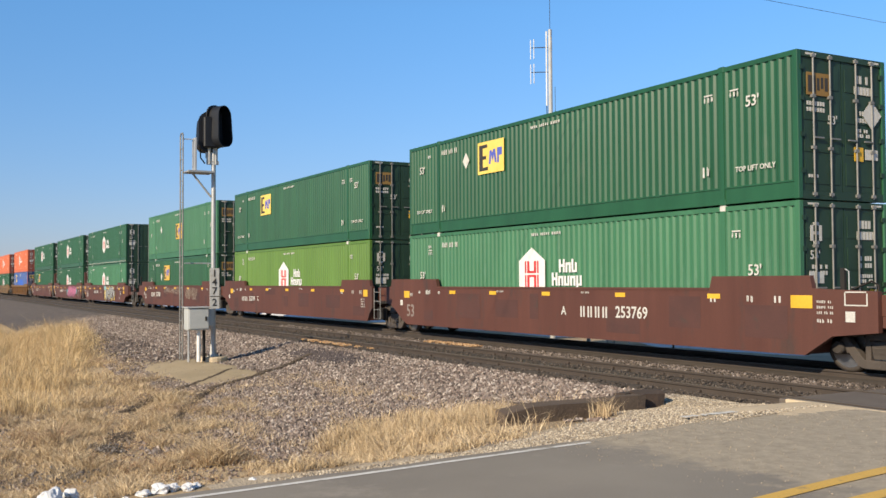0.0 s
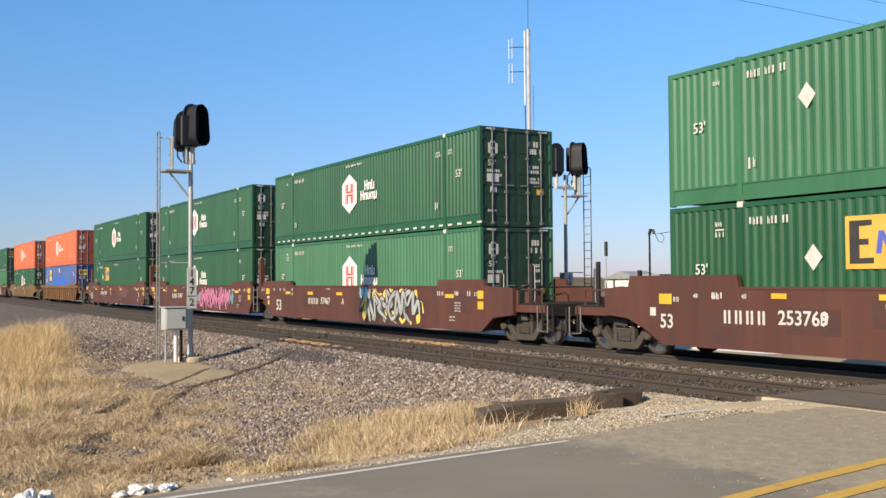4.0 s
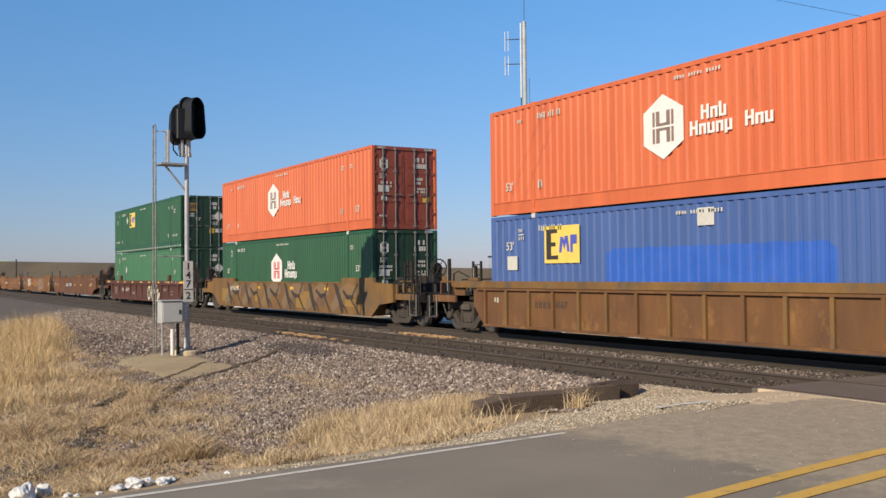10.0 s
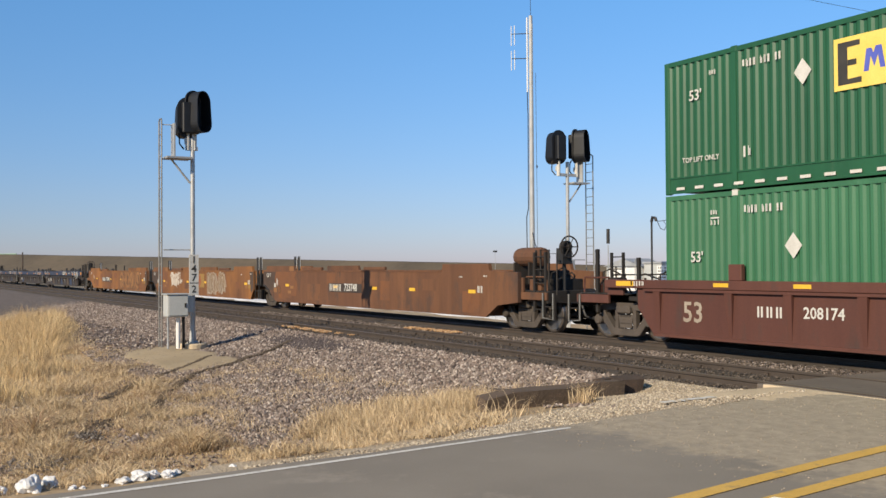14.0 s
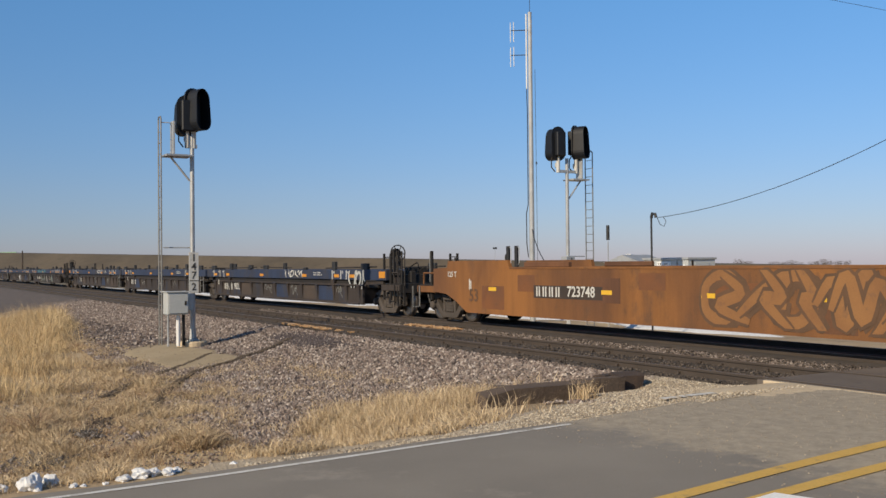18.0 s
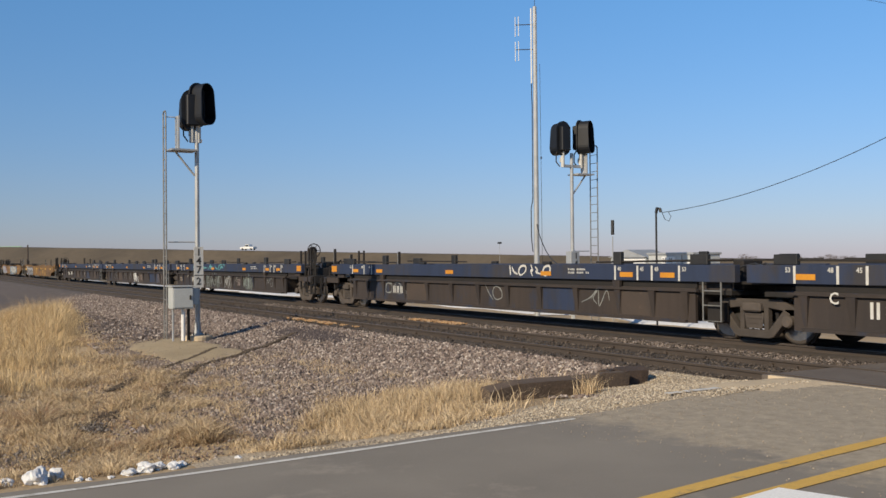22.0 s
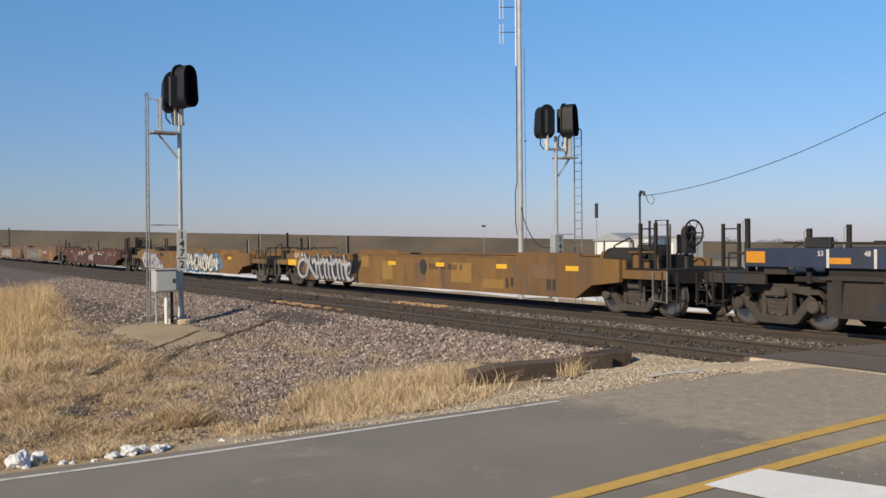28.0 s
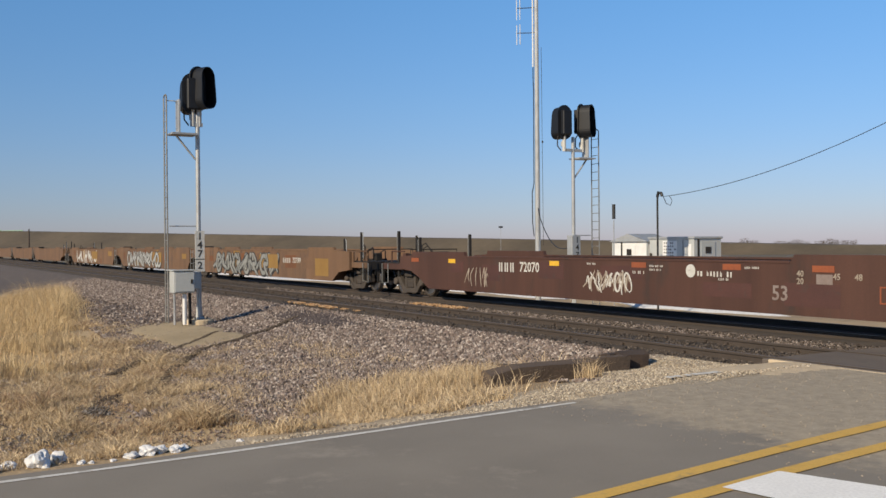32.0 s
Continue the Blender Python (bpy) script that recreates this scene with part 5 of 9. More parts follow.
PINK = surf("pink_spray_paint", (0.55, 0.16, 0.28), (0.62, 0.22, 0.36), 3.0, 0.6)
TEAL = surf("teal_spray_paint", (0.09, 0.27, 0.28), (0.12, 0.33, 0.33), 3.0, 0.65, stain=(0.05, 0.09, 0.10), amount=0.4)
TEAL_PALE = surf("pale_turquoise_spray", (0.22, 0.52, 0.55), (0.30, 0.60, 0.62), 3.0, 0.6)
SILVER_TAG = surf("pale_green_spray_paint", (0.17, 0.21, 0.19), (0.26, 0.29, 0.27), 3.0, 0.6, stain=(0.08, 0.09, 0.09), amount=0.5)
SILVER = surf("silver_spray_paint", (0.34, 0.35, 0.34), (0.44, 0.45, 0.43), 3.0, 0.6, stain=(0.16, 0.15, 0.14), amount=0.45)
SILVER_FIELD = surf("bright_silver_spray", (0.42, 0.42, 0.40), (0.31, 0.32, 0.33), 2.5, 0.5, stain=(0.54, 0.52, 0.50), amount=0.4)
PALE_TAG = surf("thin_pale_spray", (0.20, 0.21, 0.20), (0.27, 0.27, 0.25), 3.0, 0.75, stain=(0.07, 0.06, 0.055), amount=0.5)
DUSTY_PANEL = surf("brown_dusty_panel", (0.070, 0.050, 0.037), (0.052, 0.041, 0.034), 1.0, 0.8, stain=(0.09, 0.066, 0.048), amount=0.5, shift=True)
TAN_TAG = surf("tan_spray", (0.27, 0.130, 0.046), (0.215, 0.100, 0.038), 1.2, 0.8, stain=(0.16, 0.085, 0.045), amount=0.5)
RUST_SPRAY = surf("thin_dark_rust_spray", (0.088, 0.052, 0.030), (0.125, 0.066, 0.034), 2.0, 0.8)
CREAM = surf("cream_spray_paint", (0.62, 0.60, 0.44), (0.70, 0.68, 0.52), 3.0, 0.6)
VIOLET = surf("violet_spray_paint", (0.085, 0.078, 0.17), (0.11, 0.10, 0.20), 3.0, 0.6)
SKYBLUE = surf("blue_spray_paint", (0.05, 0.17, 0.34), (0.07, 0.22, 0.40), 3.0, 0.6)
BROWN_TAG = surf("brown_spray_paint", (0.036, 0.028, 0.023), (0.055, 0.038, 0.029), 3.0, 0.7)
GHOST = surf("faded_grey_spray", (0.26, 0.22, 0.20), (0.20, 0.15, 0.13), 2.0, 0.8)
GHOST2 = surf("thin_grey_spray", (0.21, 0.125, 0.055), (0.17, 0.125, 0.085), 1.2, 0.8, stain=(0.235, 0.125, 0.040), amount=0.5)
GHOST3 = surf("thin_cream_spray", (0.36, 0.31, 0.25), (0.28, 0.23, 0.18), 2.0, 0.8, stain=(0.13, 0.085, 0.065), amount=0.4)
JOINT2 = ("joint", "joint")

# three brown-red units, two green boxes on each
STENCIL = [(-7.9, 1.22, 4, 0.12), (-6.6, 1.30, 3, 0.14), (-2.4, 1.40, 9, 0.05), (1.5, 1.40, 9, 0.05), (5.9, 1.26, 2, 0.13), (6.9, 1.27, 2, 0.13), (7.6, 1.27, 2, 0.13), (8.6, 1.28, 9, 0.05), (8.6, 1.18, 9, 0.05), (8.6, 1.08, 9, 0.05), (8.6, 0.92, 6, 0.07)]
for u, half, ends, num, letter in ((-20.95, 9.65, ("joint", ("post", 11.75)), "253769", "A"), (-40.28, 9.68, JOINT2, "253769", "C"), (-59.70, 9.75, (("post", 11.8), "joint"), "253769", "B")):
    c = smooth_car(u, half, MAROON, "brown-red smooth-sided well car unit with white stencilled number", ends=ends)
    reflectors(c, MAROON, 1.33, (-4.9, -2.6, 0.0, 3.0, 6.0))
    a = 8.0 if letter == "A" else 7.93
    part("reflector", box(B(), a, a + (0.5 if letter == "A" else 0.36), -1.490, -1.484, 1.18, 1.42), YELLOW, c, "large yellow reflector")
    part("reflector", box(B(), -8.13, -7.75, -1.490, -1.484, 1.18, 1.40), YELLOW, c, "large yellow reflector")
    blocks(c, 1.45 if letter == "A" else -6.3, 0.82, "BNSF|" + num, 0.38 if letter != "C" else 0.30)
    write("unit_letter", letter, 0.30, OFFWHITE, c, 0.78 if letter == "A" else -3.9, -1.489, 0.95)
    small_writing(c, STENCIL if letter == "A" else [q for q in STENCIL if q[0] < 8] + [(7.72, 1.06 - 0.09 * i, 8, 0.05) for i in range(4)])
    repaint(c, 50 + ord(letter), (MAROON_PATCH,), 0.4, 1.45, 7)
    part("stencil_square", box(B(), -8.42, -8.24, -1.488, -1.484, 0.92, 1.10), OFFWHITE, c, "small white painted square")
    for x, n in ((-7.05, "48"), (-6.55, "45"), (-5.75, "40")):
        write("length_mark", n, 0.13, OFFWHITE, c, x, -1.489, 1.36)
    if letter == "A":
        write("length_mark", "53", 0.56, GHOST, c, -7.67, -1.489, 0.74)
        part("stencil_square", box(B(), 9.22, 9.42, -1.488, -1.484, 0.95, 1.14), OFFWHITE, c, "small white painted square")
        for k, (x0, x1, z0, z1) in enumerate(((9.20, 9.225, 1.24, 1.52), (9.655, 9.68, 1.24, 1.50), (9.225, 9.655, 1.24, 1.262), (9.225, 9.655, 1.475, 1.498))):
            part("stencil_line", box(B(), x0, x1, -1.488, -1.484, z0, z1 - 0.04 * (k < 2)), OFFWHITE, c)
    if letter == "B":
        write("length_mark", "53", 0.42, OFFWHITE, c, -7.9, -1.489, 0.80)
        for sd in (5, 7):
            tag(c, "graffiti", -2.6, 1.6, 1.02, 1.48, sd, GHOST3, n=13, wide=0.013, label="faint scrawled spray paint")
        for sd in (6, 8):
            tag(c, "graffiti", 2.4, 4.9, 0.72, 1.44, sd, GHOST3, n=9, wide=0.016, label="faint scrawled spray paint")
container(-20.95, 0, GREEN_PALE, SHADED_GREEN, "hex", "faded light green container with a white emblem in a well", -0.9, end="hex")
container(-20.95, 1, GREEN, SHADED_GREEN, "square", "deep green corrugated container with yellow emblem, stacked on another", -2.95, topoff=True, plac=True)
container(-40.30, 0, GREEN_LIME, SHADED_GREEN, "hex", "yellow-green container with a white emblem in a well", -0.9, end="hex")
container(-40.30, 1, GREEN, SHADED_GREEN, "square", "deep green corrugated container with yellow emblem, stacked on another", -3.3, topoff=True)
container(-59.60, 0, GREEN, SHADED_GREEN, "square", "green container with a yellow emblem in a well", -2.95, plac=True)
container(-59.60, 1, GREEN_PALE, SHADED_GREEN, "square", "faded green container with a yellow emblem, stacked on another", 0.02, plac=True, mz=1.58)

# three more brown-red units with tags
for u, half, ends, letter in ((-83.30, 9.7, ("joint", ("post", 11.8)), "A"), (-102.55, 9.68, JOINT2, "C"), (-122.05, 9.8, (("post", 11.8), "joint"), "B")):
    c = smooth_car(u, half, MAROON, "brown-red smooth-sided well car unit with markings and spray paint" if letter != "B" else "brown-red smooth-sided well car unit with white markings", ends=ends, rise=1.74, bottom=0.27)
    reflectors(c, MAROON, 1.20, (-6.22, -3.9, -1.2, 2.0, 6.6), w=0.5, h=0.11)
    part("reflector", box(B(), 8.15, 8.45, -1.490, -1.484, 1.20, 1.42), YELLOW, c, "yellow reflector")
    part("reflector", box(B(), 8.15, 8.45, -1.490, -1.484, 0.90, 1.12), YELLOW, c, "yellow reflector")
    part("reflector", box(B(), *((-8.74, -8.34) if letter == "A" else (-9.91, -9.42) if letter == "B" else (-8.95, -8.45)), -1.490, -1.484, 1.18, 1.42), YELLOW, c, "yellow reflector")
    part("stencil_square", box(B(), -8.62, -8.36, -1.488, -1.484, 1.00, 1.10), OFFWHITE, c, "small white painted square")
    part("stencil_square", box(B(), -8.52, -8.36, -1.488, -1.484, 0.74, 0.92), PALE_YELLOW, c, "small pale yellow painted square")
    blocks(c, -4.5 + 0.4 * (letter == "A"), 0.84, "UCRY|57467", 0.34)
    write("unit_letter", letter, 0.30, OFFWHITE, c, -1.14 + 0.25 * (letter == "A"), -1.489, 0.97)
    write("length_mark", "53", 0.62 if letter != "C" else 0.42, OFFWHITE, c, -7.24 if letter == "A" else -7.75, -1.489, 0.72)
    repaint(c, 60 + ord(letter), (MAROON_PATCH,), 0.4, 1.45, 7)
    write("load_mark", "125 T", 0.17, OFFWHITE, c, -9.0 if letter != "A" else -9.12, -1.489, 1.36)
    for x, n in ((-7.80, "53"), (-7.10, "48"), (-6.63, "45"), (-5.76, "40"), (-5.76, "20")):
        write("length_mark", n, 0.15, OFFWHITE, c, x, -1.489, 1.38 if n != "20" else 1.22)
    small_writing(c, [q for q in STENCIL if -5 < q[0] < 8] + [(6.9, 1.04 - 0.08 * i, 9, 0.045) for i in range(4)] + [(6.6, 0.62, 8, 0.05), (6.6, 0.52, 8, 0.05)])
    for x, n in ((8.05, "53"), (7.05, "48"), (6.2, "45")):
        write("length_mark", n, 0.15, OFFWHITE, c, x, -1.489, 1.32)
    if letter == "C":
        tag(c, "graffiti", 0.6, 5.6, 0.36, 1.46, 31, PINK, INK, n=11, wide=0.10, label="large pink spray-painted lettering edged in black")
        tag(c, "graffiti", 0.0, 0.8, 0.55, 1.35, 32, TEAL, n=2, wide=0.08, label="teal spray paint beside the pink")
        tag(c, "graffiti", 5.3, 6.0, 0.60, 1.20, 33, TEAL, n=2, wide=0.08, label="teal spray paint beside the pink")
    if letter == "A":
        tag(c, "graffiti", 0.55, 1.25, 1.12, 1.50, 43, TEAL_PALE, n=4, wide=0.07, label="pale turquoise spray paint")
        tag(c, "graffiti", 0.75, 4.9, 0.30, 1.48, 42, PALE_YELLOW, n=8, wide=0.085, label="bright yellow sprayed rim")
        tag(c, "graffiti", 1.0, 4.7, 0.34, 1.44, 41, SILVER_FIELD, INK, y=-1.4895, n=6, wide=0.14, label="large silver spray-painted lettering edged in black")
    if letter == "B":
        part("graffiti", slab(B(), [(2.75 + 1.5 * math.cos(a) * (1 + 0.22 * math.sin(3 * a + 1) + 0.12 * math.sin(7 * a)), 1.05 + 0.36 * math.sin(a) * (1 + 0.2 * math.sin(5 * a))) for a in np.linspace(0, 6.1, 36)], -1.487, -1.484), MAROON_FADE, c, "faded painted-over patch")
        # post with a hand rail at the rear
        part("end_post", soften(box(B(), -9.15, -8.75, -1.30, -1.10, 1.0, 2.75), 0.01), MAROON, c, "tall brown end post")
        bm = pipe(B(), [(-9.15, -1.2, 2.62), (-9.75, -1.2, 2.62), (-10.35, -1.2, 2.25), (-10.35, -1.2, 1.0)], 0.02, 5)
        part("hand_rail", bm, STEEL, c)
        part("air_reservoir", lathe(B(), [(0.10, -0.62), (0.24, -0.55), (0.26, 0.45), (0.10, 0.62)], 16, "X", (-9.7, -0.6, 1.66)), MAROON, c)
    if letter in "CB":
        part("end_post", soften(box(B(), 9.05, 9.3, -1.30, -1.10, 1.0, 2.70), 0.01), MAROON, c, "tall brown end post")
container(-83.37, 0, GREEN_PALE, SHADED_GREEN, "hex", "light green container with a white emblem in a well", -0.62, end="hex")
container(-83.37, 1, GREEN, SHADED_GREEN, "hex", "green container with white emblem and reflector dashes, stacked on top", -0.62, dashes=True, end="hex")
container(-102.47, 0, GREEN, SHADED_GREEN, "hex", "green container with a white emblem in a well", -0.9, end="hex")
container(-102.47, 1, GREEN, SHADED_GREEN, "hex", "green container with a white emblem, stacked on another", -0.9, end="hex")
container(-122.05, 0, GREEN, SHADED_GREEN, "square", "green container with a yellow emblem in a well", -3.3, plac=True)
container(-122.05, 1, GREEN, SHADED_GREEN, "hex", "green container with white emblem and rust streaks, stacked on top", -1.0, end="hex")

# single cars
c = ribbed_car(-145.60, 9.8, TAN_BROWN, "dirty brown well car with side posts and a yellow-ochre top chord", OCHRE, 1.48, 0.25, posts=17, ends=(("post", 11.8), ("post", 11.8)))
posts_on_top(c, [(6.9, 2.6, 0.16), (-8.9, 0.5, 0.1)], OCHRE, 1.48)
blocks(c, -5.95, 0.80, "DTTX|6567", 0.24, -1.414, mat=DUSTY_PANEL)
small_writing(c, [(5.2, 0.8, 6, 0.06), (5.2, 0.7, 6, 0.06), (-7.8, 0.9, 2, 0.14)], -1.414)
bc = container(-145.64, 0, BLUE, SHADED_BLUE, "square", "blue container with yellow emblem and sprayed blue field in a well", -4.90)
BRIGHT_BLUE = surf("bright_blue_spray", (0.020, 0.098, 0.44), (0.030, 0.115, 0.48), 2.0, 0.6, stain=(0.05, 0.10, 0.32), amount=0.5)
def sprayed_field(th, x0, x1, z0, z1):
    """Thin paint that follows the pressed side."""
    bm, rng = B(), random.Random(9)
    low, high = [], []
    for q in th.children:
        if not q.name.startswith("side_panel") or q.data.vertices[0].co.y > 0:
            continue
        for a, y in sorted({round(v.co.x, 4): v.co.y for v in q.data.vertices}.items()):
            if x0 <= a <= x1:
                rim = min(1.0, min(a - x0, x1 - a) / 0.25)
                low.append(bm.verts.new((a, y - 0.003, z0)))
                high.append(bm.verts.new((a, y - 0.003, z1 - 0.12 * (1 - rim) + rng.uniform(-0.03, 0.02))))
    for i in range(len(low) - 1):
        bm.faces.new((low[i], low[i + 1], high[i + 1], high[i]))
    return part("paint_smear", bm, BRIGHT_BLUE, th, "broad bright blue sprayed field")


sprayed_field(bc, -3.25, 3.10, 0.75, 1.90)
part("notice", box(B(), -0.28, 0.19, -CW / 2 - 0.008, -CW / 2 - 0.003, 2.30, 2.67), OFFWHITE, bc, "small white notice")
part("notice", box(B(), -7.28, -6.82, -CW / 2 - 0.008, -CW / 2 - 0.003, 1.42, 1.79), OFFWHITE, bc, "small white notice")
part("corner_cover", box(B(), 7.92, 8.09, -CW / 2 - 0.006, -CW / 2 + 0.02, 0.13, CH - 0.02), ORANGE, bc, "orange-red corner post")
container(-145.64, 1, ORANGE, END_SHADE_AND_EMBLEM_RED, "hex", "orange-red container with white emblem, stacked on a blue one", -1.25, red=False, inc=True, end="hex")
c = smooth_car(-169.13, 9.75, OCHRE, "ochre well car covered in dark spray-painted lettering", 1.42, 1.58, 0.27, (("post", 11.73), ("brake", 11.73)))
wildstyle(c, -7.2, 7.4, 0.30, 1.41, 61, BROWN_TAG, GHOST2, n=6)
reflectors(c, OCHRE, 1.12, (-5.4, -2.6, 1.2, 4.6))
repaint(c, 1, (OCHRE_PATCH, DUSTY), 0.4, 1.38)
blocks(c, -6.4, 1.02, "DTTX|652", 0.26)
container(-169.15, 0, GREEN, SHADED_GREEN, "hex", "green container with a white emblem in a well", -0.90, end="hex")
container(-169.15, 1, ORANGE, END_SHADE_AND_EMBLEM_RED, "hex", "orange-red container with a white emblem, stacked on a green one", -1.25, red=False, inc=True, end="hex")
c = ribbed_car(-192.60, 9.75, MAROON, "brown-red well car with side posts and yellow reflectors", None, 1.42, 0.2, posts=11, ends=(("post", 11.7), ("brake", 11.73)))
posts_on_top(c, [(6.0, 0.34, 0.33), (-6.0, 0.34, 0.33)], MAROON, 1.42)
for x in (-6.3, -4.3, -2.2, 0.0, 2.02, 4.18, 6.34):
    part("reflector", box(B(), x - 0.2, x + 0.2, -1.497, -1.491, 1.29, 1.37), YELLOW, c, "yellow reflector")
part("reflector", box(B(), 8.5, 9.55, -1.497, -1.491, 1.28, 1.39), YELLOW, c, "long yellow reflector")
part("reflector", box(B(), -9.5, -8.9, -1.497, -1.491, 1.28, 1.39), YELLOW, c, "yellow reflector")
write("length_mark", "53", 0.60, GHOST3, c, -7.15, -1.42, 0.73)
blocks(c, -5.45, 0.72, "BNSF|208174", 0.30, -1.414)
for x, n in ((5.85, "40"), (7.20, "48"), (8.02, "53")):
    write("length_mark", n, 0.15, OFFWHITE, c, x - 0.2, -1.497, 1.335)
small_writing(c, [(5.9, 1.28, 1, 0.12), (7.25, 1.28, 1, 0.12), (8.1, 1.29, 9, 0.06), (2.75, 1.28, 6, 0.10), (-9.0, 1.28, 6, 0.11), (0.2, 1.30, 8, 0.05)], -1.493)
small_writing(c, [(-2.4, 0.65, 10, 0.06), (-2.4, 0.55, 10, 0.06), (6.6, 0.78, 6, 0.06), (6.6, 0.62, 6, 0.06)], -1.414)
tag(c, "graffiti", 1.80, 4.50, 0.24, 1.14, 71, CREAM, n=5, wide=0.06, y=-1.4985, label="cream spray-painted lettering")
tag(c, "graffiti", 4.95, 5.80, 0.80, 1.02, 72, GHOST, n=5, wide=0.025, y=-1.416, label="pale scrawled tag")
container(-192.59, 0, GREEN_PALE, SHADED_GREEN, "none", "faded green container with a white placard in a well", -3.26, plac=True, end="none")
container(-192.59, 1, GREEN, SHADED_GREEN, "square", "deep green container with reflector dashes and yellow emblem, stacked on top", -3.0, dashes=True, topoff=True, plac=True)

SOOT = surf("brown_soot", (0.072, 0.045, 0.031), (0.050, 0.034, 0.026), 1.0, 0.85, stain=(0.105, 0.058, 0.030), amount=0.45, shift=True)


def white_piece(th, x, z0, z1, y=-1.486):
    """Five fat white letters with ragged feet, small eyes of bare paint in them."""
    h, field, eyes = z1 - z0, B(), B()
    shapes = (((0.0, 0.78), (0.18, 0.98), (0.62, 1.0), (0.60, 0.45), (0.50, 0.10), (0.28, 0.02), (0.22, 0.46)),
              ((0.52, 0.70), (0.70, 0.88), (0.98, 0.80), (1.06, 0.40), (1.02, 0.06), (0.84, 0.10), (0.80, 0.30), (0.72, 0.12), (0.58, 0.10), (0.56, 0.50)),
              ((0.96, 0.78), (1.16, 0.96), (1.44, 0.84), (1.50, 0.42), (1.34, -0.04), (1.18, 0.10), (1.04, 0.05), (1.05, 0.45)),
              ((1.42, 0.80), (1.62, 1.02), (1.86, 0.92), (1.70, 0.74), (1.84, 0.62), (1.68, 0.48), (1.88, 0.34), (1.76, 0.12), (1.50, 0.16), (1.54, 0.50)),
              ((1.88, 0.98), (2.08, 1.0), (2.06, 0.50), (2.34, 0.48), (2.42, 0.62), (2.44, 0.36), (2.22, 0.26), (1.92, 0.24), (1.96, 0.60)))
    for k, pts in enumerate(shapes):
        slab(field, [(x + a, z0 + b * h) for a, b in pts], y - 0.0015 - 0.0006 * (k % 2), y)
    for a, b, r in ((0.36, 0.72, 0.07), (0.78, 0.58, 0.06), (1.24, 0.60, 0.06)):
        slab(eyes, [(x + a + r * math.cos(q) * 0.8, z0 + b * h + 1.3 * r * math.sin(q)) for q in np.linspace(0, 5.2, 6)], y - 0.0045, y - 0.003)
    part("graffiti", field, WHITE_SPRAY, th, "bold white spray-painted lettering")
    part("graffiti", eyes, RUST_PATCH, th, "bare paint in the white letters")


WHITE_SPRAY = surf("chalky_white_spray", (0.50, 0.45, 0.38), (0.40, 0.34, 0.28), 2.2, 0.7, stain=(0.26, 0.18, 0.12), amount=0.5)

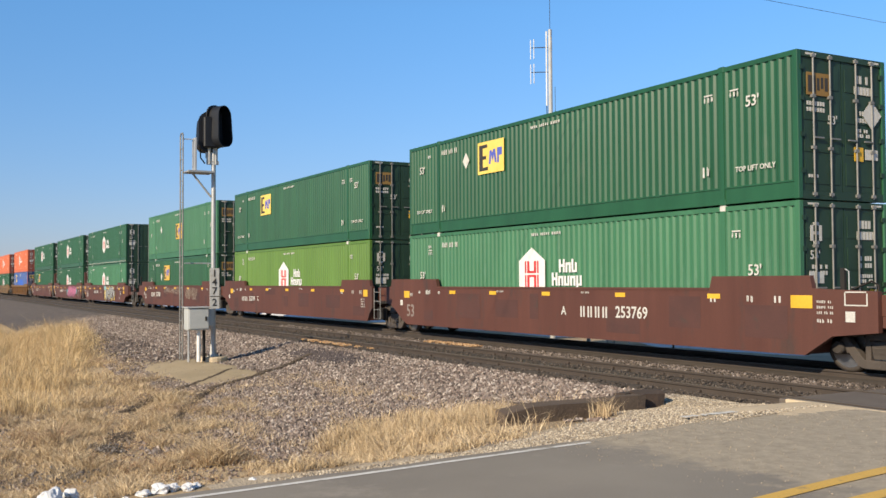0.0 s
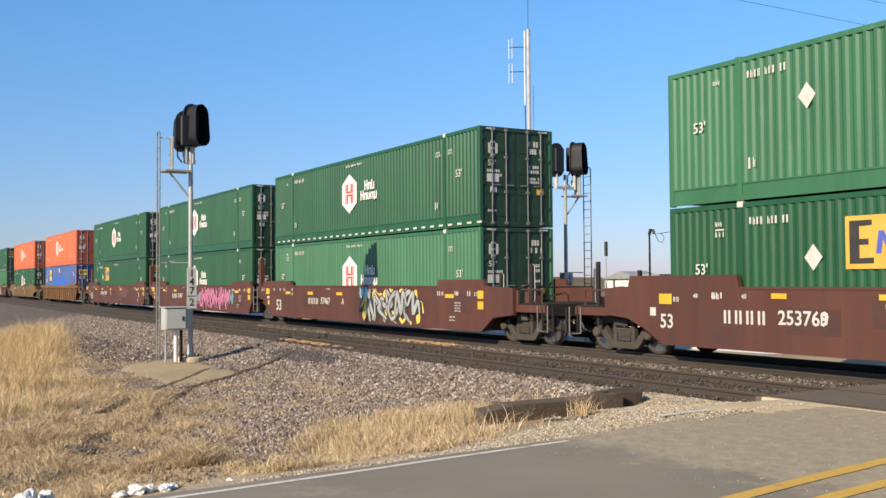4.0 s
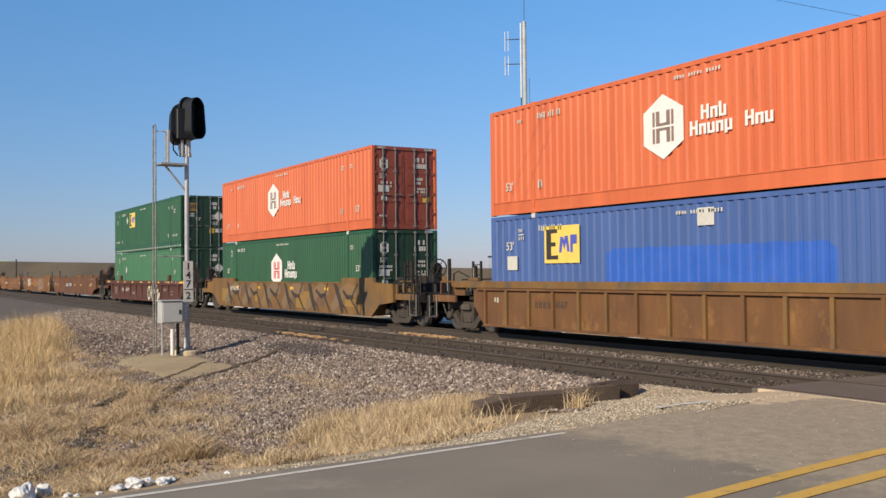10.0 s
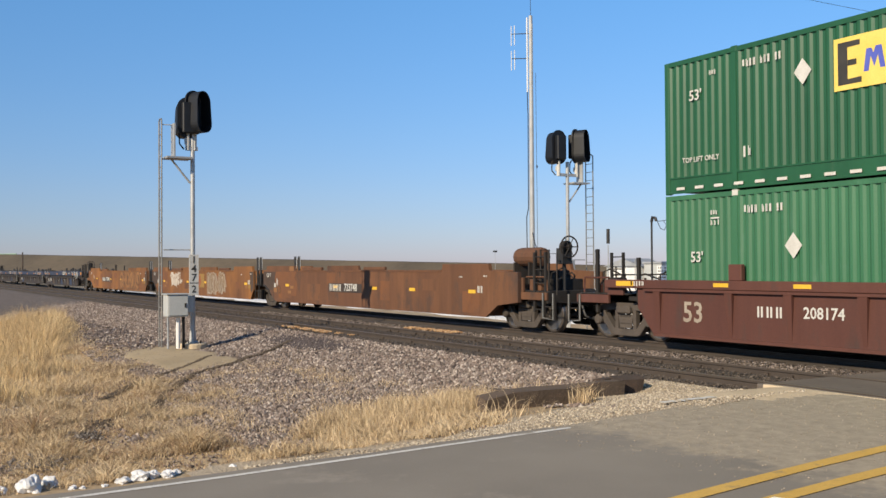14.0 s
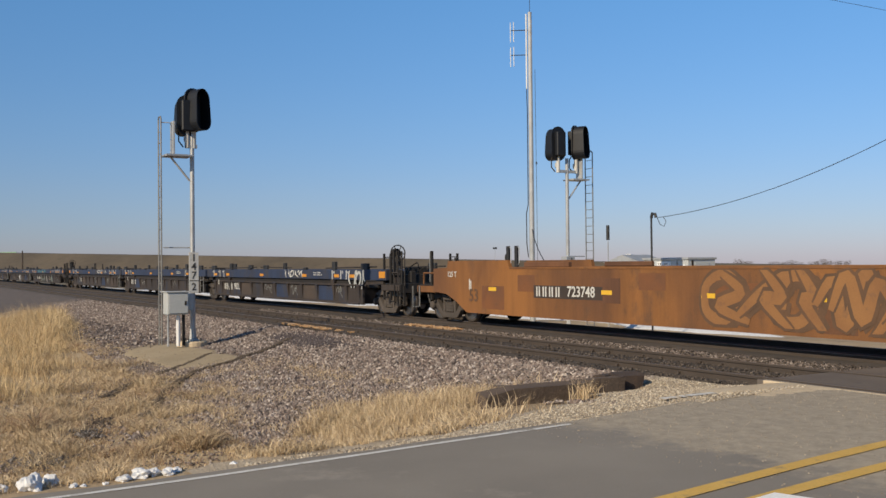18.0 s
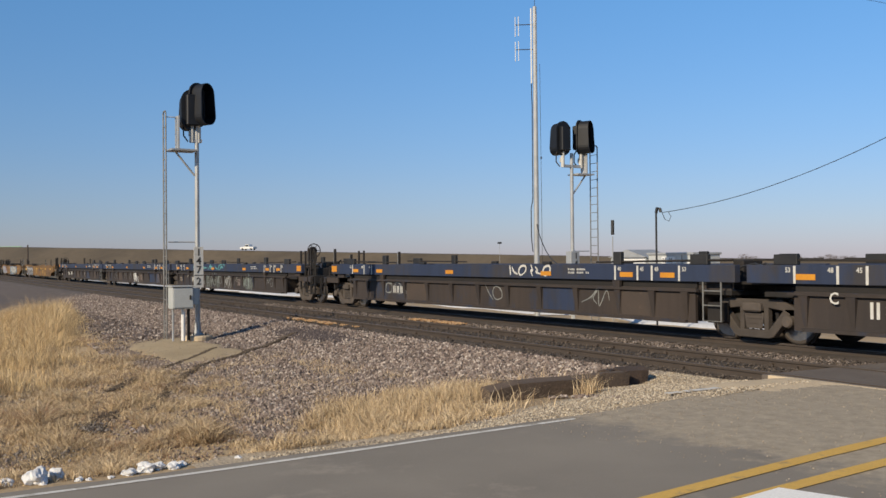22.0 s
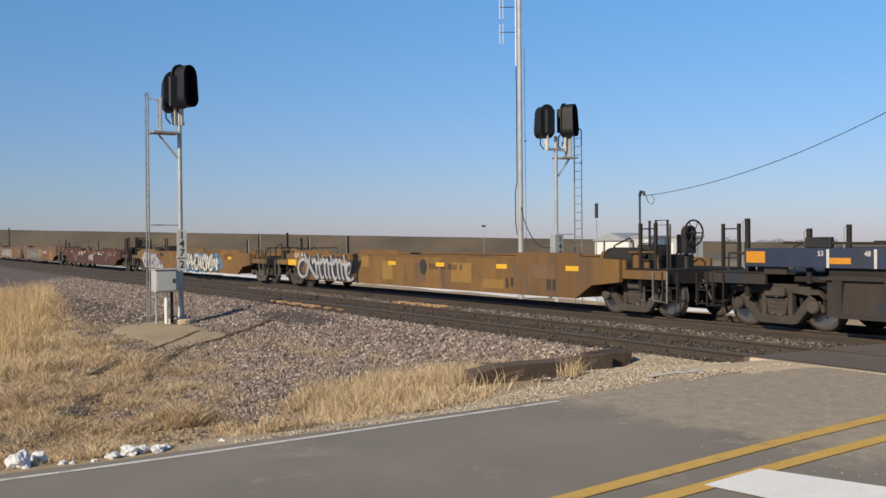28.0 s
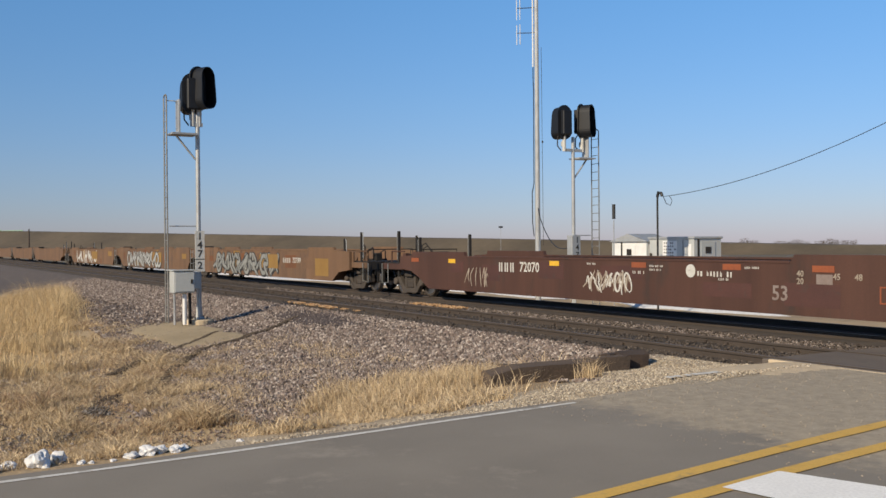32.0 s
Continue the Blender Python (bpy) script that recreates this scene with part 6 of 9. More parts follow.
# three rust-orange units, empty
for u, half, ends, k in ((-215.95, 9.65, ("joint", ("brake", 11.65)), 0), (-235.38, 9.7, JOINT2, 1), (-254.90, 9.75, (("post", 11.75), "joint"), 2)):
    c = smooth_car(u, half, RUST_DARK if k == 0 else RUST, ("empty dark rusty smooth-sided well car unit", "empty rust-orange smooth-sided well car unit with a faded emblem", "empty rust-orange smooth-sided well car unit")[k], 1.63, 1.82, 0.33, ends)
    repaint(c, 10 + k, (RUST_PATCH, RUST_PATCH, RUST_DARK) if k else (RUST_PATCH, RUST_DARK), 0.4, 1.56)
    reflectors(c, RUST, 0.98, (-6.69, -1.85, 1.35, 4.04, 7.6), w=0.38)
    if k != 1:
        part("number_panel", box(B(), *((-2.5, 0.35) if k == 0 else (-4.75, -2.0)), -1.4855, -1.4835, 0.84, 1.16), BROWN_TAG, c, "dark panel behind the number")
        blocks(c, -2.4 if k == 0 else -4.65, 0.88, "DTTX|723748", 0.36, y=-1.486)
    small_writing(c, [(-7.9, 1.0, 1, 0.3), (8.2, 1.45, 6, 0.05), (7.9, 1.0, 2, 0.2), (6.9, 1.42, 5, 0.05)])
    for x in (-6.05, -5.66):
        part("guide_post", soften(box(B(), x - 0.05, x + 0.05, -1.42, -1.34, 1.60, 2.20), 0.008), BLACK, c)
        part("post_rail", pipe(B(), [(x + 0.06, -1.38, 1.70), (x + 0.13, -1.38, 1.74), (x + 0.13, -1.38, 2.14), (x + 0.03, -1.38, 2.18)], 0.011, 5), GALV, c)
    posts_on_top(c, [(-4.32, 1.9, 0.13)], RUST_DARK, 1.63)
    if ends[0] == "joint":
        part("soot_panel", slab(B(), [(-9.47, 1.02), (-9.10, 0.97), (-8.72, 0.80), (-8.24, 0.84), (-8.06, 1.08), (-8.14, 1.32), (-8.02, 1.58), (-9.47, 1.58)], -1.4845, -1.4815), SOOT, c, "sooty dark end of the side")
        part("arch_cap", pipe(B(), [(-9.50, -1.46, 1.00), (-9.15, -1.47, 0.93), (-8.78, -1.47, 0.74), (-8.60, -1.46, 0.60)], 0.055, 6), GRIME_AND_SHADE, c, "black greasy edge over the truck")
        part("stencil_square", box(B(), -8.17, -8.02, -1.488, -1.4846, 0.92, 1.10), OFFWHITE, c, "small cream painted square")
        part("paint_patch", box(B(), -8.24, -7.86, -1.487, -1.4846, 0.72, 0.90), TAN_TAG, c)
        for x, z in ((-6.35, 0.90), (-6.62, 0.70)):
            part("paint_patch", box(B(), x, x + 0.34, -1.4875, -1.4846, z, z + 0.11), TAN_TAG, c)
        part("paint_patch", slab(B(), [(-6.45, 1.63), (-6.30, 1.60), (-5.98, 1.62), (-5.96, 1.80), (-6.40, 1.80)], -1.486, -1.4815), TAN_TAG, c)
        part("paint_patch", slab(B(), [(-7.98, 1.58), (-8.10, 1.30), (-7.98, 1.06), (-7.84, 0.92), (-7.60, 0.50), (-6.95, 0.42), (-6.80, 0.62), (-5.75, 0.60), (-5.62, 1.10), (-5.90, 1.36), (-5.70, 1.58)], -1.4838, -1.4815), RUST_PATCH, c, "brown touched-up end of the side")
    if ends[1] == "joint":
        part("soot_panel", slab(B(), [(8.62, 0.80), (8.62, 1.58), (8.12, 1.58), (8.24, 1.22), (8.10, 0.96), (8.36, 0.64)], -1.4845, -1.4815), SOOT, c, "sooty dark end of the side")
        for x in (8.71, 9.12):
            part("guide_post", soften(box(B(), x - 0.05, x + 0.05, -1.34, -1.26, 0.95, 2.22), 0.008), BLACK, c)
            part("post_rail", pipe(B(), [(x + 0.06, -1.30, 1.66), (x + 0.15, -1.30, 1.72), (x + 0.15, -1.30, 2.16), (x + 0.03, -1.30, 2.20)], 0.011, 5), GALV, c)
        for x, m in ((7.55, TAN_TAG), (7.95, OCHRE_PATCH)):
            part("paint_patch", box(B(), x, x + 0.30, -1.4885, -1.4846, 0.82, 1.00), m, c)
    write("load_mark", "125 T", 0.22, OFFWHITE, c, -8.85, -1.489, 1.42)
    write("length_mark", "53", 0.50, RUST_SPRAY, c, -7.65, -1.489, 0.82)
    if k == 1:
        part("emblem", box(B(), -1.39, 1.21, -1.490, -1.485, 0.76, 1.46), OCHRE_PATCH, c, "faded yellow panel with a dark emblem")
        bm = slab(B(), [(-1.25, 1.26), (-1.25, 1.42), (-0.02, 1.42), (-0.02, 1.26), (-0.28, 1.26), (-0.28, 0.80), (-0.48, 0.80), (-0.48, 1.26), (-0.82, 1.26), (-0.82, 0.80), (-1.02, 0.80), (-1.02, 1.26)], -1.495, -1.490)
        for q in (0.05, 0.28):
            slab(bm, [(q, 1.42), (q + 0.14, 1.42), (q + 0.42, 1.11), (q + 0.14, 0.80), (q, 0.80), (q + 0.28, 1.11)], -1.495, -1.490)
        part("emblem_stroke", bm, END_SHADE_AND_EMBLEM_RED, c)
        white_piece(c, -5.35, 0.72, 1.56)
        tag(c, "graffiti", 1.6, 4.5, 0.45, 1.55, 82, GHOST2, GHOST3, n=7, wide=0.025, label="outlined spray-painted lettering")
    if k == 2:
        tag(c, "graffiti", 1.2, 6.9, 0.46, 1.56, 83, TAN_TAG, RUST_SPRAY, n=6, label="big rounded lettering outlined in brown spray paint")

# six blue units, empty
for k, (u, half, ends) in enumerate(((-278.45, 9.8, ("joint", ("brake", 11.8))), (-298.05, 9.8, JOINT2), (-317.60, 9.8, (("post", 11.8), "joint")),
                                     (-341.30, 9.9, ("joint", ("brake", 11.9))), (-360.95, 9.8, JOINT2), (-380.65, 9.9, (("post", 11.95), "joint")))):
    c = ribbed_car(u, half, GREY_BROWN, "empty ribbed well car unit, grimy with dull blue top" + (" and tags" if k in (3, 4, 5) else ""), CAR_BLUE, 1.56, 0.33, 14, ends, upper=True)
    for x in (-8.2, -6.3, -1.6, 3.27, 6.37, 7.71):
        part("reflector", box(B(), x - 0.22, x + 0.22, -1.458, -1.451, 1.28, 1.39), ORANGE_YELLOW, c, "orange-yellow reflector")
    for e_, q in zip(ends, (-1, 1)):
        if e_ != "joint":
            part("reflector", box(B(), *sorted((q * 9.85, q * 10.30)), -1.458, -1.451, 1.28, 1.50), ORANGE_YELLOW, c, "large orange-yellow reflector")
    rng = random.Random(200 + k)
    for i in range(13):
        edge = (-8.24, -7.22, -6.05, -4.50, -2.98, -1.49, 0.0, 1.49, 2.98, 4.50, 6.05, 7.22, 8.24)
        if i > 11:
            break
        a, b = edge[i] + 0.11, edge[i + 1] - 0.11
        q = rng.random()
        if i < 2 or i > 10:
            continue
        if q < 0.26:
            part("side_panel", box(B(), a, b, -1.4135, -1.409, 0.42, 0.98), CAR_BLUE if q < 0.12 else DUSTY_PANEL, c, "repainted panel between two posts")
        elif q < 0.62:
            tag(c, "graffiti", a + 0.15, b - 0.2, 0.55, 1.0, 300 + 20 * k + i, PALE_TAG, n=2, wide=0.014, y=-1.4125, label="faint scratched tag")
    bm = B()
    for x, n in ((-8.45, "53"), (-7.5, "48"), (-6.9, "45"), (5.98, "40"), (6.75, "45"), (7.22, "48"), (8.07, "53")):
        box(bm, x - 0.028, x + 0.028, -1.456, -1.451, 1.21, 1.54)
        write("length_mark", n, 0.13, OFFWHITE, c, x + (0.15 if x > 0 else -0.15), -1.456, 1.46)
    bars(bm, 4.2, -1.451, 1.42, 10, 0.05, 0.05, 0.02)
    bars(bm, 4.2, -1.451, 1.34, 12, 0.05, 0.05, 0.02)
    part("side_writing", bm, OFFWHITE, c, "white load marks and small bars of writing")
    if k < 3:
        blocks(c, -6.9 if k < 2 else -5.35, 0.62, "SFLC|" + ("9033" if k == 0 else ""), 0.42 if k < 2 else 0.33, -1.414)
        if k < 2:
            write("unit_letter", "BC"[k], 0.30, OFFWHITE, c, -7.55, -1.499, 0.95)
    else:
        blocks(c, -5.55, 0.62, "DTTX|890061" if k != 4 else "|", 0.33, -1.414)
        write("unit_letter", "BCA"[k - 3], 0.26, OFFWHITE, c, -6.3, -1.418, 0.95)
        if k == 3:
            write("load_mark", "125-T", 0.30, GHOST3, c, -7.56, -1.418, 0.72)
        write("length_mark", "53", 0.44, GHOST, c, 2.4, -1.419, 0.68)
    posts_on_top(c, [(-8.7, 0.55, 0.20), (-6.0, 0.27, 0.30), (-3.4, 0.3, 0.08), (3.2, 0.3, 0.08), (6.0, 0.27, 0.30), (8.6, 0.5, 0.22)], BLACK, 1.56)
    for s in (-1, 1):
        for y in (-1.36, 1.36):
            part("top_bar", pipe(B(), [(s * 5.2, y, 1.62), (s * 9.5, y, 1.66)], 0.025, 5), STEEL, c)
    if k == 0:
        tag(c, "graffiti", 1.2, 3.2, 1.27, 1.54, 91, OFFWHITE, n=6, wide=0.03, y=-1.453, label="white scrawled tag on the blue top")
        tag(c, "graffiti", 7.4, 8.7, 0.9, 1.54, 92, SILVER, n=4, wide=0.05, y=-1.459, label="pale spray-painted tag")
    if k == 2:
        tag(c, "graffiti", 1.4, 3.4, 1.27, 1.54, 93, OFFWHITE, n=6, wide=0.03, y=-1.453, label="white scrawled tag on the blue top")
    if k == 3:
        tag(c, "graffiti", -3.2, -0.6, 0.26, 1.10, 94, SILVER_TAG, n=14, wide=0.022, y=-1.416, label="teal and silver spray-painted lettering")
        tag(c, "graffiti", 0.1, 1.2, 0.30, 1.05, 95, SILVER, n=5, wide=0.02, y=-1.416, label="white scrawled tag")
        tag(c, "graffiti", 3.0, 4.3, 0.26, 1.10, 96, SILVER_TAG, n=8, wide=0.022, y=-1.416, label="teal and silver spray-painted lettering")
        tag(c, "graffiti", -5.0, 0.4, 1.28, 1.54, 97, TEAL, n=9, wide=0.03, y=-1.453, label="teal scrawled tag on the blue top")
    if k == 4:
        tag(c, "graffiti", 0.3, 1.6, 0.30, 1.08, 98, WHITE, n=6, wide=0.035, y=-1.416, label="white scrawled tag")
        tag(c, "graffiti", 6.5, 7.6, 0.40, 1.00, 99, GHOST, n=5, wide=0.02, y=-1.416, label="pale scrawled tag")

def silver_piece(th, y=-1.486):
    """One broad silver field with a jagged top, a violet rim and violet gaps between its letters."""
    rim = [(-8.82, 0.92), (-8.62, 1.02), (-8.58, 1.24), (-8.36, 1.08), (-8.28, 1.30), (-7.3, 1.31), (-7.05, 1.29), (-6.75, 1.12),
           (-6.5, 1.29), (-6.25, 1.20), (-6.0, 1.15), (-5.65, 1.31), (-5.5, 1.00), (-5.25, 1.02), (-5.1, 0.85), (-4.7, 0.87),
           (-4.5, 0.66), (-4.2, 0.60), (-4.0, 0.37), (-8.15, 0.37), (-8.45, 0.62)]
    part("graffiti", slab(B(), rim, y - 0.002, y + 0.001), SILVER_FIELD, th, "broad silver spray-painted lettering")
    edge = B()
    ribbon(edge, [Vector(p) for p in rim[:19]], 0.05, y - 0.004, 0.36, 1.32)
    part("graffiti", edge, VIOLET, th, "violet rim of the silver lettering")
    rng = random.Random(111)
    gaps = B()
    for k, (x, z) in enumerate(((-8.1, 0.74), (-7.75, 0.92), (-7.45, 1.12), (-7.3, 0.62), (-6.95, 1.05), (-6.85, 0.72), (-6.3, 0.66),
                                (-6.05, 0.86), (-5.75, 0.80), (-5.35, 0.50), (-7.5, 0.46), (-6.0, 0.46), (-4.75, 0.66))):
        spin = Matrix.Rotation(rng.uniform(-0.9, 0.9), 2)
        tall, wide = rng.uniform(0.16, 0.28), rng.uniform(0.08, 0.16)
        shape = ((-0.2, 1.0), (0.5, 0.25), (1.0, -0.1), (0.2, -1.0), (-0.35, -0.2), (-1.0, 0.1))
        pts = [Vector((x, z)) + spin @ Vector((a * wide, b * tall)) for a, b in shape]
        slab(gaps, [(p.x, min(1.26, max(0.39, p.y))) for p in pts], y - 0.005, y - 0.002)
    part("graffiti", gaps, VIOLET, th, "violet gaps between silver letters")
    thin = B()
    for k in range(9):
        x = -8.2 + 0.43 * k + rng.uniform(-0.1, 0.1)
        top = 1.15 if x < -5.7 else 0.80
        ribbon(thin, bend([Vector((x - 0.15, top)), Vector((x + rng.uniform(-0.1, 0.2), 0.75 * top)), Vector((x - 0.05, 0.6)), Vector((x + rng.uniform(0.0, 0.3), 0.40))]),
               0.016, y - 0.0065 - 0.0012 * (k % 2), 0.38, 1.26)
    part("graffiti", thin, INK, th, "thin dark strokes")


def script_piece(th, y=-1.486):
    """Big slanted white script with a dark shadow and a violet rim: hooks, crossed bars and joined legs."""
    lines = [[(-7.95, 0.88), (-8.05, 1.05), (-8.32, 1.10), (-8.62, 0.98), (-8.74, 0.74), (-8.62, 0.52), (-8.25, 0.42), (-7.95, 0.52)],
             [(-8.16, 1.33), (-8.0, 1.18), (-7.55, 0.80), (-7.1, 0.46), (-6.9, 0.42)],
             [(-7.62, 1.22), (-7.72, 0.95), (-7.86, 0.66), (-7.95, 0.44)]]
    for x in (-7.40, -6.62, -6.30, -5.50, -5.18):
        lines.append([(x, 1.16), (x + 0.05, 0.98), (x + 0.24, 1.10), (x + 0.36, 0.92), (x + 0.44, 0.55), (x + 0.62, 0.42)])
    for x in (-6.85, -5.72, -4.62):
        lines.append([(x, 1.32), (x + 0.08, 1.0), (x + 0.18, 0.62), (x + 0.36, 0.42), (x + 0.52, 0.50)])
        lines.append([(x - 0.15, 0.98), (x + 0.30, 0.96)])
    lines.append([(-4.25, 0.62), (-4.05, 0.78), (-4.1, 0.98), (-4.35, 0.92), (-4.4, 0.60), (-4.1, 0.42), (-3.8, 0.5)])
    shade, rim, face = B(), B(), B()
    for k, pts in enumerate(lines):
        pts = bend([Vector(p) for p in pts])
        ribbon(shade, [p + Vector((0.14, -0.03)) for p in pts], 0.19, y - 0.0012 * (k % 2), 0.36, 1.33)
        ribbon(rim, pts, 0.092, y - 0.004 - 0.0012 * (k % 2), 0.36, 1.33)
        ribbon(face, pts, 0.066, y - 0.008 - 0.0012 * (k % 2), 0.37, 1.33)
    part("graffiti", shade, INK, th, "dark shadow of the script")
    part("graffiti", rim, VIOLET, th, "violet rim of the script")
    part("graffiti", face, SILVER_FIELD, th, "large white slanted spray-painted script")


# two ochre cars, a brown-red one and the orange tail, empty
c = smooth_car(-404.50, 9.9, OCHRE, "empty ochre smooth-sided well car with white spray-painted lettering", 1.34, 1.44, 0.34, (("post", 11.9), ("brake", 11.9)))
repaint(c, 20, (OCHRE_PATCH, DUSTY, OCHRE_PATCH), 0.4, 1.30, 8)
reflectors(c, OCHRE, 1.0, (-4.6, -1.0, 2.0, 5.2, 8.2), w=0.5, h=0.12)
script_piece(c)
part("stencil_square", box(B(), -10.12, -9.88, -1.372, -1.366, 0.95, 1.22), OFFWHITE, c, "cream painted square")
part("paint_patch", box(B(), -9.78, -8.95, -1.4865, -1.4825, 0.86, 1.08), YELLOW, c, "fresh yellow band")
tag(c, "graffiti", -9.2, -8.25, 1.16, 1.36, 103, OFFWHITE, n=6, wide=0.018, label="small white scrawl")
blocks(c, -4.9, 0.98, "FEC|", 0.28, mat=INK)
part("emblem", slab(B(), [(1.0 + 0.22 * math.cos(a), 0.98 + 0.24 * math.sin(a)) for a in np.linspace(0, 5.89, 16)], -1.490, -1.485), INK, c, "dark round emblem")
small_writing(c, [(1.4, 0.92, 14, 0.16), (5.4, 0.5, 2, 0.28), (7.2, 0.5, 2, 0.28)], mat=INK)
c = smooth_car(-428.60, 10.1, OCHRE, "empty ochre well car with large white and blue spray paint", 1.34, 1.44, 0.34, (("brake", 12.2), ("post", 12.2)))
silver_piece(c)
write("car_number", "70160", 0.32, INK, c, -4.45, -1.489, 1.13)
tag(c, "graffiti", -0.6, 6.2, 0.30, 1.28, 112, SKYBLUE, n=8, wide=0.22, label="blue sprayed background")
tag(c, "graffiti", 0.4, 5.6, 0.36, 1.24, 113, OFFWHITE, INK, y=-1.492, n=9, wide=0.15, label="large white spray-painted lettering edged in black")
repaint(c, 21, (OCHRE_PATCH, RUST_PATCH, DUSTY), 0.4, 1.30, 8)
reflectors(c, OCHRE, 1.0, (-1.2, 7.2), w=0.5, h=0.12)
c = smooth_car(-452.85, 10.0, BROWN, "empty dark brown smooth-sided well car with white lettering and tags", 1.34, 1.46, 0.32, (("post", 12.05), ("brake", 12.05)))
blocks(c, -4.07, 0.93, "FEC|72070", 0.36)
reflectors(c, RUST, 1.13, (-6.6, -1.52), w=0.40, h=0.12)
for x in (-8.9, 1.65, 4.41, 6.60, 8.5):
    part("reflector", box(B(), x - 0.24, x + 0.24, -1.489, -1.484, 1.14, 1.26), ORANGE_MARK, c, "faded orange reflector")
repaint(c, 77, (MAROON_PATCH,), 0.4, 1.28, 6)
tag(c, "graffiti", -5.8, -4.5, 0.48, 1.04, 121, GHOST3, n=6, wide=0.022, label="white scrawled tag")
for sd in (122, 123):
    tag(c, "graffiti", -0.2, 1.35, 0.52, 1.06, sd, OFFWHITE if sd == 122 else GHOST3, n=8, wide=0.024, label="white scrawled tag")
part("emblem", slab(B(), [(3.27 + 0.14 * math.cos(a), 1.10 + 0.14 * math.sin(a)) for a in np.linspace(0, 5.89, 16)], -1.490, -1.485), OFFWHITE, c, "white round emblem")
small_writing(c, [(3.46, 0.99, 11, 0.11), (4.05, 0.92, 7, 0.05), (-0.2, 1.18, 8, 0.05), (1.45, 1.00, 7, 0.07), (2.0, 1.16, 12, 0.045), (2.0, 1.08, 10, 0.045), (4.75, 1.17, 10, 0.045), (8.0, 1.06, 6, 0.06), (8.0, 0.96, 6, 0.06)])
write("length_mark", "53", 0.40, GHOST, c, 5.62, -1.489, 0.71)
for x, z, n in ((6.09, 1.10, "40"), (6.09, 0.96, "20"), (6.89, 1.06, "45"), (7.34, 1.06, "48")):
    write("length_mark", n, 0.16, GHOST3, c, x, -1.489, z)
part("stencil_frame", box(B(), 6.45, 6.80, -1.488, -1.484, 0.92, 1.10), GHOST, c)
bm = B()
for x0, x1, z0, z1 in ((7.75, 7.78, 0.62, 0.92), (8.2, 8.23, 0.62, 0.92), (7.78, 8.2, 0.62, 0.645), (7.78, 8.2, 0.895, 0.92)):
    box(bm, x0, x1, -1.488, -1.484, z0, z1)
part("stencil_frame", bm, ORANGE_MARK, c, "faded painted frame")
for k, (u, half, ends) in enumerate(((-476.65, 9.75, ("joint", ("post", 11.75))), (-496.40, 10.0, JOINT2), (-516.20, 9.8, (("post", 11.8), "joint")), (-539.75, 9.75, ("joint", ("post", 11.75))), (-559.25, 9.75, JOINT2), (-578.75, 9.75, JOINT2))):
    c = smooth_car(u, half, DUSTY, "empty dusty rust-brown well car unit with spray-painted panels" if k < 3 else "empty dusty brown well car unit far down the train", 1.50, 1.60, 0.33, ends)
    if k < 3:
        repaint(c, 30 + k, (RUST_PATCH, DUSTY, OCHRE_PATCH), 0.4, 1.45, 9)
        tag(c, "graffiti", -6.5, 2.5, 0.35, 1.35, 130 + k, (PALE_TAG, SILVER, OFFWHITE)[k], (INK, BROWN_TAG, None)[k], n=12, wide=0.12, label="spray-painted lettering across the side")
        part("emblem", box(B(), 0.3, 2.6, -1.493, -1.489, 0.70, 1.30), OCHRE_PATCH, c, "faded yellow panel")
        if k == 0:
            blocks(c, 3.2, 0.95, "DTTX|727199", 0.30)


# ---- signals ----
HOOD = surf("matt_black_signal_paint", (0.0045, 0.0055, 0.0080), (0.0075, 0.0088, 0.0120), 3.0, 0.55)
LENS = surf("dark_signal_glass", (0.02, 0.018, 0.016), (0.03, 0.02, 0.02), 3.0, 0.15)


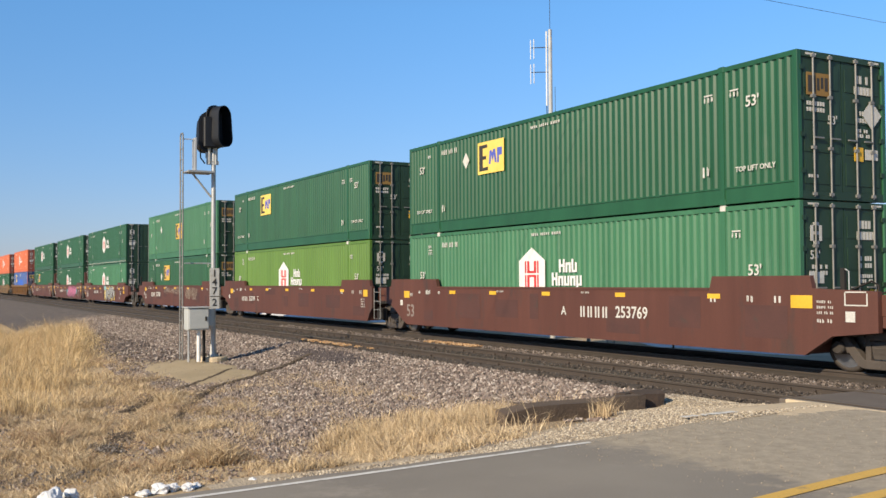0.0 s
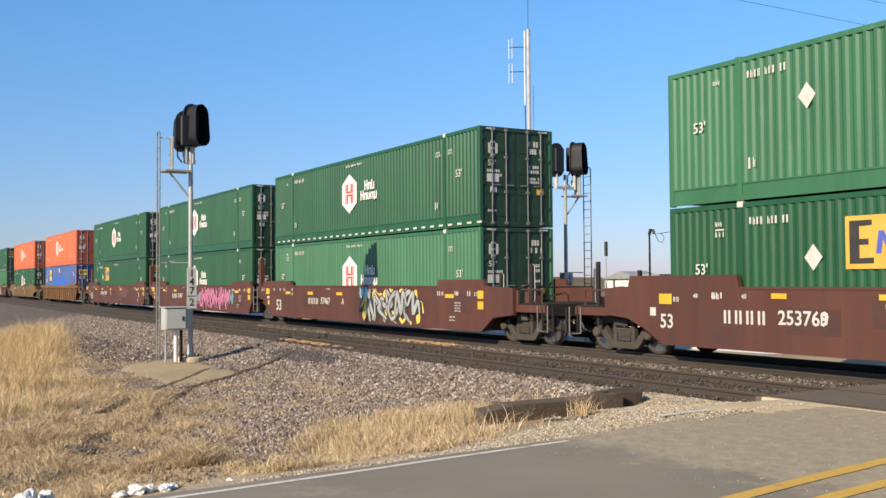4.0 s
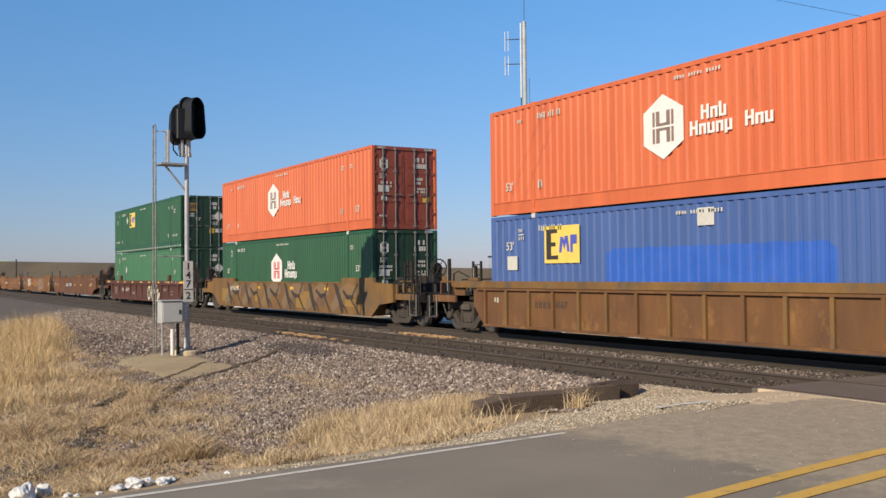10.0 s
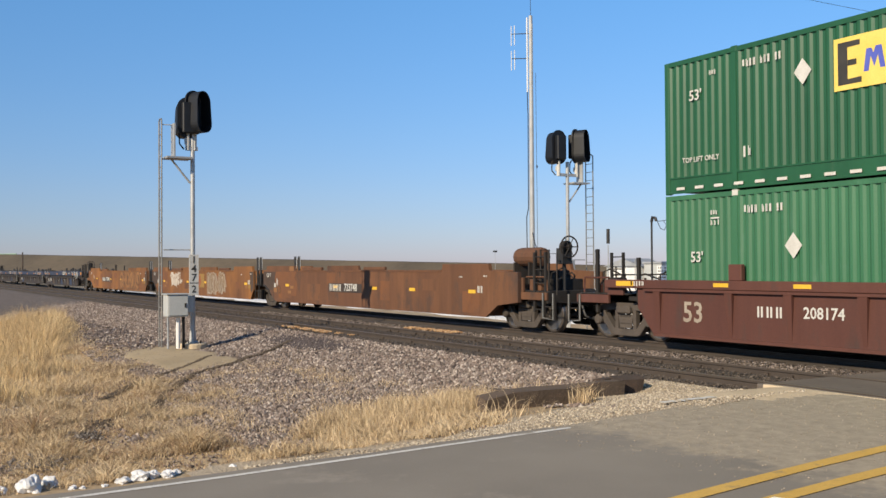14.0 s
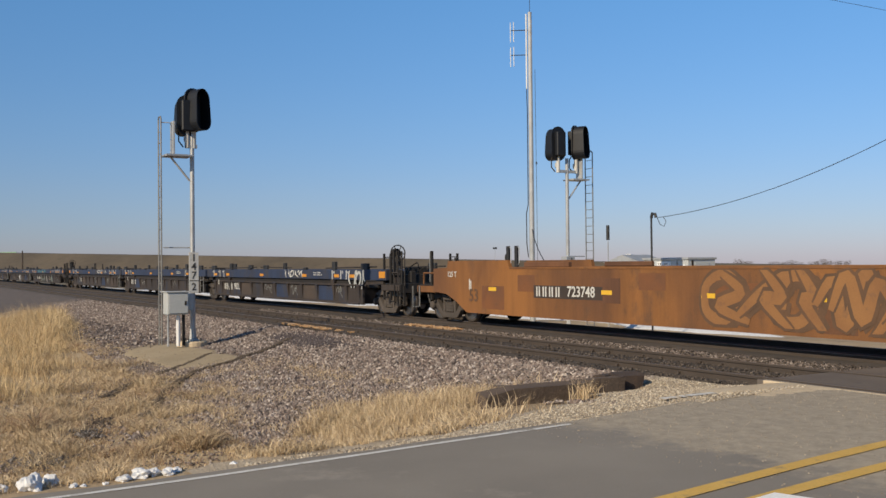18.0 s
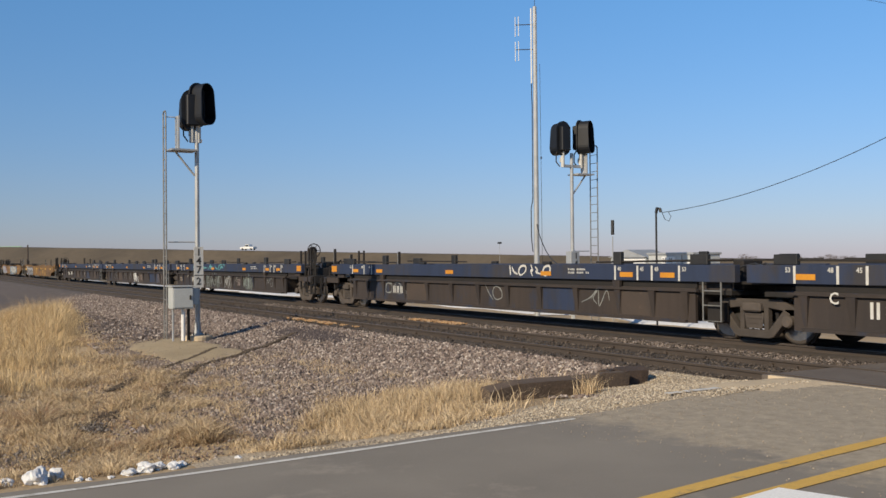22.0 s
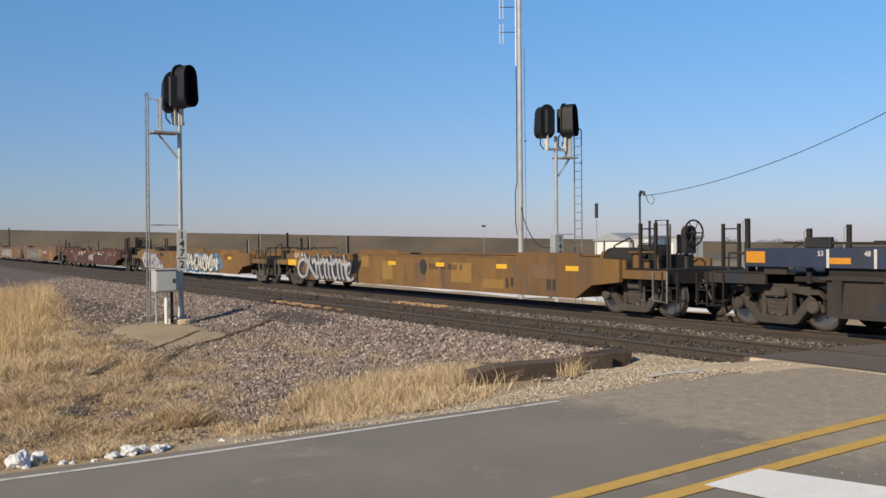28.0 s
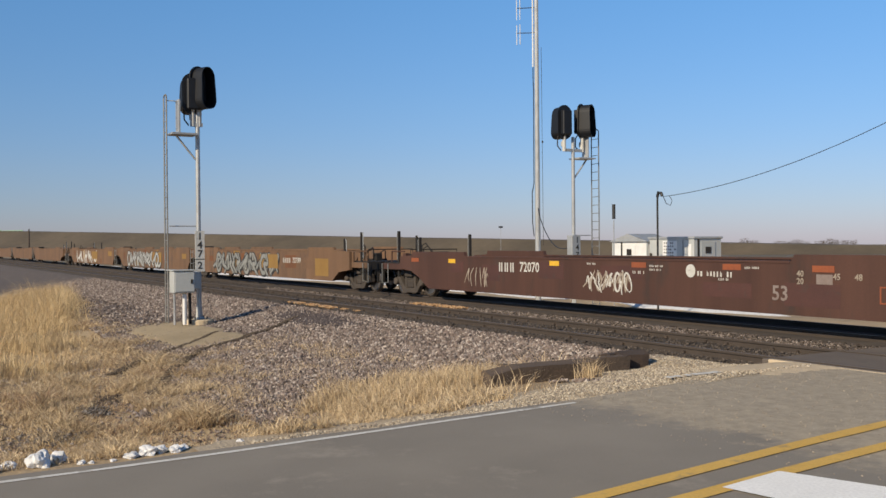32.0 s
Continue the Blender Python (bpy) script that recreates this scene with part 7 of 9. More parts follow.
def signal_head(mast, x, y, z, turn, tall=1.22, wide=0.62):
    """A black upright head: rounded backing plate, deep hood in front, lenses."""
    h = part("signal_head", B(), HOOD, mast, "black hooded signal head")
    n = 12
    pts = []
    for i in range(n + 1):
        a = math.pi * i / n
        pts.append((wide / 2 * math.cos(a), tall / 2 - wide / 2 + wide / 2 * math.sin(a)))
    for i in range(n + 1):
        a = math.pi + math.pi * i / n
        pts.append((wide / 2 * math.cos(a), -tall / 2 + wide / 2 + wide / 2 * math.sin(a)))
    bm = B()
    slab(bm, pts, 0.0, 0.05)
    bm.to_mesh(h.data)
    bm.free()
    h.matrix_basis = pose(x, y, z, 0, 0, turn)
    # the hood: a deep shell round the plate, open in front
    bm = B()
    # a little wider and squarer towards its foot
    ring = [(px * (0.80 - 0.16 * pz / tall), pz * 0.92 if pz > 0 else max(pz * 0.97, -0.47 * tall)) for px, pz in pts]
    m = len(ring)
    f = [bm.verts.new((px, -0.01, pz)) for px, pz in ring]
    o = [bm.verts.new((px * 1.02, -0.40 - 0.06 * (0.5 - pz / tall), pz)) for px, pz in ring]
    fi = [bm.verts.new((px * 0.93, -0.012, pz * 0.96)) for px, pz in ring]
    oi = [bm.verts.new((px * 0.95, -0.40 - 0.06 * (0.5 - pz / tall), pz * 0.98)) for px, pz in ring]
    for i in range(m):
        j = (i + 1) % m
        bm.faces.new((f[i], f[j], o[j], o[i]))
        bm.faces.new((fi[j], fi[i], oi[i], oi[j]))
        bm.faces.new((o[i], o[j], oi[j], oi[i]))
    part("hood", bm, HOOD, h)
    part("case", soften(box(B(), -0.20, 0.20, 0.05, 0.24, -0.46, 0.42), 0.03), HOOD, h)
    for zz in (0.30, 0.0, -0.30):
        part("lens", lathe(B(), [(0.11, -0.015), (0.10, -0.03), (0.04, -0.045)], 14, "Y", (0, 0, zz)), LENS, h, "dark unlit lens")
    return h


def ladder(mast, x, y, z0, z1, dx, dy, w=0.38):
    """Two rails and rungs; (dx, dy) runs across it."""
    bm = B()
    for s in (-0.5, 0.5):
        rod(bm, (x + s * w * dx, y + s * w * dy, z0), (x + s * w * dx, y + s * w * dy, z1), 0.022, 6)
    z = z0 + 0.2
    while z < z1 - 0.1:
        rod(bm, (x - 0.5 * w * dx, y - 0.5 * w * dy, z), (x + 0.5 * w * dx, y + 0.5 * w * dy, z), 0.012, 5)
        z += 0.305
    pipe(bm, [(x - 0.5 * w * dx, y - 0.5 * w * dy, z1 - 0.02), (x - 0.3 * w * dx, y - 0.3 * w * dy, z1 + 0.05), (x + 0.3 * w * dx, y + 0.3 * w * dy, z1 + 0.05), (x + 0.5 * w * dx, y + 0.5 * w * dy, z1 - 0.02)], 0.022, 6)
    return part("ladder", bm, ROD, mast, "galvanised ladder")


def signal_mast(name, label, x, y, z, plat, heads, platform_side, plate=True):
    """A mast with a platform, ladder and heads (offset, facing, height, size); platform_side: +1 or -1 along y."""
    th = thing(name, label, "railway signal", "trackside signals")
    th.matrix_basis = pose(x, y, z)
    top = plat + 0.75
    part("mast", rod(B(), (0, 0, 0.10), (0, 0, top), 0.070, 14, 0.062), GALV, th, "galvanised steel mast")
    part("mast_base", lathe(B(), [(0.17, 0.05), (0.17, 0.08), (0.105, 0.11), (0.080, 0.42), (0.072, 0.45)], 4, "Z"), GALV, th, "flared cast mast base")
    for a in (0.785, 2.356, 3.927, 5.498):
        part("anchor_bolt", rod(B(), (0.24 * math.cos(a), 0.24 * math.sin(a), -0.02), (0.24 * math.cos(a), 0.24 * math.sin(a), 0.14), 0.02, 6), STEEL, th)
    part("foundation", lathe(B(), [(0.40, -0.5), (0.40, 0.02), (0.37, 0.05), (0.05, 0.055)], 20, "Z"), SAND, th, "round concrete footing")
    s = platform_side
    bm = box(B(), -0.32, 0.32, min(s * 0.06, s * 0.80), max(s * 0.06, s * 0.80), plat - 0.05, plat)
    part("platform", bm, GALV, th, "grated steel platform")
    bm = B()
    rod(bm, (0, s * 0.07, plat - 0.72), (0, s * 0.62, plat - 0.05), 0.03, 6)
    part("platform_brace", bm, GALV, th)
    part("platform_rail", pipe(B(), [(0.10, s * 0.50, plat + 0.88), (0.10, s * 0.70, plat + 0.90), (0.05, s * 0.92, plat + 0.90)], 0.016, 6), GALV, th)
    part("back_plate", box(B(), -0.16, 0.20, s * 0.56 - 0.02, s * 0.56 + 0.02, plat + 0.02, plat + 0.95), GALV, th)
    ladder(th, -0.05, s * (0.905 if s < 0 else 1.06), -0.02, plat + 1.02, 1, 0, 0.28 if s < 0 else 0.42)
    bm = B()
    rod(bm, (0, 0, 2.72), (-0.05, s * 0.82, 2.72), 0.02, 6)
    part("ladder_stay", bm, GALV, th)
    bm = B()
    box(bm, -0.05, 0.05, -0.20 if s < 0 else -0.44, 0.14 if s < 0 else 0.44, plat + 0.22, plat + 0.32)
    part("cross_arm", bm, GALV, th)
    for yy, turn, zz, tall in heads:
        part("head_pipe", rod(B(), (0, yy, plat + 0.22), (0, yy, plat + 0.80), 0.070, 10), OFFWHITE, th, "pale cast bracket")
        part("terminal_fitting", soften(box(B(), -0.12, -0.02, yy - 0.07, yy + 0.06, plat + 0.40, plat + 0.58), 0.02), GREYBOX, th, "small grey cable fitting")
        part("cable_loop", pipe(B(), [(-0.05, yy - 0.10, plat + 0.25), (-0.14, yy - 0.20, plat + 0.42), (-0.10, yy - 0.22, plat + 0.72), (0.0, yy - 0.12, plat + 0.95)], 0.022, 6), STEEL, th)
        signal_head(th, 0, yy, plat + zz - 0.03, turn, tall)
    if plate:
        p = part("number_plate", box(B(), 0.10, 0.125, -0.135, 0.135, 1.42, 2.58), OFFWHITE, th, "pale plate with the black figures 147 and 2")
        for i, ch in enumerate("147"):
            write("figure", ch, 0.29, INK, p, 0.129, 0, 2.42 - 0.25 * i, 90)
        part("plate_rule", box(B(), 0.125, 0.129, -0.13, 0.13, 1.76, 1.785), INK, p)
        write("figure", "2", 0.29, INK, p, 0.129, 0, 1.59, 90)
    return th


sig = signal_mast("railway_signal", "tall galvanised signal mast with two black heads and number plate", -27.75, 7.98, -0.45, 5.35, ((-0.14, -90, 1.18, 1.18), (0.05, 114, 1.34, 1.28)), -1)
sig2 = signal_mast("railway_signal", "galvanised signal mast with two black heads beyond the tracks", -28.45, 22.0, -0.75, 5.55, ((-0.40, -90, 1.30, 1.25), (0.42, 116, 1.38, 1.28)), 1, False)
nb = part("number_box", soften(box(B(), -0.14, 0.16, -0.20, 0.20, 1.72, 2.72), 0.015), GALV, sig2, "grey box with the black figures 147")
for i, ch in enumerate("147"):
    write("figure", ch, 0.30, INK, nb, 0.166, 0.04, 2.54 - 0.27 * i, 90)

# control box beside the mast
cb = thing("control_box", "grey metal equipment cabinet on a white post beside the signal mast", "cabinet")
cb.matrix_basis = pose(-27.4, 7.40, -0.45)
part("cabinet", soften(box(B(), -0.22, 0.22, -0.30, 0.30, 0.84, 1.46), 0.02), GREYBOX, cb)
part("cabinet_door", soften(box(B(), 0.22, 0.24, -0.26, 0.28, 0.88, 1.42), 0.008), GREYBOX, cb)
part("post", rod(B(), (0.05, 0.05, -0.05), (0.05, 0.05, 0.84), 0.055, 10), WHITE, cb, "white plastic conduit post")
part("conduit", rod(B(), (0.0, -0.22, -0.05), (0.0, -0.22, 0.84), 0.03, 8), GALV, cb)
part("conduit", rod(B(), (-0.1, 0.24, -0.05), (-0.1, 0.24, 0.84), 0.045, 8), STEEL, cb)
part("side_box", soften(box(B(), -0.10, 0.14, 0.31, 0.46, 0.95, 1.42), 0.01), GREYBOX, cb, "small grey junction box")
part("lid", soften(box(B(), -0.25, 0.27, -0.33, 0.33, 1.46, 1.49), 0.006), GREYBOX, cb)
part("latch", box(B(), 0.24, 0.255, 0.18, 0.23, 1.10, 1.22), STEEL, cb)

# ---- communications pole ----
TX, TY = -34.86, 25.0
tower = thing("antenna_pole", "tall grey steel pole with two side antennas and a whip", "antenna pole")
tower.matrix_basis = pose(TX, TY, -1.0)
part("pole", rod(B(), (0, 0, 0), (0, 0, 13.75), 0.125, 14, 0.085), GALV, tower)
part("cable_tray", box(B(), 0.09, 0.115, -0.03, 0.03, 0.5, 13.4), GALV, tower, "cable run up the pole")
part("feed_tube", rod(B(), (-0.16, -0.08, 10.4), (-0.16, -0.08, 13.7), 0.035, 8), WHITE, tower, "white antenna tube")
part("feed_cable", pipe(B(), [(-0.16, -0.08, 10.4), (-0.13, -0.10, 9.9), (-0.10, -0.10, 9.4), (-0.09, -0.12, 5.3), (-0.20, -0.14, 4.9), (-0.19, -0.14, 3.6), (-0.08, -0.14, 3.0)], 0.022, 5), BLACK, tower)
part("guy_rod", rod(B(), (0.24, 0.12, 2.6), (0.21, 0.10, 11.2), 0.010, 5), STEEL, tower, "thin rod beside the pole")
part("rod_clamp", rod(B(), (0.232, 0.115, 7.05), (0.232, 0.115, 7.15), 0.035, 6), BLACK, tower)
part("whip", rod(B(), (0.0, 0, 13.7), (0.0, 0, 16.3), 0.012, 5), STEEL, tower, "thin whip antenna")
for z in (13.0, 11.9):
    a = new("side_antenna")
    a.parent = tower
    bm = rod(B(), (-0.15, 0, z), (-0.95, -0.35, z + 0.10), 0.020, 6)
    part("boom", bm, STEEL, a)
    for q in (0.0, 0.16):
        part("dipole", rod(B(), (-0.98 + q, -0.36 + q * 0.4, z - 0.42), (-0.98 + q, -0.36 + q * 0.4, z + 0.46), 0.018, 6), WHITE, a)

# service pole and wire
sp = thing("service_pole", "thin steel service mast with a weatherhead and drop wire", "pole")
sp.matrix_basis = pose(-26.2, 24.0, -0.9)
part("mast", rod(B(), (0, 0, 0), (0, 0, 4.25), 0.035, 8), BLACK, sp)
part("weatherhead", pipe(B(), [(0, 0, 4.2), (0.05, 0, 4.36), (0.20, 0, 4.33), (0.24, 0, 4.22)], 0.055, 8), BLACK, sp)
wire = thing("overhead_wire", "dark twisted overhead service wire", "wire")
bm = B()
curve = [(x, 24.0, 3.30 + 0.048 * (x + 25.9) + 0.0157 * (x + 25.9) ** 2) for x in np.linspace(-25.9, -9.5, 26)]
pipe(bm, curve, 0.011, 5)
pipe(bm, [(-25.9, 24.0, 3.3), (-25.75, 24, 3.05), (-25.55, 24, 2.98), (-25.45, 24, 3.15), (-25.6, 24, 3.32)], 0.012, 4)
part("cable", bm, BLACK, wire)
up = thing("utility_pole", "weathered wooden utility pole that carries the service wire", "utility pole")
up.matrix_basis = pose(-9.4, 24.1, -0.9)
part("pole", rod(B(), (0, 0, -0.3), (0, 0, 10.4), 0.16, 12, 0.11), TIE, up)
cp = thing("beacon_post", "thin post with a black cylinder on top", "post")
cp.matrix_basis = pose(-30.96, 26.0, -0.9)
part("post", rod(B(), (0, 0, 0), (0, 0, 3.5), 0.022, 6), GALV, cp)
part("cylinder", rod(B(), (0, 0, 3.55), (0, 0, 4.15), 0.07, 10), BLACK, cp)

dc = thing("service_cable", "black cable hanging from the antenna pole to the signal box", "cable")
part("cable", pipe(B(), [(TX + (6.3 * q), TY - 3.0 * q, 3.3 - 1.75 * q ** 0.6 - 0.5 * math.sin(3.14 * q)) for q in np.linspace(0, 1, 12)], 0.02, 5), BLACK, dc)

# ---- equipment shelters ----
def shelter(x, y, w, d, h, roof, label, turn=0):
    th = thing("equipment_shelter", label, "shelter", "trackside shelters")
    th.matrix_basis = pose(x, y, -0.70, 0, 0, turn)
    part("body", soften(box(B(), -w / 2, w / 2, -d / 2, d / 2, 0.0, h), 0.015), WHITE if roof else GREYBOX, th)
    if roof:
        bm = B()
        a = [bm.verts.new(p) for p in ((w / 2 + 0.12, -d / 2 - 0.12, h), (w / 2 + 0.12, 0, h + 0.36), (w / 2 + 0.12, d / 2 + 0.12, h))]
        b = [bm.verts.new(p) for p in ((-w / 2 - 0.12, -d / 2 - 0.12, h), (-w / 2 - 0.12, 0, h + 0.36), (-w / 2 - 0.12, d / 2 + 0.12, h))]
        for f in ((a[0], a[1], a[2]), (b[2], b[1], b[0]), (a[0], b[0], b[1], a[1]), (a[1], b[1], b[2], a[2]), (a[2], b[2], b[0], a[0])):
            bm.faces.new(f)
        part("roof", bm, GALV, th, "pitched metal roof")
    else:
        part("roof", soften(box(B(), -w / 2 - 0.06, w / 2 + 0.06, -d / 2 - 0.06, d / 2 + 0.06, h, h + 0.10), 0.02), GALV, th)
    part("door", soften(box(B(), w / 2, w / 2 + 0.03, -0.42, 0.42, 0.12, h - 0.12), 0.008), WHITE if roof else GREYBOX, th)
    bm = box(B(), w / 2 + 0.005, w / 2 + 0.02, -0.60, -0.50, 0.0, h - 0.02)
    part("seam", bm, STEEL, th)
    part("vent", box(B(), w / 2 + 0.03, w / 2 + 0.05, -0.16, 0.16, h - 0.62, h - 0.34), STEEL, th)
    return th


s1 = shelter(-34.5, 30.6, 1.4, 2.4, 2.42, True, "white equipment shelter with a low pitched roof", -90)
s2 = shelter(-31.8, 30.7, 2.75, 1.6, 2.52, False, "grey flat-roofed equipment shelter with a white notice")
part("notice", box(B(), -0.50, 0.36, -0.825, -0.80, 1.70, 2.44), WHITE, s2, "white notice board")
part("panel_seam", box(B(), 0.72, 0.745, -0.812, -0.80, 0.05, 2.50), STEEL, s2)
part("conduit", rod(B(), (-1.22, -0.86, 0.0), (-1.22, -0.86, 1.9), 0.05, 8), STEEL, s2, "grey conduit")
part("side_box", soften(box(B(), -1.32, -1.08, -0.95, -0.80, 1.15, 1.75), 0.01), STEEL, s2, "small dark meter box")
part("corner_trim", box(B(), 1.05, 1.22, -0.815, -0.80, 0.8, 2.3), WHITE, s2)
for y in (-1.21, 1.13):
    part("corner_trim", box(B(), 0.70, 0.725, y, y + 0.08, 0.0, 2.40), GREYBOX, s1)
bm = B()
for i in range(5):
    bars(bm, -0.42, -0.826, 2.31 - i * 0.14, 6 - (i % 2), 0.09, 0.075, 0.04)
part("notice_writing", bm, INK, s2)

# ---- old ties beside the crossing ----
CUT_TIE = surf("tarred_timber_end", (0.050, 0.036, 0.029), (0.075, 0.052, 0.040), 3.0, 0.95, bump=0.02, fine=30, stain=(0.14, 0.072, 0.046), amount=0.4)
OLD_TIE = surf("split_weathered_timber", (0.128, 0.092, 0.066), (0.078, 0.057, 0.042), 1.5, 0.95, bump=0.02, fine=25, stain=(0.185, 0.125, 0.085), amount=0.45, stretch=(0.2, 1, 1))
for x, y, z, ln, tz, roll, lab in ((-11.55, 8.34, -0.16, 1.90, 88, 4, "weathered dark timber tie lying in dry grass"), (-11.90, 8.62, -0.19, 1.5, 92, -5, "grey-brown split timber tie lying in dry grass"), (-11.50, 9.55, -0.13, 0.60, 86, -6, "reddish-brown cut timber tie"), (-11.62, 10.08, -0.11, 0.46, 80, 8, "short dark timber offcut"), (-11.86, 10.02, -0.13, 0.60, 96, -6, "short dark timber offcut on another")):
    bm = box(B(), -ln / 2, ln / 2, -0.14, 0.14, -0.125, 0.125)
    bmesh.ops.subdivide_edges(bm, edges=bm.edges[:], cuts=3, use_grid_fill=True)
    for v in bm.verts:
        end = abs(v.co.x) / (ln / 2)
        v.co += (0.014 + 0.03 * ease(0.9, 1.0, end)) * Vector(noise.noise_vector(v.co * 4 + Vector((x, y, 0))))
        if ln > 1.8:          # the rotten end sinks and narrows
            v.co.z -= 0.09 * ease(-0.45, -0.95, v.co.x) * (v.co.z > 0)
    o = tagged(part("timber_tie", bm, CUT_TIE if "offcut" in lab else OLD_TIE), lab, "railway tie", "loose ties by the crossing")
    o.matrix_basis = pose(x, y, z, roll, 0, tz)

# ---- snow lumps on the verge ----
rng = random.Random(4)
for x, y, r, h in ((-9.05, 1.20, 0.13, 1.1), (-9.2, 1.36, 0.11, 1.0), (-9.15, 0.95, 0.10, 0.7), (-9.0, 0.80, 0.09, 0.6), (-8.95, 1.52, 0.05, 0.7), (-8.92, 1.60, 0.035, 0.7), (-8.95, 1.95, 0.10, 0.5), (-8.98, 2.10, 0.11, 0.8), (-9.0, 2.22, 0.08, 0.9), (-8.95, 2.34, 0.08, 0.8), (-9.05, 2.44, 0.07, 0.6), (-8.9, 1.78, 0.04, 0.6), (-8.95, 2.95, 0.05, 0.8), (-8.95, 3.6, 0.03, 0.8), (-9.05, 3.55, 0.03, 0.7)):
    bm = B()
    r *= 0.70
    bmesh.ops.create_icosphere(bm, subdivisions=3, radius=r)
    for v in bm.verts:
        v.co *= 1 + 0.55 * noise.noise(v.co * (1.4 / r) + Vector((x * 9, y * 9, 0))) + 0.22 * noise.noise(v.co * (5.0 / r))
        v.co.z *= h * 0.85
    o = tagged(part("snow_lump", bm, SNOW), "lump of old crusted snow on the road verge", "snow", "snow lumps")
    o.matrix_basis = pose(x, y, land(x, y) + r * h * 0.5)

# ---- far things ----
PICKUP_TURN = 180 + math.degrees(math.atan2(0.525, 0.85))


def pickup_at(t):
    k = t - 19.0
    x, y = (-1.442 - 0.176 * k) * 155.0, (1.0 - 0.1086 * k) * 155.0
    top, off, kk = bank(x, y)
    return x, y, top + 0.02


CAR_GLASS = surf("dark_car_glass", (0.02, 0.025, 0.03), (0.03, 0.035, 0.04), 2.0, 0.1)
pickup = thing("pickup_truck", "white pickup truck driving on the far road", "pickup truck")
pickup.matrix_basis = pose(*pickup_at(0), 0, 0, PICKUP_TURN)
part("body", slab(B(), [(-2.7, 0.45), (2.75, 0.45), (2.75, 0.95), (1.5, 1.08), (-2.7, 1.08)], -0.95, 0.95), WHITE, pickup)
part("cab", slab(B(), [(-1.0, 1.08), (1.3, 1.08), (0.6, 1.78), (-0.8, 1.82)], -0.82, 0.82), WHITE, pickup)
part("window", slab(B(), [(-0.8, 1.16), (1.05, 1.16), (0.52, 1.68), (-0.68, 1.70)], -0.84, 0.84), CAR_GLASS, pickup)
for x in (-1.75, 1.75):
    for s in (-1, 1):
        part("wheel", lathe(B(), [(0.10, s * 0.98), (0.36, s * 0.96), (0.40, s * 0.90), (0.40, s * 0.74)], 16, "Y", (x, 0, 0.40)), BLACK, pickup)

TWIGS = surf("bare_twigs", (0.085, 0.066, 0.052), (0.11, 0.085, 0.066), 2.0, 0.95)


def bare_tree(x, y, h, seed, n=260):
    """A leafless tree: tapered trunk, limbs, a haze of twigs."""
    rng = random.Random(seed)
    th = thing("bare_tree", "leafless tree on the far horizon", "tree", "far trees")
    th.matrix_basis = pose(x, y, land(x, y) - 0.2)
    part("trunk", rod(B(), (0, 0, 0), (0, 0, h * 0.4), h * 0.03, 8, h * 0.02), TWIGS, th)
    bm = B()
    for i in range(9):
        a, q = rng.uniform(0, 6.28), rng.uniform(0.2, 0.5)
        rod(bm, (0, 0, h * rng.uniform(0.2, 0.4)), (math.cos(a) * h * q, math.sin(a) * h * q, h * rng.uniform(0.6, 0.95)), h * 0.012, 5, h * 0.004)
    part("limbs", bm, TWIGS, th)
    bm = B()
    for i in range(n):
        a, q, z = rng.uniform(0, 6.28), rng.uniform(0, 0.55) ** 0.7 * 0.75, rng.uniform(0.3, 1.0)
        p = Vector((math.cos(a) * h * q, math.sin(a) * h * q, h * z))
        d = Vector((rng.uniform(-1, 1), rng.uniform(-1, 1), rng.uniform(0, 1))) * h * 0.10
        s = Vector((rng.uniform(-1, 1), rng.uniform(-1, 1), rng.uniform(-1, 1))) * h * 0.03
        bm.faces.new([bm.verts.new(v) for v in (p - s, p + s, p + d)])
    part("crown", bm, TWIGS, th)


def by_direction(k, dist):
    """A spot k = x / y, at a distance."""
    y = dist / math.hypot(k, 1)
    return k * y, y


rng = random.Random(8)
for k0, k1, n, hh in ((-0.930, -0.900, 6, 5.2), (-0.870, -0.820, 8, 4.8), (-0.810, -0.750, 10, 5.2)):
    for i in range(n):
        x, y = by_direction(k0 + (k1 - k0) * (i + rng.uniform(0, 0.8)) / n, rng.uniform(620, 680))
        bare_tree(x, y, hh * rng.uniform(0.8, 1.2), rng.random(), 220)

# a dark evergreen bush on the open ground
NEEDLES = island("evergreen_needles", [(0.020, 0.030, 0.016), (0.034, 0.046, 0.024), (0.050, 0.060, 0.034)])
bx0, by0 = by_direction(-3.08, 250)
ev = thing("evergreen_bush", "low dark evergreen bush on the open ground", "bush")
ev.matrix_basis = pose(bx0, by0, land(bx0, by0) - 0.1)
part("trunk", rod(B(), (0, 0, 0), (0, 0, 0.8), 0.12, 6, 0.06), TWIGS, ev)
bm = B()
rng = random.Random(12)
for i in range(420):
    a, q = rng.uniform(0, 6.28), rng.uniform(0, 1) ** 0.6
    p = Vector((2.6 * q * math.cos(a), 2.6 * q * math.sin(a), 0.2 + 1.2 * rng.random() * (1.15 - q)))
    d, e = (Vector((rng.uniform(-1, 1), rng.uniform(-1, 1), rng.uniform(-0.6, 1))) * 0.34 for _ in range(2))
    bm.faces.new([bm.verts.new(v) for v in (p, p + d, p + e)])
part("crown", bm, NEEDLES, ev)


# ---- road markings ----
def wob(a, b, amp, f=1.4):
    return amp * (noise.noise((a * f, b, 11)) + 0.5 * noise.noise((a * f * 2.7, b, 12)))


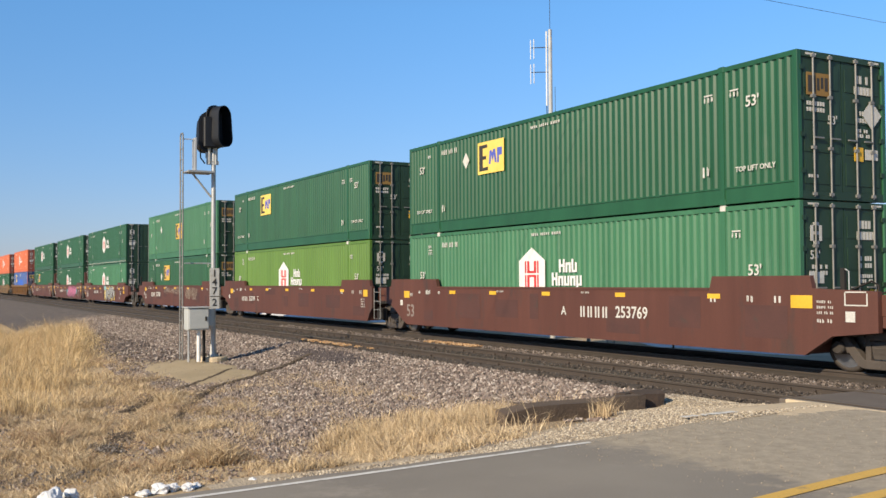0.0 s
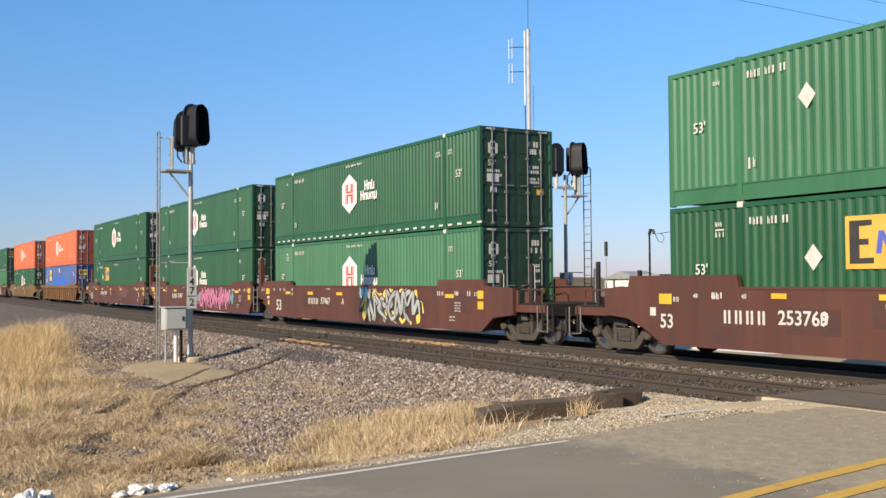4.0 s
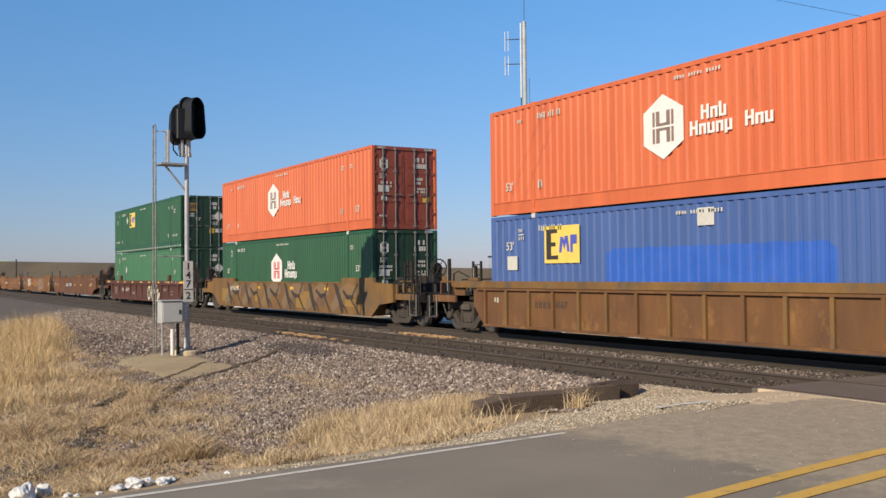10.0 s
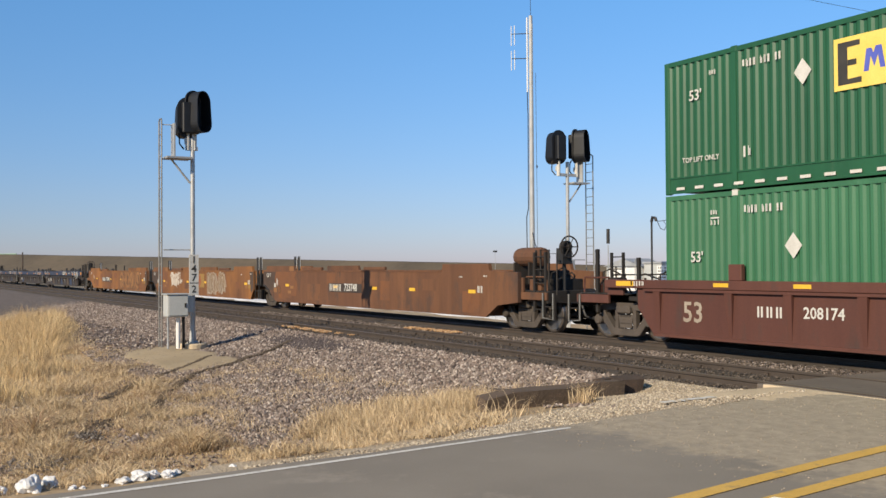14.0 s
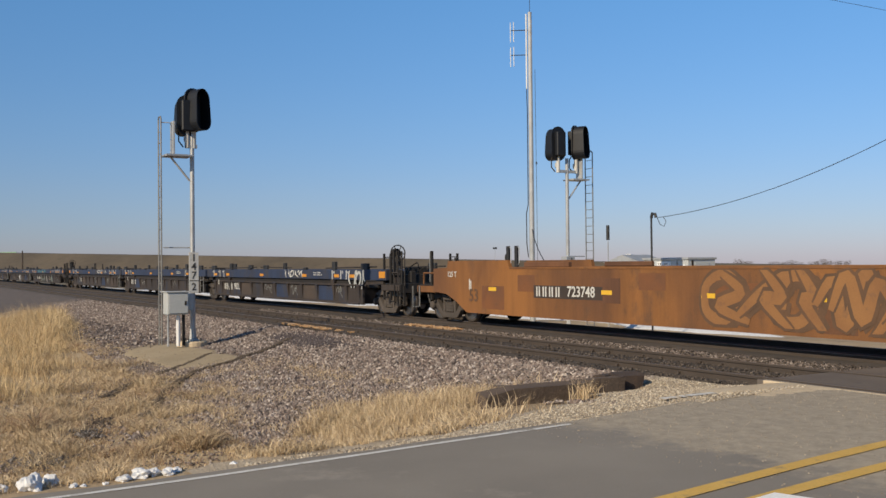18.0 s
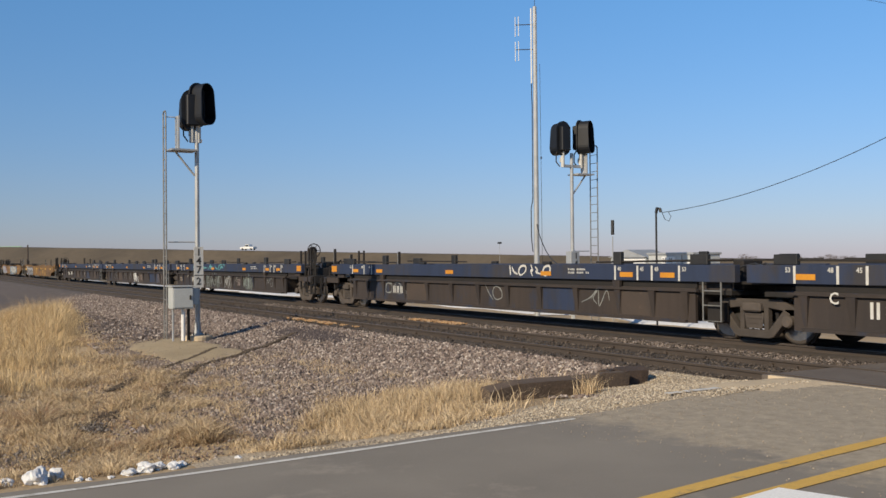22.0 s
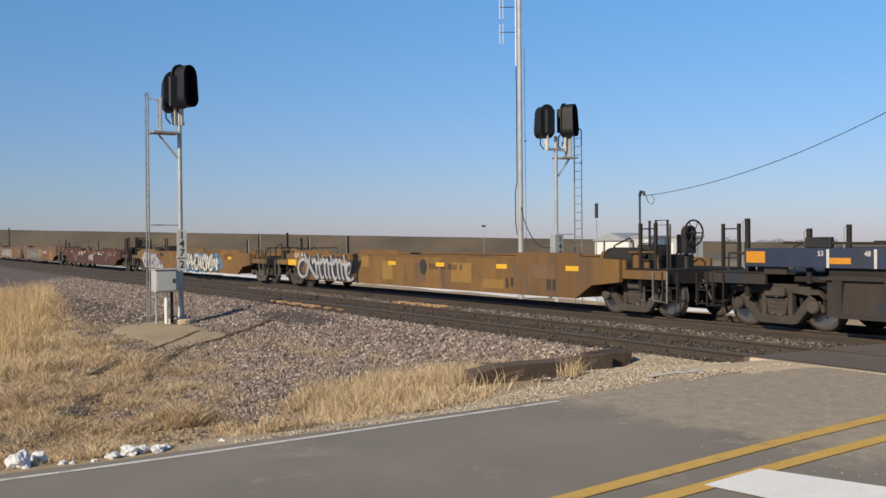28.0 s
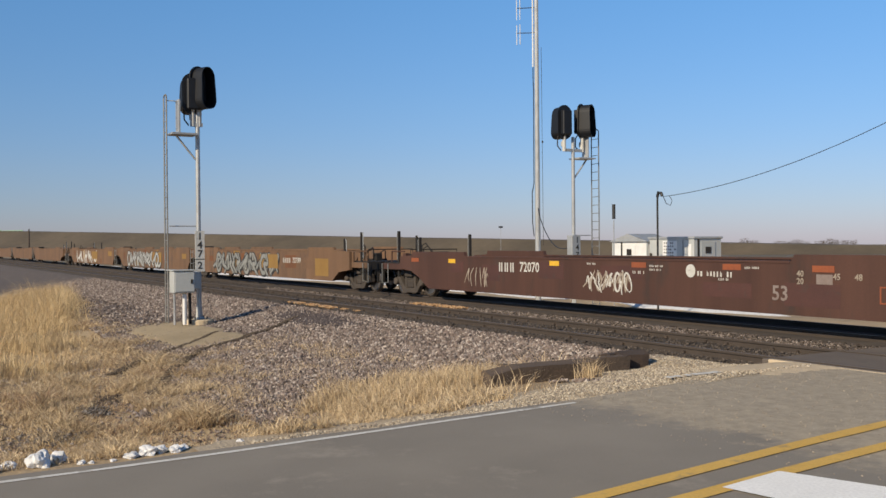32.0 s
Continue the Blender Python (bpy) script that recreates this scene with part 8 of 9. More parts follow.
tagged(strip("road_edge_line", lambda y: (-8.43 - 0.01 * y + wob(y, 51, 0.012, 3), -8.355 - 0.01 * y + wob(y, 52, 0.012, 3)), -40, 6.55, 0.004, LINE_WHITE, 120, 1), "worn white edge line on the road", "road marking", kind="structure")
tagged(strip("centre_line", lambda y: (-5.480 - 0.112 * (max(y, 2.0) - 4.34) + wob(y, 53, 0.008, 3), -5.318 - 0.112 * (max(y, 2.0) - 4.34) + wob(y, 54, 0.010, 3)), -40, 10.5, 0.008, LINE_YELLOW, 120, 1), "worn yellow centre line", "road marking", kind="structure")
tagged(strip("centre_line", lambda y: (-5.085 - 0.09 * (max(y, 2.0) - 4.84) + wob(y, 55, 0.008, 3), -4.925 - 0.09 * (max(y, 2.0) - 4.84) + wob(y, 56, 0.010, 3)), -40, 10.5, 0.008, LINE_YELLOW, 120, 1), "worn yellow centre line", "road marking", kind="structure")
stop = B()
v = [stop.verts.new((x, y, road_z(y) + 0.012)) for x, y in ((-5.05, 5.22), (-2.5, 5.65), (-2.5, 6.75), (-5.13, 5.90))]
stop.faces.new(v)
tagged(part("stop_line", stop, LINE_FRESH), "white stop line set askew before the crossing", "road marking", kind="structure")
for q0, q1 in ((8.60, 8.86), (8.93, 9.02), (9.07, 9.55)):
    tagged(strip("road_edge_line", lambda y: (-9.32 - 0.05 * (y - 9.0) + wob(y, 53, 0.03, 6), -9.20 - 0.02 * (y - 9.0) + wob(y, 54, 0.03, 6)), q0, q1, 0.012, LINE_WHITE, 10, 1), "short worn piece of the white edge line", "road marking", kind="structure")


def sheet(name, left, right, y0, y1, height, material, label, category, ny=60, nxx=10):
    bm = B()
    rows = []
    for i in range(ny + 1):
        y = y0 + (y1 - y0) * i / ny
        a, b = left(y), right(y)
        rows.append([bm.verts.new((a + (b - a) * j / nxx, y, height(a + (b - a) * j / nxx, y))) for j in range(nxx + 1)])
    for r, q in zip(rows, rows[1:]):
        for j in range(nxx):
            bm.faces.new((r[j], r[j + 1], q[j + 1], q[j]))
    ob = part(name, bm, material)
    for p in ob.data.polygons:
        p.use_smooth = True
    return tagged(ob, label, category, kind="structure")


GRAVEL = surf("pale_limestone_gravel", (0.40, 0.322, 0.222), (0.49, 0.40, 0.285), 1.0, 0.95, bump=0.04, fine=34.0, stain=(0.22, 0.18, 0.13), amount=0.5)
sheet("gravel_shoulder", lambda y: road_left(y) - 0.45 - 1.35 * ease(5.0, 8.2, y) - 1.1 * ease(8.3, 9.8, y) + wob(y, 2, 0.3), lambda y: road_left(y) + 0.05, 2.5, 11.2,
      lambda x, y: max(land(x, y), -0.5) + 0.022 + 0.035 * ease(8.3, 9.3, y), GRAVEL, "pale gravel shoulder beside the road", "gravel")
def apron_z(x, y):
    k = ease(-9.15, -10.35, x)
    return (road_z(y) + 0.012 + 0.004 * noise.noise((x * 4, y * 4, 81))) * (1 - k) + (land(x, y) + 0.05) * k - 0.09 * ease(-10.45, -11.0, x) - 0.02 * ease(-8.95, -8.5, x + wob(y, 82, 0.2, 3)) - 0.02 * ease(10.05, 9.6, y + wob(x, 83, 0.15, 3))


sheet("sand_apron", lambda y: -11.0 + wob(y, 3, 0.2, 2.2), lambda y: -8.4, 9.55, 11.16, apron_z, SAND, "packed pale sand apron at the crossing", "sand", 40, 50)
sheet("snow_bank", lambda y: -330.0, lambda y: -24.0 + wob(y, 15, 1.5), 25.0, 31.0,
      lambda x, y: land(x, y) + 0.10 - 0.35 * ease(0.7, 1.9, abs(y - 28.0) + 0.9 * noise.noise((x * 0.22, y * 0.3, 41)) + 1.3 * noise.noise((x * 0.09, 3, 42))), SNOW, "old snow lying along the ditch beyond the tracks", "snow", 26, 260)
# self-shadowing of distant stones at a grazing view, put into a darker colour
SHADED_FAR_STONE = surf("far_crushed_stone", (0.085, 0.069, 0.060), (0.138, 0.113, 0.098), 3.0, 0.95, bump=0.05, fine=14.0, stain=(0.075, 0.062, 0.054), amount=0.5)
sheet("ballast", lambda y: -420.0, lambda y: -46.0, 5.6, 11.0, lambda x, y: land(x, y) + 0.075 - 0.16 * ease(-64.0, -47.0, x + 2.5 * noise.noise((x * 0.6, y * 0.9, 92))), SHADED_FAR_STONE, "grey crushed stone shoulder far along the track, darkened for self-shadowing", "ballast", 24, 90)
PAD = surf("sandy_soil", (0.33, 0.258, 0.155), (0.40, 0.315, 0.195), 0.9, 0.95, bump=0.02, fine=30.0, stain=(0.20, 0.16, 0.11), amount=0.4)
sheet("sand_pad", lambda y: -29.5 + 0.8 * (y - 7.0) ** 2 * 0.25 + wob(y, 5, 0.3), lambda y: -21.4 - 0.5 * (y - 7.6) ** 2 + wob(y, 6, 0.4), 5.5, 8.45,
      lambda x, y: land(x, y) + 0.075 - 0.17 * ease(0.7, 1.6, abs(y - 7.0) + 0.35 * noise.noise((x * 1.1, y * 1.1, 43))) - 0.14 * ease(-23.2, -21.6, x) - 0.08 * ease(-28.0, -29.6, x), PAD, "flattened pale sandy pad round the signal mast", "sand", 30, 30)

# fouled brown track beds, the crossing's panels
FOULED = surf("oily_brown_ballast", (0.052, 0.042, 0.034), (0.070, 0.056, 0.045), 1.6, 0.95, bump=0.03, fine=24.0, stain=(0.082, 0.066, 0.053), amount=0.35, stretch=(0.35, 1, 1))
for yc in TRACKS:
    sheet("track_bed", lambda y: -420.0, lambda y: -10.05, yc - 1.38, yc + 1.42, lambda x, y: -0.128 - 0.05 * ease(0.98, 1.06, abs(y - yc)) - 0.16 * ease(1.02, 1.40, abs(y - yc)) + 0.02 * ease(0.10, 0.0, abs(abs(y - yc) - 0.86)) + 0.012 * noise.noise((x * 1.7, y * 4, 93)), FOULED, "oily brown ballast between the ties", "ballast", 56, 420)
sheet("track_bed", lambda y: -420.0, lambda y: -13.0 + wob(y, 71, 1.0), 13.6, 15.0, lambda x, y: -0.152 - 0.03 * ease(-24.0, -14.0, x), FOULED, "oily brown ballast between the tracks", "ballast", 6, 120)
CROSS = surf("crossing_panel", (0.115, 0.095, 0.080), (0.150, 0.125, 0.102), 1.2, 0.9, bump=0.008, fine=50.0, stain=(0.08, 0.066, 0.056), amount=0.4)
for y0, y1 in ((11.27, 11.45), (11.60, 12.94), (13.11, 15.46), (15.62, 16.97), (17.14, 21.05)):
    o = part("crossing_panel", soften(box(B(), -10.1, -2.2, y0, y1, -0.25, -0.012), 0.01), CROSS)
    tagged(o, "dark brown worn panel of the level crossing", "crossing panel", "crossing panels")
o = part("concrete_edge", soften(box(B(), -9.9, -2.2, 11.17, 11.262, -0.2, 0.004), 0.01), SAND)
tagged(o, "pale concrete edge of the level crossing", "kerb", kind="structure")


# ---- loose stones ----
def stones(name, spots, material, label, size=(0.022, 0.045), seed=1):
    """spots: (x, y, z) arrays; each stone is a lopsided octahedron."""
    rng = np.random.RandomState(seed)
    n = len(spots)
    base = np.array([(1, 0, 0), (-1, 0, 0), (0, 1, 0), (0, -1, 0), (0, 0, 1), (0, 0, -1)], float)
    tri = np.array([(0, 2, 4), (2, 1, 4), (1, 3, 4), (3, 0, 4), (2, 0, 5), (1, 2, 5), (3, 1, 5), (0, 3, 5)])
    v = base[None] * rng.uniform(0.55, 1.25, (n, 6, 1)) + rng.uniform(-0.3, 0.3, (n, 6, 3))
    v *= rng.uniform(size[0], size[1], (n, 1, 1))
    a = rng.uniform(0, 6.28, n)
    c, s = np.cos(a)[:, None], np.sin(a)[:, None]
    x, y = v[..., 0] * c - v[..., 1] * s, v[..., 0] * s + v[..., 1] * c
    v = np.stack([x, y, v[..., 2] * 0.8], -1) + np.asarray(spots)[:, None, :]
    f = (tri[None] + (np.arange(n) * 6)[:, None, None]).reshape(-1, 3)
    me = bpy.data.meshes.new(name)
    me.from_pydata(v.reshape(-1, 3).tolist(), [], f.tolist())
    me.materials.append(material)
    return tagged(new(name, me), label, "gravel", kind="stuff")


rs = np.random.RandomState(3)
STONE = island("ballast_stone", [(0.046, 0.036, 0.032), (0.190, 0.142, 0.118), (0.255, 0.203, 0.170), (0.080, 0.062, 0.054), (0.50, 0.43, 0.37), (0.145, 0.100, 0.083)])
spots = []
for _ in range(165000):
    x = -9.8 - 52.0 * rs.rand() ** 1.7
    y = 3.2 + 7.9 * rs.rand()
    if y > 8.4 and x > road_left(y) - 2.5 - 0.5 * rs.rand():
        continue
    if y > ballast_edge(x) - 0.9 * rs.rand() ** 2 + 0.3 * noise.noise((x * 2.1, y * 2.1, 28)) and rs.rand() > 0.8 * stand(x, y) and not (x < -22.8 and 5.6 < y < 8.2 and rs.rand() < 0.85):
        spots.append((x, y, land(x, y) + 0.028))
stones("ballast_stones", spots, STONE, "loose pinkish-grey crushed stones on the shoulder", (0.018, 0.060), 1)
spots = []
for _ in range(13000):
    x = -10.2 - 30.0 * rs.rand() ** 1.9
    spots.append((x, 13.85 + 1.0 * rs.rand(), -0.165 + 0.02 * rs.rand()))
stones("ballast_stones", spots, island("dusty_ballast_stone", [(0.075, 0.058, 0.047), (0.15, 0.118, 0.098), (0.25, 0.205, 0.175), (0.10, 0.078, 0.064), (0.36, 0.31, 0.27)]), "pale crushed stones between the tracks", (0.022, 0.05), 2)
PALE_STONE = island("limestone_chip", [(0.22, 0.185, 0.145), (0.40, 0.33, 0.24), (0.56, 0.49, 0.38), (0.17, 0.145, 0.12), (0.34, 0.28, 0.20)])
spots = []
for _ in range(19000):
    y = 3.0 + 8.1 * rs.rand() ** 0.7
    w = 0.5 + 1.3 * ease(5.0, 8.2, y) + 1.0 * ease(8.3, 9.8, y)
    x = road_left(y) + 0.25 - w * rs.rand()
    spots.append((x, y, max(land(x, y), -0.5) + 0.026 + 0.035 * ease(8.3, 9.3, y)))
stones("gravel_chips", spots, PALE_STONE, "tan and grey chips along the road edge", (0.006, 0.022), 3)
spots = []
for _ in range(13000):                        # dark stones in the cribs and along the tie ends
    x = -10.2 - 42.0 * rs.rand() ** 1.8
    y = 10.85 + 2.85 * rs.rand() if rs.rand() < 0.8 else 13.6 + 1.2 * rs.rand()
    if abs(abs(y - TRACKS[0]) - GAUGE) < 0.06:
        continue
    edge = ease(11.25, 10.95, y)
    spots.append((x, y, -0.118 - 0.11 * edge + 0.012 * rs.rand()))
stones("track_stones", spots, island("oil_stained_stone", [(0.030, 0.024, 0.020), (0.070, 0.055, 0.044), (0.105, 0.083, 0.066), (0.048, 0.038, 0.031), (0.145, 0.118, 0.095)]), "oil-stained brown stones in the track bed", (0.012, 0.034), 12)
GRAIN = island("spilled_grain", [(0.40, 0.21, 0.085), (0.52, 0.34, 0.17), (0.22, 0.12, 0.06), (0.46, 0.36, 0.25)])
spots = []
for x0, x1, y0, y1, z, n in ((-26.2, -23.4, 14.0, 14.35, -0.10, 2400), (-29.3, -28.2, 11.25, 11.46, -0.10, 1500), (-27.8, -25.8, 11.22, 11.46, -0.10, 1500), (-25.4, -24.2, 11.3, 11.46, -0.11, 250)):
    for _ in range(n):
        x = x0 + (x1 - x0) * rs.rand()
        if noise.noise((x * 2.4, y0, 31)) > -0.12:
            spots.append((x, y0 + (y1 - y0) * rs.rand(), z - 0.02 + 0.035 * rs.rand()))
stones("spilled_grain", spots, GRAIN, "spilled orange-tan grain along the rails", (0.014, 0.036), 4)
DARK_STONE = island("oily_stone", [(0.05, 0.042, 0.045), (0.08, 0.065, 0.065), (0.11, 0.09, 0.085)])
spots = []
for _ in range(2600):
    x, y = -24.4 + 1.1 * rs.randn(), 10.05 + 0.22 * rs.randn()
    spots.append((x, y, land(x, y) + 0.045))
stones("oily_stones", spots, DARK_STONE, "patch of dark oily stones on the ballast", (0.02, 0.045), 5)

# ---- dry grass ----
STRAW = island("dry_grass", [(0.62, 0.465, 0.275), (0.34, 0.240, 0.135), (0.82, 0.655, 0.425), (0.24, 0.162, 0.092), (0.72, 0.565, 0.355), (0.41, 0.304, 0.182)], 0.85)
GOLD = island("golden_grass", [(0.72, 0.535, 0.285), (0.48, 0.335, 0.165), (0.88, 0.695, 0.41), (0.25, 0.165, 0.085), (0.62, 0.45, 0.25)], 0.85)


def grass(name, spots, label, seed, width=0.003, lie=(0.3, 1.6), material=None):
    """spots: rows of x, y, height; each blade is a bent sliver; lie: how far it leans, in heights."""
    rng = np.random.RandomState(seed)
    p = np.asarray(spots)
    n = len(p)
    z = np.array([land(x, y) for x, y in p[:, :2]]) - 0.01
    a = rng.uniform(0, 6.28, n)
    h = p[:, 2]
    lean = h * rng.uniform(lie[0], lie[1], n)
    w = width * rng.uniform(0.6, 1.7, n)
    dx, dy = np.cos(a), np.sin(a)
    b = rng.uniform(0, 6.28, n)
    px, py = np.cos(b) * w, np.sin(b) * w
    up = h * rng.uniform(0.7, 1.0, n)
    v = np.empty((n, 5, 3))
    for k, (s, q, g) in enumerate(((-1, 0, 0), (1, 0, 0), (0.8, 0.32, 0.62), (-0.8, 0.32, 0.62), (0, 1, 1))):
        v[:, k] = np.stack([p[:, 0] + s * px + dx * lean * q, p[:, 1] + s * py + dy * lean * q, z + up * g], -1)
    i = (np.arange(n) * 5)[:, None]
    f = np.concatenate([i + [0, 1, 2], i + [0, 2, 3], i + [3, 2, 4]])
    return stuff(name, v.reshape(-1, 3).tolist(), f.tolist(), material or STRAW, label, "grass")


def clump(x, y, k=0.9):
    return max(0.0, 0.5 + 0.55 * noise.noise((x * k, y * k, 21)) + 0.35 * noise.noise((x * 2.9, y * 2.9, 22)))


spots = []
while len(spots) < 92000:                    # matted verge between road and ballast
    x, y = -9.0 - 11.5 * rs.rand() ** 1.1, -1.8 + 9.4 * rs.rand()
    if y > ballast_edge(x) + 0.6 * rs.rand() or x > road_left(y) - 0.22 - 0.9 * ease(4.5, 7.0, y) * (0.6 + 0.8 * rs.rand()):
        continue
    if y > 6.7 and x > -11.7 + 0.25 * rs.rand() and rs.rand() < 0.93:
        continue
    c = clump(x, y)
    if rs.rand() < 1.6 * c ** 2.3 * (0.30 + 0.70 * ease(6.5, 3.5, y) + 0.5 * ease(-14.5, -13.0, x)):
        spots.append((x, y, (0.035 + 0.30 * max(0.05, c) ** 2.0 * rs.rand()) * (1 + 0.7 * ease(4.5, 6.0, y) * ease(-15.5, -13, x))))
grass("matted_grass", spots, "short matted straw-coloured dry grass on the verge", 1, 0.0032)
spots = []
while len(spots) < 88000:                     # tall stand beyond
    x, y = -18.0 - 31.0 * rs.rand() ** 1.15, -4.0 + 11.5 * rs.rand()
    if y > 3.0 + 0.20 * (-17.0 - x) + 0.9 * noise.noise((x * 0.4, y * 0.4, 23)) or x > -19.4 - 0.35 * y + 1.4 * noise.noise((x * 0.5, y * 0.5, 24)):
        continue
    c = clump(x, y, 0.45)
    rim = ease(0.0, 1.6, 3.0 + 0.20 * (-17.0 - x) + 0.9 * noise.noise((x * 0.4, y * 0.4, 23)) - y)
    if rs.rand() < (0.05 + 1.1 * c ** 1.4) * (0.12 + 0.88 * rim):
        spots.append((x, y, (0.16 + 0.92 * max(0.05, c) ** 1.4 * rs.rand() ** 0.8) * (0.45 + 0.55 * rim) * (1 + 0.5 * ease(-27, -38, x))))
verge, brown = [], []
while len(verge) + len(brown) < 74000:        # rough growth between the tall stand and the stones
    x, y = -13.5 - 22.5 * rs.rand() ** 1.3, -0.8 + 8.3 * rs.rand()
    if y > ballast_edge(x) + 1.1 * rs.rand() ** 1.5 + 0.3 or (x < -20.6 and y < 2.2 + 0.16 * (-17.0 - x)) or (x < -21.5 and y > 5.7 + 0.3 * rs.rand()):
        continue
    c = clump(x, y, 1.1)
    if rs.rand() < 0.06 + 1.5 * c ** 2.2:
        (brown if noise.noise((x * 0.8, y * 0.8, 61)) + 0.3 * rs.randn() > 0.42 else verge).append((x, y, 0.04 + 0.42 * max(0.05, c) ** 2.0 * rs.rand()))
for _ in range(14000):                        # reddish-brown patches in the matted verge
    x, y = -9.6 - 9.0 * rs.rand(), -0.5 + 6.2 * rs.rand()
    if noise.noise((x * 0.9, y * 0.9, 62)) + 0.2 * rs.randn() > 0.2 and x < road_left(y) - 0.5 and y < ballast_edge(x) + 0.5:
        brown.append((x, y, 0.04 + 0.12 * rs.rand()))
grass("rough_grass", verge, "rough pale dry grass beside the ballast", 6, 0.0036, (0.3, 1.7))
BROWN_STEM = island("brown_stems", [(0.27, 0.165, 0.098), (0.40, 0.262, 0.158), (0.22, 0.138, 0.085), (0.52, 0.37, 0.232)], 0.9)
grass("brown_weeds", brown, "matted reddish-brown weeds in the dry grass", 7, 0.0045, (0.5, 2.2), BROWN_STEM)
grass("tall_grass", spots, "tall golden dry grass stand in the ditch", 2, 0.0033, (0.05, 0.95), GOLD)
spots = []
for cx, cy, n, h, r in ((-10.95, 8.75, 260, 0.42, 0.14), (-11.9, 7.0, 420, 0.40, 0.30), (-12.4, 7.3, 520, 0.45, 0.5), (-13.2, 7.9, 420, 0.42, 0.5), (-13.8, 8.6, 260, 0.38, 0.45), (-12.9, 9.2, 150, 0.5, 0.4), (-14.2, 7.0, 420, 0.36, 0.6), (-13.0, 6.4, 520, 0.36, 0.6), (-11.6, 6.2, 300, 0.26, 0.45)):
    for _ in range(n):
        spots.append((cx + r * rs.randn() * 0.6, cy + r * rs.randn() * 0.6, h * (0.35 + 0.65 * rs.rand())))
n = 0
while n < 8000:                              # the taller patch before the old ties
    x, y = -16.4 + 6.6 * rs.rand(), 4.4 + 5.2 * rs.rand()
    if rs.rand() < stand(x, y) * (0.12 + 1.2 * clump(x, y, 1.4) ** 1.6) and not (y > 7.0 and x > -11.75):
        n += 1
        spots.append((x, y, 0.10 + 0.40 * clump(x, y, 1.4) ** 1.3 * (0.3 + 0.7 * rs.rand())))
grass("grass_tufts", spots, "tufts of dry grass beside the old ties", 3, 0.0030, (0.05, 1.0), STRAW)
spots = []
while len(spots) < 9000:                      # beyond the tracks
    x, y = -10.0 - 60 * rs.rand(), 31.0 + 8 * rs.rand()
    if clump(x, y, 0.3) * rs.rand() > 0.2:
        spots.append((x, y, 0.10 + 0.25 * rs.rand()))
grass("far_grass", spots, "dry grass beyond the tracks", 4, 0.012)
spots = []
while len(spots) < 9000:
    x, y = -12.5 - 10 * rs.rand(), 4.2 + 4.6 * rs.rand()
    if clump(x, y, 1.3) > 0.45 + 0.3 * rs.rand():
        spots.append((x, y, 0.05 + 0.16 * rs.rand()))
grass("sparse_grass", spots, "sparse dry grass growing through the stones", 5)
spots = []
for _ in range(16000):                        # stones among the grass
    x, y = -9.2 - 13 * rs.rand(), -1.0 + 8.0 * rs.rand()
    if x < road_left(y) - 0.15:
        spots.append((x, y, land(x, y) + 0.012))
stones("verge_stones", spots, STONE, "small stones among the dry grass", (0.010, 0.032), 6)
# wheel ruts through the stones and the grass
RUT = island("dark_soil_clod", [(0.075, 0.056, 0.041), (0.11, 0.083, 0.060), (0.055, 0.042, 0.032), (0.18, 0.14, 0.10)])
spots = []
for line, wide, n in ((((-25.1, 9.9), (-23.6, 8.2), (-22.8, 7.5), (-21.9, 6.3), (-19.6, 5.1), (-16.8, 4.0)), 0.045, 6000), (((-24.9, 7.7), (-22.9, 6.0), (-21.5, 5.0), (-19.7, 3.9)), 0.05, 2200), (((-17.0, 3.3), (-16.0, 3.0), (-15.2, 2.7)), 0.10, 260)):
    for _ in range(n):
        q = rs.rand() * (len(line) - 1)
        i = int(q)
        a, b = line[i], line[i + 1]
        x, y = a[0] + (b[0] - a[0]) * (q - i), a[1] + (b[1] - a[1]) * (q - i)
        x, y = x + 0.5 * wide * rs.randn(), y + wide * rs.randn() + 0.15 * noise.noise((x, y, 44))
        spots.append((x, y, land(x, y) + 0.05 + 0.035 * rs.rand()))
stones("rut_soil", spots, RUT, "dark soil and stones in old wheel ruts", (0.010, 0.028), 8)
ASH = island("grey_ash", [(0.16, 0.14, 0.12), (0.24, 0.21, 0.185), (0.10, 0.085, 0.072), (0.33, 0.29, 0.25)])
spots = []
for cx, cy, r, n in ((-14.1, 2.0, 0.30, 420), (-15.5, 2.8, 0.22, 220)):
    for _ in range(n):
        x, y = cx + r * rs.randn(), cy + 0.6 * r * rs.randn()
        spots.append((x, y, land(x, y) + 0.05 + 0.05 * rs.rand()))
stones("ash_heap", spots, ASH, "grey ash and charred stems in the dry grass", (0.008, 0.030), 10)
spots = []
for _ in range(9000):                         # stones scattered on the sandy pad
    x, y = -22.0 - 8.0 * rs.rand(), 5.3 + 3.3 * rs.rand()
    if rs.rand() < 0.10 + 0.9 * ease(0.55, 1.5, abs(y - 7.0)) + 0.6 * ease(-24.5, -22.8, x):
        spots.append((x, y, land(x, y) + 0.055))
stones("pad_stones", spots, STONE, "loose stones scattered over the sandy pad", (0.012, 0.038), 9)
spots = []
for _ in range(2600):                         # chips on the worn asphalt
    y = 6.0 + 5.2 * rs.rand() ** 0.8
    x = road_left(y) + 0.1 + 6.2 * rs.rand() ** 1.7
    spots.append((x, y, road_z(y) + 0.004))
stones("road_chips", spots, island("road_chip", [(0.30, 0.25, 0.19), (0.42, 0.35, 0.27), (0.22, 0.19, 0.15)]), "small loose chips on the worn asphalt", (0.003, 0.010), 7)

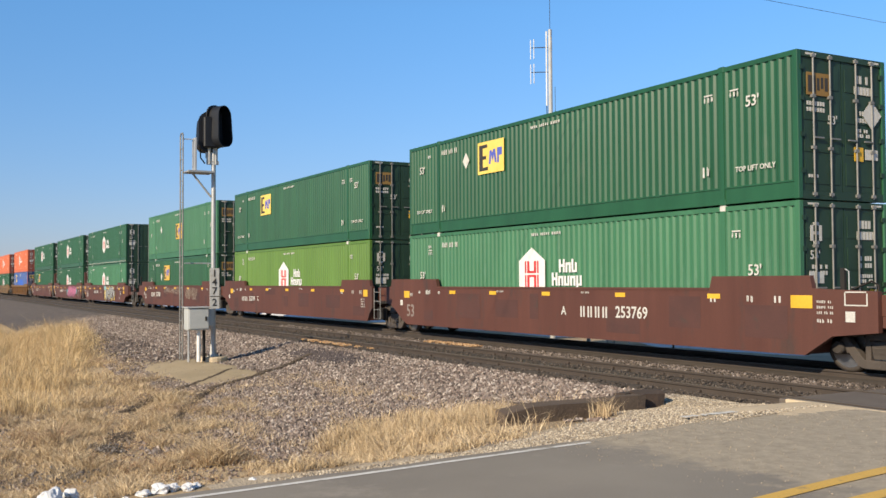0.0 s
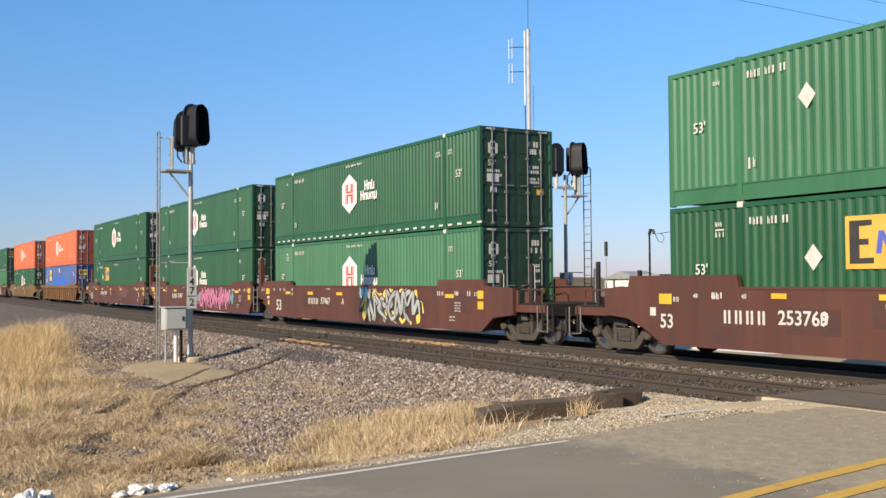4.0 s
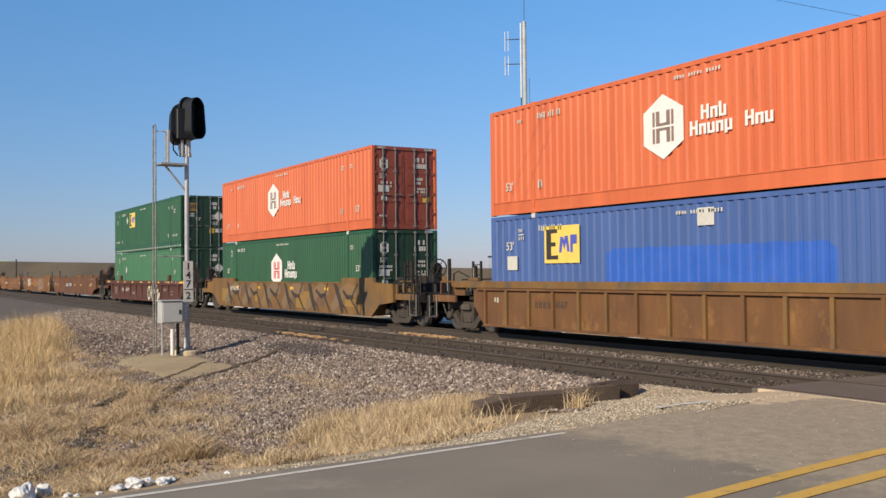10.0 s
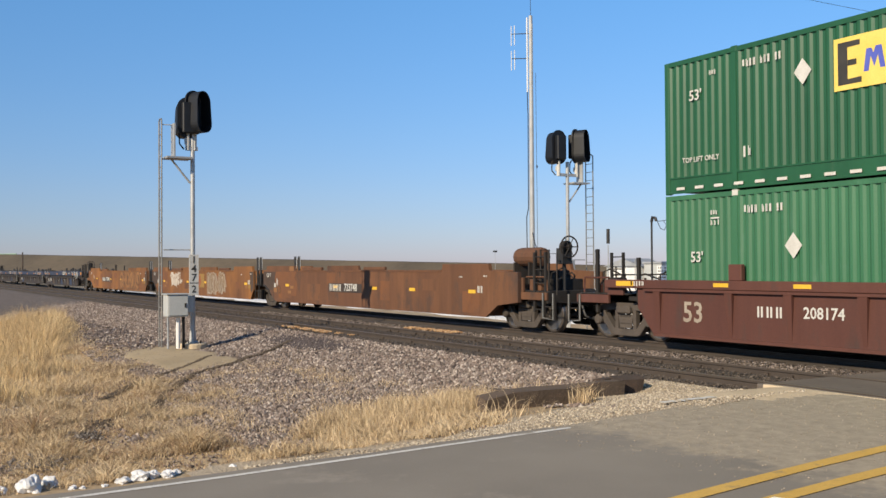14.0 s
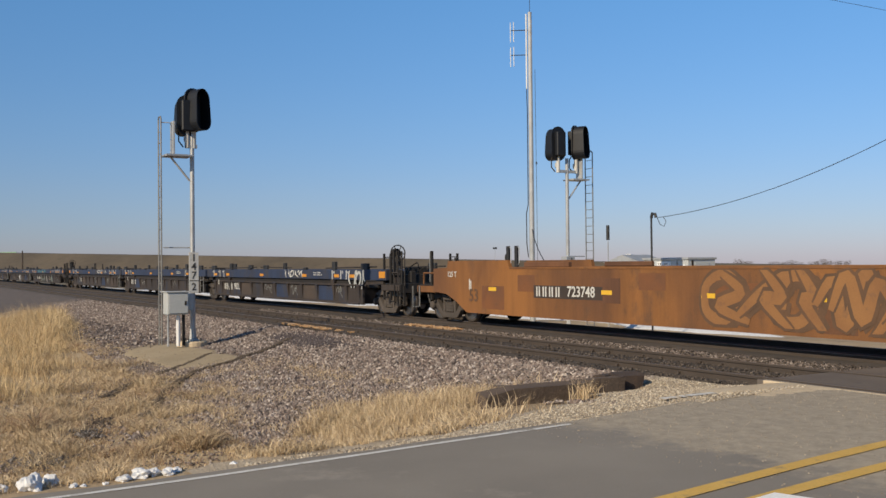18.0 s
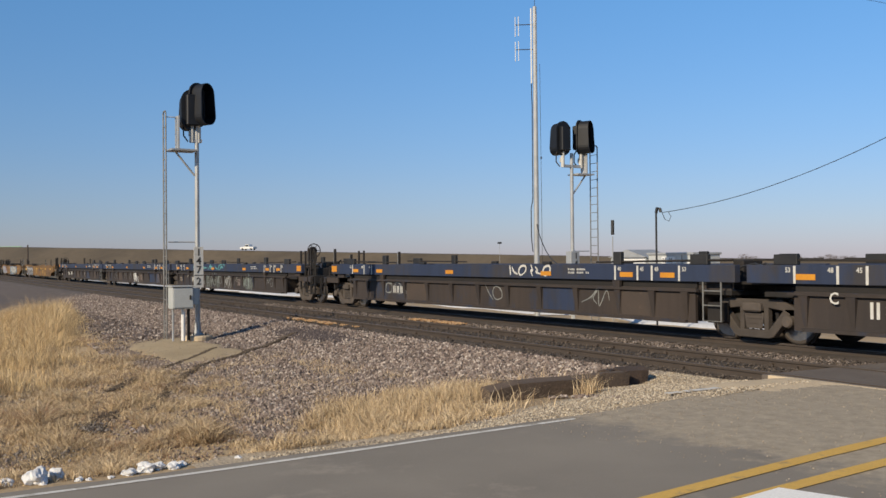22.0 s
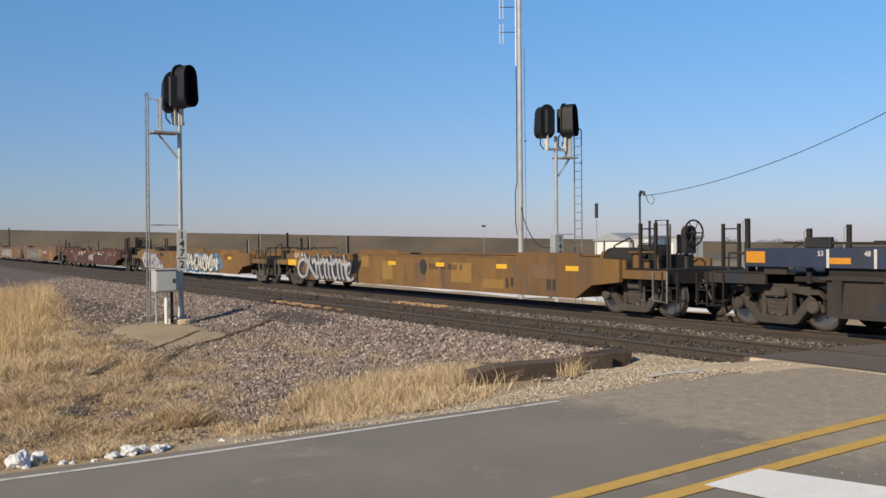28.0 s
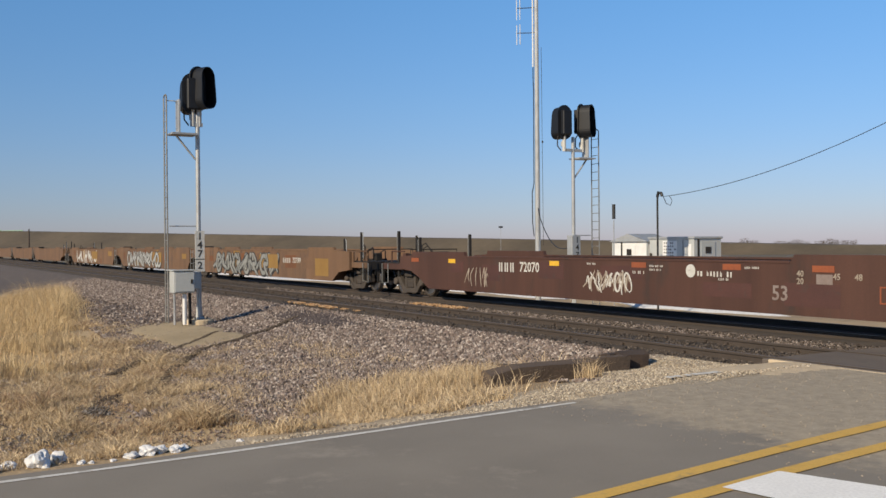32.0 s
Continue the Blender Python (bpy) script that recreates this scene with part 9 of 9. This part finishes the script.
# ---- overhead wires, far bridge, poles ----
for dx in (0.0, 0.9):
    w = thing("power_line", "thin overhead power wire", "wire", "power wires")
    pts = [(-18.0 + dx, y, 9.05 + 0.35 * (dx > 0) + 0.9 * ((y - 22) / 60.0) ** 2) for y in np.linspace(-40, 84, 26)]
    part("cable", pipe(B(), pts, 0.006, 4), STEEL, w)
for y in (-40.0, 84.0):
    w = thing("utility_pole", "weathered wooden utility pole with a crossarm", "utility pole", "utility poles")
    w.matrix_basis = pose(-17.55, y, -0.9)
    part("pole", rod(B(), (0, 0, -0.3), (0, 0, 11.3), 0.16, 12, 0.11), TIE, w)
    part("crossarm", box(B(), -0.8, 0.8, -0.06, 0.06, 10.75, 10.9), TIE, w)
w = thing("utility_pole", "distant thin utility pole beside the tracks", "utility pole", "utility poles")
w.matrix_basis = pose(-240.0, 30.0, -1.5)
part("pole", rod(B(), (0, 0, 0), (0, 0, 7.2), 0.20, 8, 0.14), TIE, w)
w = thing("marker_post", "thin post with a small dark marker on top", "post")
w.matrix_basis = pose(-37.5, 24.8, -0.9)
part("post", rod(B(), (0, 0, 0), (0, 0, 3.3), 0.008, 5), GALV, w)
part("marker", box(B(), -0.07, 0.07, -0.07, 0.07, 3.3, 3.38), BLACK, w)
PALE_GREEN = surf("pale_green_girder", (0.20, 0.33, 0.22), (0.24, 0.38, 0.26), 0.5, 0.6)
br = thing("road_bridge", "distant road bridge with pale green girders over the tracks", "bridge")
d = (BANK_B - BANK_A).normalized()
br.matrix_basis = pose(BANK_B.x, BANK_B.y, 7.2, 0, 0, math.degrees(math.atan2(d.y, d.x)))
part("deck", box(B(), 5, 75, -5, 5, -0.1, 0.35), SAND, br)
part("girder", box(B(), 5, 75, -4.6, 4.6, -1.3, -0.1), PALE_GREEN, br)
part("parapet", box(B(), 5, 75, -5.0, -4.8, 0.35, 1.1), PALE_GREEN, br)
part("parapet", box(B(), 5, 75, 4.8, 5.0, 0.35, 1.1), PALE_GREEN, br)
for x in (18, 52):
    part("pier", box(B(), x - 0.6, x + 0.6, -4, 4, -9.5, -1.3), SAND, br)


# ---- what moves ----
def run(t):
    """Metres that the train has gone since the start."""
    return 12.9 * t + 0.0211 * t * t


def motions():
    times = [i * 1.0 for i in range(33)]
    for ob, u, z in MOVING:
        walk(ob, [(t, pose(u + run(t), TRAIN_Y, z)) for t in times])
    # the wheels turn; their turning is followed closely while they pass
    for ws, m, u in WHEELS:
        x0 = u + m.translation.x
        inside = [k for k in range(961) if -62.0 < x0 + run(k / 30.0) < -4.0]
        keys = [0] + inside + [960]
        keys = sorted(set(keys))
        first = inside[0] if inside else 0
        last = inside[-1] if inside else 0
        rows = []
        for k in keys:
            roll = run(min(max(k, first), last) / 30.0) - run(first / 30.0)
            rows.append((k / 30.0, m @ Matrix.Rotation(roll / 0.457, 4, "Y")))
        walk(ws, rows)
    walk(pickup, [(t, pose(*pickup_at(t), 0, 0, PICKUP_TURN)) for t in (0.0, 8.0, 16.0, 20.0, 24.0, 28.0, 32.0)])


motions()
